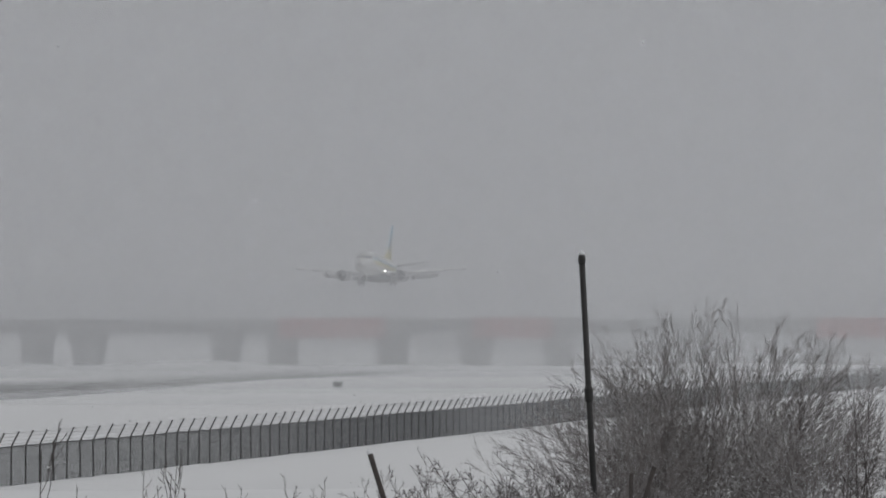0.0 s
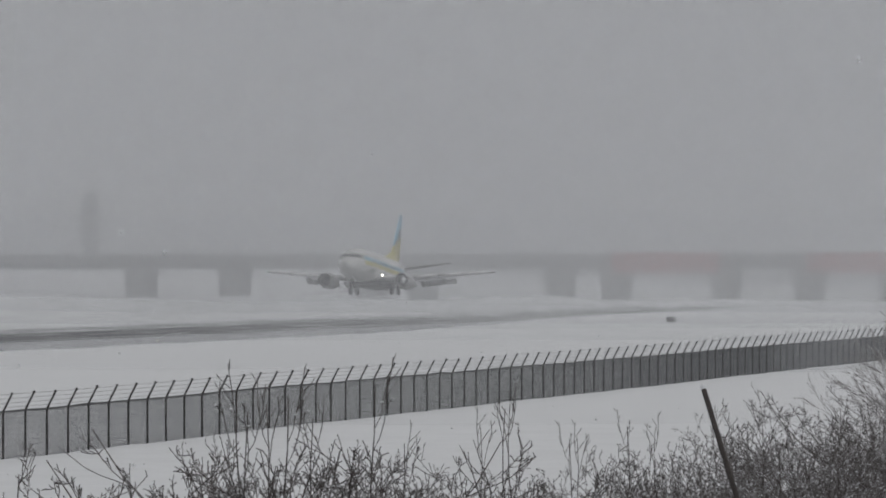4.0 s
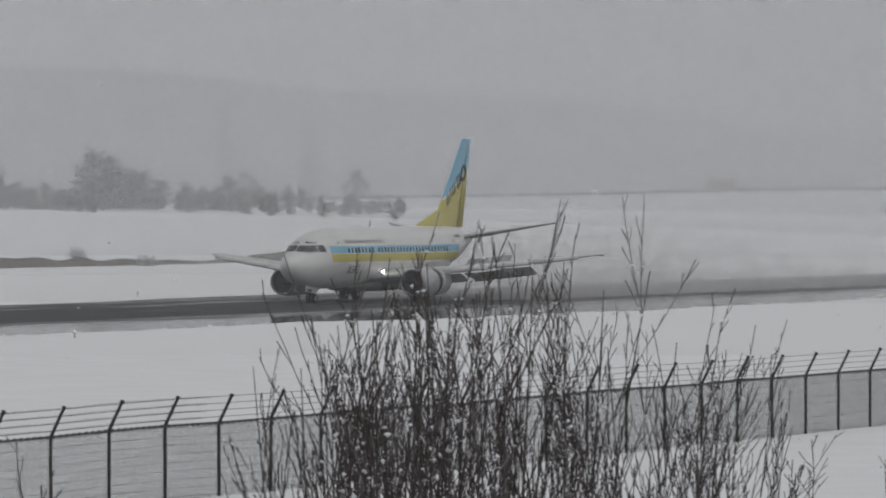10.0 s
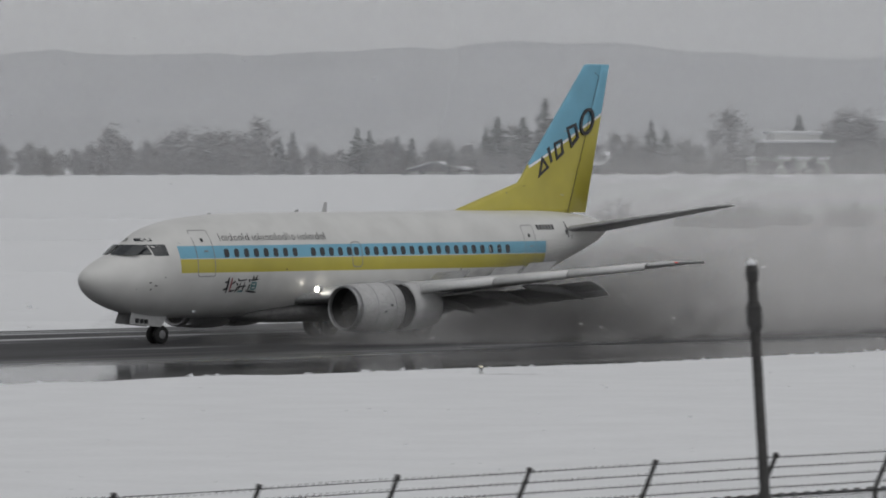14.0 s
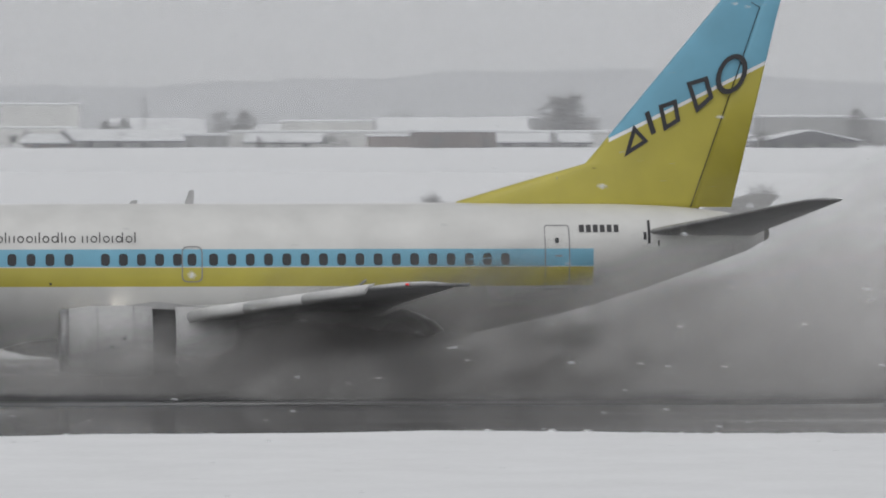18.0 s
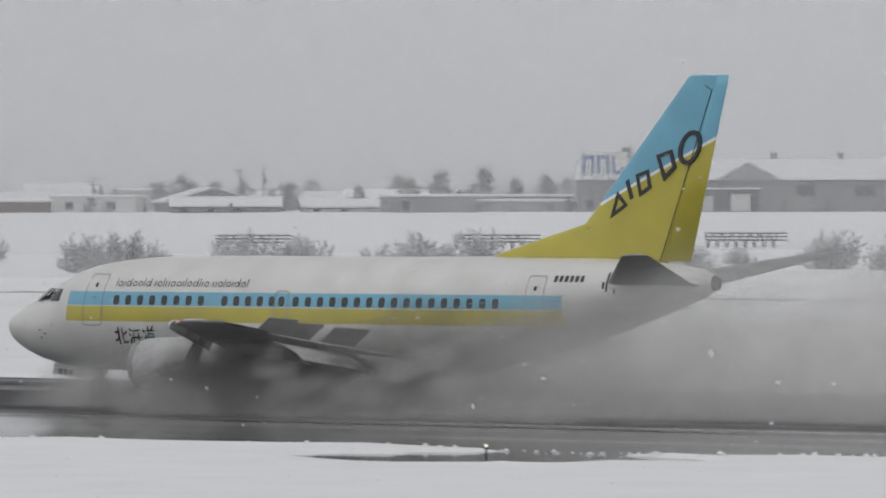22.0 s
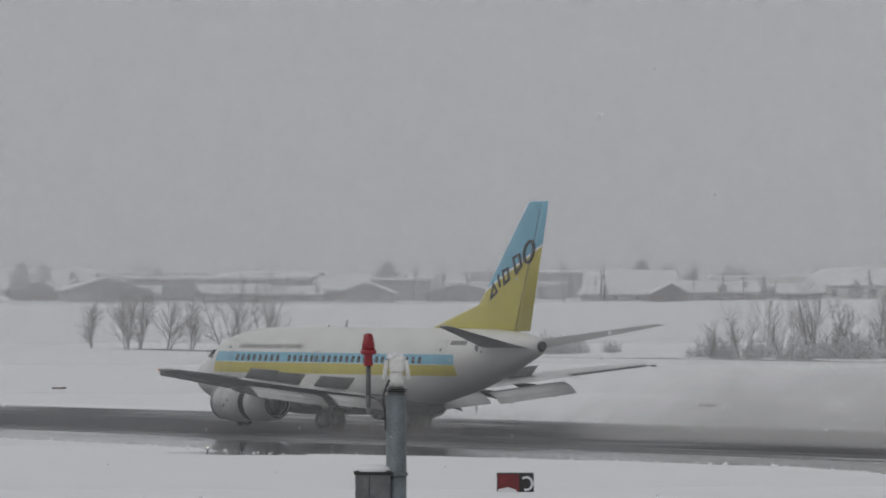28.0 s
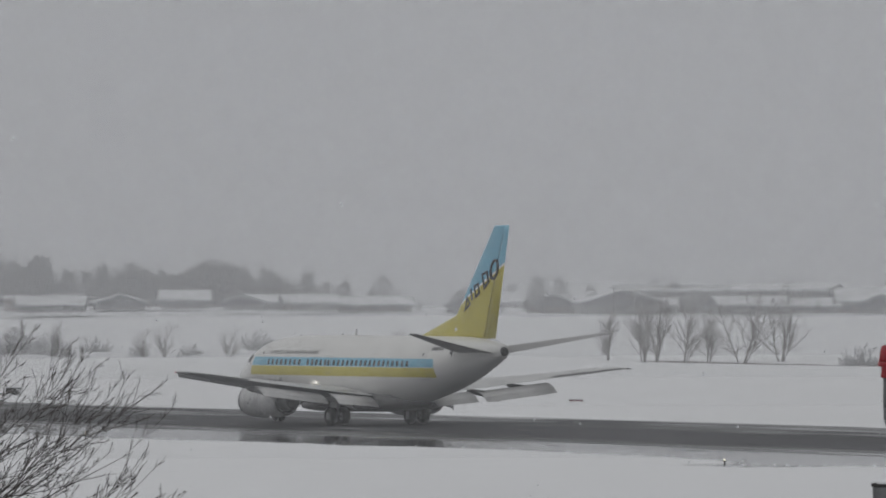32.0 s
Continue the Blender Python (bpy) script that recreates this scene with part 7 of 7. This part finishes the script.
for seed, az, el, shoots in ((1, -42.88, -1.22, ((0, 0, 0), (-0.235, 0.045, 0.52), (-0.12, 0.24, 0.6))), (2, -45.66, -2.1, ((0, 0, 0), (0.07, 0.06, 0.3))), (3, -40.1, -2.05, ((0, 0, 0),)), (4, -40.93, -2.25, ((0, 0, 0), (0.04, 0.02, 0.2))), (5, -39.2, -2.22, ((0, 0, 0), (0.06, 0.03, 0.2)))):
    r = 22.0 + seed * 0.2
    x, y = polar(az, r)
    g = terrain(x, y)
    s = leafy_sapling(seed, EYE[2] + r * math.tan(radians(el)) - g, shoots)
    s.matrix_basis = pose(x, y, g, 0, 0, -az)


# ---- trees and shrubs along the ditch beyond the runway ----
MID_TREES = [bare_shrub(s, "leafless grey tree by the ditch", 7.0, 4, 0.09, 0.7, "roadside_tree", "tree", TREE_TWIG, 0.2, crest=99.7, even=0.7, bend=0.12, lift=0.03, levels=3, fork=(2, 2, 1), angle=(0.4, 0.9), ratio=(0.36, 0.58), snow=0.002, dab=0.04, bare=0.15, thin=0.0065) for s in (81, 82, 83, 84)]
MID_SHRUBS = [bare_shrub(s, "low frosted shrub on the snowy field, paled for haze", 2.6, 22, 0.035, 1.25, "field_shrub", "shrub", HAZED_TWIG, 0.5, crest=99.7, even=0.8, bend=0.10, lift=0.0, levels=2, fork=(2, 2), angle=(0.4, 0.9), ratio=(0.3, 0.5), snow=0.05, dab=0.05, thin=0.017) for s in (91, 92)]
for a, r, k in ((-57.88, 668, 0.65), (-57.53, 660, 0.9), (-57.42, 664, 1.0), (-57.15, 660, 0.85), (-56.93, 668, 0.72), (-56.6, 660, 1.05), (-56.22, 662, 0.92), (-51.6, 588, 0.8), (-51.2, 584, 0.95), (-50.9, 590, 1.15), (-50.6, 586, 0.9), (-50.25, 590, 1.0), (-49.95, 585, 0.8), (-51.9, 590, 0.6), (-59.9, 690, 0.4), (-62.35, 690, 0.42), (-62.15, 692, 0.5), (-61.55, 690, 0.45), (-63.2, 700, 0.5), (-41.6, 475, 0.55), (-41.3, 478, 0.5)):
    plant(MID_TREES[int(abs(a) * 20) % 4], a, r, k * (1.3 if a < -55 else 1.05))
rng = random.Random(12)
for a0, a1, r0, r1, n, k in ((-61.5, -59.0, 690, 720, 8, 1.0), (-63.9, -62.8, 700, 730, 9, 1.3), (-62.5, -61.9, 690, 700, 3, 0.9), (-55.5, -52.5, 620, 650, 9, 1.0), (-52.0, -48.5, 590, 610, 12, 1.0), (-48.2, -44.5, 520, 545, 14, 1.0), (-44.5, -38.0, 650, 700, 14, 1.4),
                             (-38, -27, 560, 625, 40, 1.5), (-27, -15, 540, 600, 22, 1.4), (-15, -2, 520, 560, 14, 1.2), (-2, 14, 520, 560, 9, 1.1), (14, 20, 540, 600, 4, 1.2), (28.0, 32.5, 630, 660, 26, 1.3), (32.8, 35, 640, 660, 7, 1.2), (46, 52, 630, 660, 14, 1.3), (52, 58, 630, 680, 7, 0.8), (59, 68, 600, 680, 5, 0.8)):
    for _ in range(n):
        plant(MID_SHRUBS[rng.randrange(2)], rng.uniform(a0, a1), rng.uniform(r0, r1), k * rng.uniform(0.5, 1.15), rng.uniform(0, 360), 0.45)
for _ in range(7):
    plant(MID_SHRUBS[rng.randrange(2)], rng.uniform(-52.2, -50.3), rng.uniform(580, 600), rng.uniform(0.9, 1.5), rng.uniform(0, 360), 0.45)
clear_templates(*MID_TREES, *MID_SHRUBS)


# ---- timber racks on the field ----
def timber_rack(az, r, w):
    x, y = polar(az, r)
    p = thing("timber_rack", "low dark rack of poles with snow on top", "rack", pose(x, y, terrain(x, y), 0, 0, -az * 0.8), "timber racks")
    n = int(w / 1.1)
    for k in range(n):
        u = -w / 2 + k * 1.1
        for lean in (0.45, -0.45):
            part("prop", tube(bmesh.new(), (u, -0.5, 0), (u + lean, 0.4, 1.7), 0.1, 0.09, 5), DARK_STEEL, p)
    for z, v in ((0.9, 0.0), (1.3, 0.2), (1.7, 0.4)):
        part("rail", tube(bmesh.new(), (-w / 2 - 0.3, v, z), (w / 2 + 0.3, v, z), 0.09, 0.09, 5), DARK_STEEL, p)
    part("snow_ridge", boxed(-w / 2, w / 2, 0.25, 0.6, 1.75, 1.95, bevel=0.05), ROOF_SNOW, p, "snow along the rack")


for a, r, w in ((-33.55, 700, 9.6), (-31.15, 700, 9.0), (-28.1, 690, 7.0), (-25.3, 680, 8.0), (-35.9, 705, 8.2), (-9.2, 540, 8.0), (-14.1, 540, 3.0), (57.5, 650, 3.4), (57.1, 650, 3.2), (9.9, 540, 4.0)):
    timber_rack(a, r, w)


# ---- slush thrown up behind the wheels, in drifting sheets that travel with the aircraft; the wing's shade is in their colours ----
def spray_sheet(parent, name, y, x0, x1, height, mat, seed, lead=6.0, lean=0.0, swirl=0.5, grow_over=12.0, wisp=False):
    nx, nz = 72, 18
    verts, fade = [], []
    for i in range(nx + 1):
        u = i / nx
        x = x0 + (x1 - x0) * u
        top = height * (0.36 + 0.64 * smoothstep(0, min(grow_over, 0.45 * abs(x1 - x0)), abs(x - x0)))
        for j in range(nz + 1):
            v = j / nz
            z = top * 1.15 * v
            w = noise.noise(Vector((x * 0.11, z * 0.25, seed)))
            verts.append((x, y + (y * 0.02 * abs(x - x0)) * lean + 0.25 * w, z + 0.02))
            n = noise.fractal(Vector((x * 0.16, z * 0.35, seed * 3.1)), 1.0, 2.0, 4)
            curl = noise.fractal(Vector((x * 0.42 + 0.5 * z, z * 0.75, 20 + seed * 0.05)), 1.0, 2.0, 4)
            n = 0.6 * n + curl
            edge = 1 - smoothstep(0.28 + 0.25 * n, 0.98 + 0.1 * n, v)
            ends = smoothstep(0, lead / abs(x1 - x0), u) * (1 - smoothstep(0.62, 1.0, u))
            if wisp:
                edge *= smoothstep(-0.12, 0.5, curl) * 1.3
            fade.append(max(0.0, min(1.1, edge * ends * (1.0 + swirl * n))) if v < 0.999 else 0.0)
    w = nz + 1
    faces = [(i * w + j, (i + 1) * w + j, (i + 1) * w + j + 1, i * w + j + 1) for i in range(nx) for j in range(nz)]
    me = bpy.data.meshes.new(name)
    me.from_pydata(verts, [], faces)
    at = me.attributes.new("fade", "FLOAT", "POINT")
    at.data.foreach_set("value", fade)
    me.polygons.foreach_set("use_smooth", [True] * len(me.polygons))
    me.materials.append(mat)
    o = new(name, me)
    o.parent = parent
    return o


# one spray in several tones; the two darkest have the wing's shade coloured in
SHADED_SPRAY = airborne_snow("slush_spray", 0.135, (0.34, 0.334, 0.33), 0.55, 0.62, "fade")
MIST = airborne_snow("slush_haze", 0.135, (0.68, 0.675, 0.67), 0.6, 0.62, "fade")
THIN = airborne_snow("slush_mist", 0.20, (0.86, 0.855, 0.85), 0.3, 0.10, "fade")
SHADE_WISP = airborne_snow("slush_wisp", 0.15, (0.14, 0.138, 0.136), 0.9, 0.4, "fade")
FRONT = thing("front_mist", "pale slush mist under the wings with dark sheets for the shade there", "spray", kind="stuff")
SPRAY = thing("slush_spray", "slush spray thrown up behind the wheels, darkened for the wing's shade", "spray", kind="stuff")
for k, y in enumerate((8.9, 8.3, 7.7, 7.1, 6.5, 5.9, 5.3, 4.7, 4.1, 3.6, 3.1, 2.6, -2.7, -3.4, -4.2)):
    spray_sheet(SPRAY, "spray_sheet", y, 4.6 - 0.2 * k, -16 - 0.3 * k, 3.4 + 0.25 * (k % 3), SHADED_SPRAY, k * 2.3 + 1.5, 4.0)
for k, (y, x0, x1, h) in enumerate(((7.1, 10.5, -14, 2.6), (6.3, 10.0, -12, 2.7), (7.9, 9.8, -16, 2.2), (8.8, 9.0, -20, 1.8), (9.7, 7.0, -22, 1.6), (10.6, 8.0, -20, 2.0), (11.4, 6.0, -24, 1.8), (2.2, 13.0, -6, 2.2), (3.2, 12.0, -6, 2.1), (-3.0, 11.0, -8, 2.2), (-6.6, 10.5, -16, 2.6), (12.5, 3.0, -34, 1.5), (15.0, 1.0, -36, 1.3), (17.5, -1.0, -40, 1.1),
                                    (6.8, 11.0, -6, 2.2), (7.4, 10.6, -5, 2.5), (8.2, 10.2, -6, 2.0), (9.0, 9.6, -6, 1.9), (5.8, 11.2, -6, 2.6), (4.9, 11.6, -6, 2.2))):
    spray_sheet(FRONT, "mist_sheet", y, x0, x1, h, MIST, k * 1.7 + 11.5, 2.5, 0.0, 0.9, 3.0)
# extra dark sheets that paint the shade below the wing
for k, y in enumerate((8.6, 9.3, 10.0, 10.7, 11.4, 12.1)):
    spray_sheet(FRONT, "dark_sheet", y, 3.2 - 0.35 * k, -8.5 - 0.4 * k, 3.5 + 0.12 * k, SHADED_SPRAY, k * 2.1 + 51.5, 1.6, 0.0, 0.9, 2.0)
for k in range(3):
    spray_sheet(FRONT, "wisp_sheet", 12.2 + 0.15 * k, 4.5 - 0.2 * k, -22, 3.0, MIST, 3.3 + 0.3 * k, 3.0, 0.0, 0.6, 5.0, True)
    # near-black wisps, shade put into their colour
    spray_sheet(FRONT, "wisp_sheet", 10.4 + 0.15 * k, 5.0 - 0.2 * k, -14, 2.8, SHADE_WISP, 43.3 + 0.3 * k, 2.0, 0.0, 0.6, 3.0, True)
PLUME = thing("snow_plume", "pale plume of snow hanging behind the aircraft", "plume", kind="stuff")
for k, y in enumerate((9.2, 8.4, 7.7, 7.0, 6.2, 5.5, 4.7, 4.0, -3.9, -5.2, -6.6, -8.2, -10.2, -13.0)):
    near = y > 0
    spray_sheet(PLUME, "plume_sheet", y, (1.5 if near else -3.0) - 0.3 * k, -96 - k, 6.4 - 0.16 * y if near else 7.8, THIN, k * 1.9 + 7.5, 9.0, 0.05 if near else 0.4, 0.25)


def snowflakes():
    rng = np.random.default_rng(5)
    n = 15000
    r = 14 + 120 * rng.random(n) ** 0.8
    a = np.radians(rng.uniform(-72, 90, n))
    c = np.stack([r * np.sin(a), r * np.cos(a), rng.uniform(1.5, 46, n)], 1)
    s = rng.uniform(0.005, 0.012, n) * (1 + r / 90) * np.where(rng.random(n) < 0.08, 2.0, 1.0)
    unit = np.array([(1, 0, 0), (-1, 0, 0), (0, 1, 0), (0, -1, 0), (0, 0, 1), (0, 0, -1)], float)
    verts = (c[:, None, :] + unit[None] * s[:, None, None] * rng.uniform(0.6, 1.2, (n, 6, 1))).reshape(-1, 3)
    tri = np.array([(0, 2, 4), (2, 1, 4), (1, 3, 4), (3, 0, 4), (2, 0, 5), (1, 2, 5), (3, 1, 5), (0, 3, 5)])
    faces = (tri[None] + 6 * np.arange(n)[:, None, None]).reshape(-1, 3)
    me = bpy.data.meshes.new("snowflakes")
    me.from_pydata(verts.tolist(), [], faces.tolist())
    me.materials.append(airborne_snow("snowflake", 0.5))
    return tagged(new("snowflakes", me), "large wet snowflakes falling past the camera", "snowfall", kind="stuff")


FLAKES = snowflakes()
ROLLOUT = (
    (0, 954.62, 14.09, 3.94), (0.5, 925.23, 12.46, 3.84), (1, 895.66, 10.91, 3.74), (1.5, 865.91, 9.37, 3.76),
    (2, 836.02, 7.87, 3.89), (2.5, 806.02, 6.45, 4.14), (3, 775.98, 5.22, 4.41), (3.5, 745.96, 4.16, 4.68),
    (4, 716.01, 3.24, 4.92), (4.5, 686.17, 2.42, 5.11), (5, 656.47, 1.70, 5.24), (5.5, 626.93, 1.00, 5.37),
    (6, 597.53, 0.34, 5.47), (6.5, 568.25, 0.06, 5.32), (7, 539.08, 0.00, 4.80), (7.5, 510.04, 0.01, 4.01),
    (8, 481.18, 0.00, 3.04), (8.5, 452.61, 0.00, 1.92), (9, 424.44, 0.00, 0.83), (9.5, 396.76, 0.00, 0.00),
    (10, 369.53, 0.00, 0.00), (10.5, 342.84, 0.00, 0.00), (11, 316.66, 0.00, 0.00), (11.5, 290.96, 0.00, 0.00),
    (12, 265.87, 0.00, 0.00), (12.5, 241.50, 0.00, 0.00), (13, 217.74, 0.00, 0.00), (13.5, 194.39, 0.00, 0.00),
    (14, 171.56, 0.00, 0.00), (14.5, 149.28, 0.00, 0.00), (15, 127.57, 0.00, 0.00), (15.5, 106.42, 0.00, 0.00),
    (16, 85.85, 0.00, 0.00), (16.5, 65.91, 0.00, 0.00), (17, 46.61, 0.00, 0.00), (17.5, 27.93, 0.00, 0.00),
    (18, 9.83, 0.00, 0.00), (18.5, -7.80, 0.00, 0.00), (19, -24.98, 0.00, 0.00), (19.5, -41.70, 0.00, 0.00),
    (20, -58.03, 0.00, 0.00), (20.5, -73.86, 0.00, 0.00), (21, -89.15, 0.00, 0.00), (21.5, -103.75, 0.00, 0.00),
    (22, -117.57, 0.00, 0.00), (22.5, -130.52, 0.00, 0.00), (23, -142.80, 0.00, 0.00), (23.5, -155.00, 0.00, 0.00),
    (24, -166.92, 0.00, 0.00), (24.5, -178.31, 0.00, 0.00), (25, -189.18, 0.00, 0.00), (25.5, -199.50, 0.00, 0.00),
    (26, -209.25, 0.00, 0.00), (26.5, -218.42, 0.00, 0.00), (27, -227.06, 0.00, 0.00), (27.5, -235.27, 0.00, 0.00),
    (28, -243.04, 0.00, 0.00), (28.5, -250.36, 0.00, 0.00), (29, -257.20, 0.00, 0.00), (29.5, -263.65, 0.00, 0.00),
    (30, -269.83, 0.00, 0.00), (30.5, -275.92, 0.00, 0.00), (31, -282.02, 0.00, 0.00), (31.5, -288.17, 0.00, 0.00),
    (32, -294.33, 0.00, 0.00),
)
TRACK_Y = 169.2


def motions():
    path = [(t, pose(x, TRACK_Y, z, 0, -p, 180)) for t, x, z, p in ROLLOUT]
    walk(AIRLINER, path)
    for sp, (x, y, z) in SPOILERS:
        rows = [(t, pose(x, y, z, 5 if y > 0 else -5, a, 0)) for t, a in ((0, -6), (6.0, -6), (7.2, 38), (29, 38), (31, -6), (32, -6))]
        walk(sp, rows)
    for sl, (x, y, z) in SLEEVES:
        walk(sl, [(t, pose(x + d, y, z)) for t, d in ((0, 0), (7.8, 0), (9.2, -0.6), (27.6, -0.6), (29.4, 0), (32, 0))])
    # the spray rises once the wheels throw slush, and settles again as the aircraft slows
    def sunk(t, keys):
        return float(np.interp(t, [k[0] for k in keys], [k[1] for k in keys]))

    rise = ((0, -12), (6.5, -12), (8.5, -6), (10.5, -1.5), (12.5, 0), (25, 0), (27, -0.9), (28, -2.2), (29, -3.4), (31, -5), (32, -6))
    walk(SPRAY, [(t, pose(x, TRACK_Y, sunk(t, rise), 0, 0, 180)) for t, x, z, p in ROLLOUT])
    rise = ((0, -6), (9, -4), (11, -2.2), (13, -1.1), (16, -0.8), (18, -0.25), (20, 0), (21, -0.25), (22.5, -0.5), (24.2, -0.7), (25.3, -1.9), (26.5, -3.0), (28.5, -4.2), (32, -6))
    walk(FRONT, [(t, pose(x, TRACK_Y, sunk(t, rise), 0, 0, 180)) for t, x, z, p in ROLLOUT])
    rise = ((0, -16), (6.5, -16), (8.5, -6), (10.5, -2), (12.5, 0), (26, 0), (27, -0.6), (28, -1.6), (29, -3.4), (30, -6), (31, -9), (32, -11))
    walk(PLUME, [(t, pose(x + 0.4 * max(0, t - 8) + 6.0 * max(0, t - 26.5), TRACK_Y + 1.5 * max(0, t - 24), sunk(t, rise), 0, 0, 180)) for t, x, z, p in ROLLOUT])
    walk(FLAKES, [(0, pose(12, 0, 0)), (16, pose(0, -1, -16)), (32, pose(-12, -2, -32))])


motions()
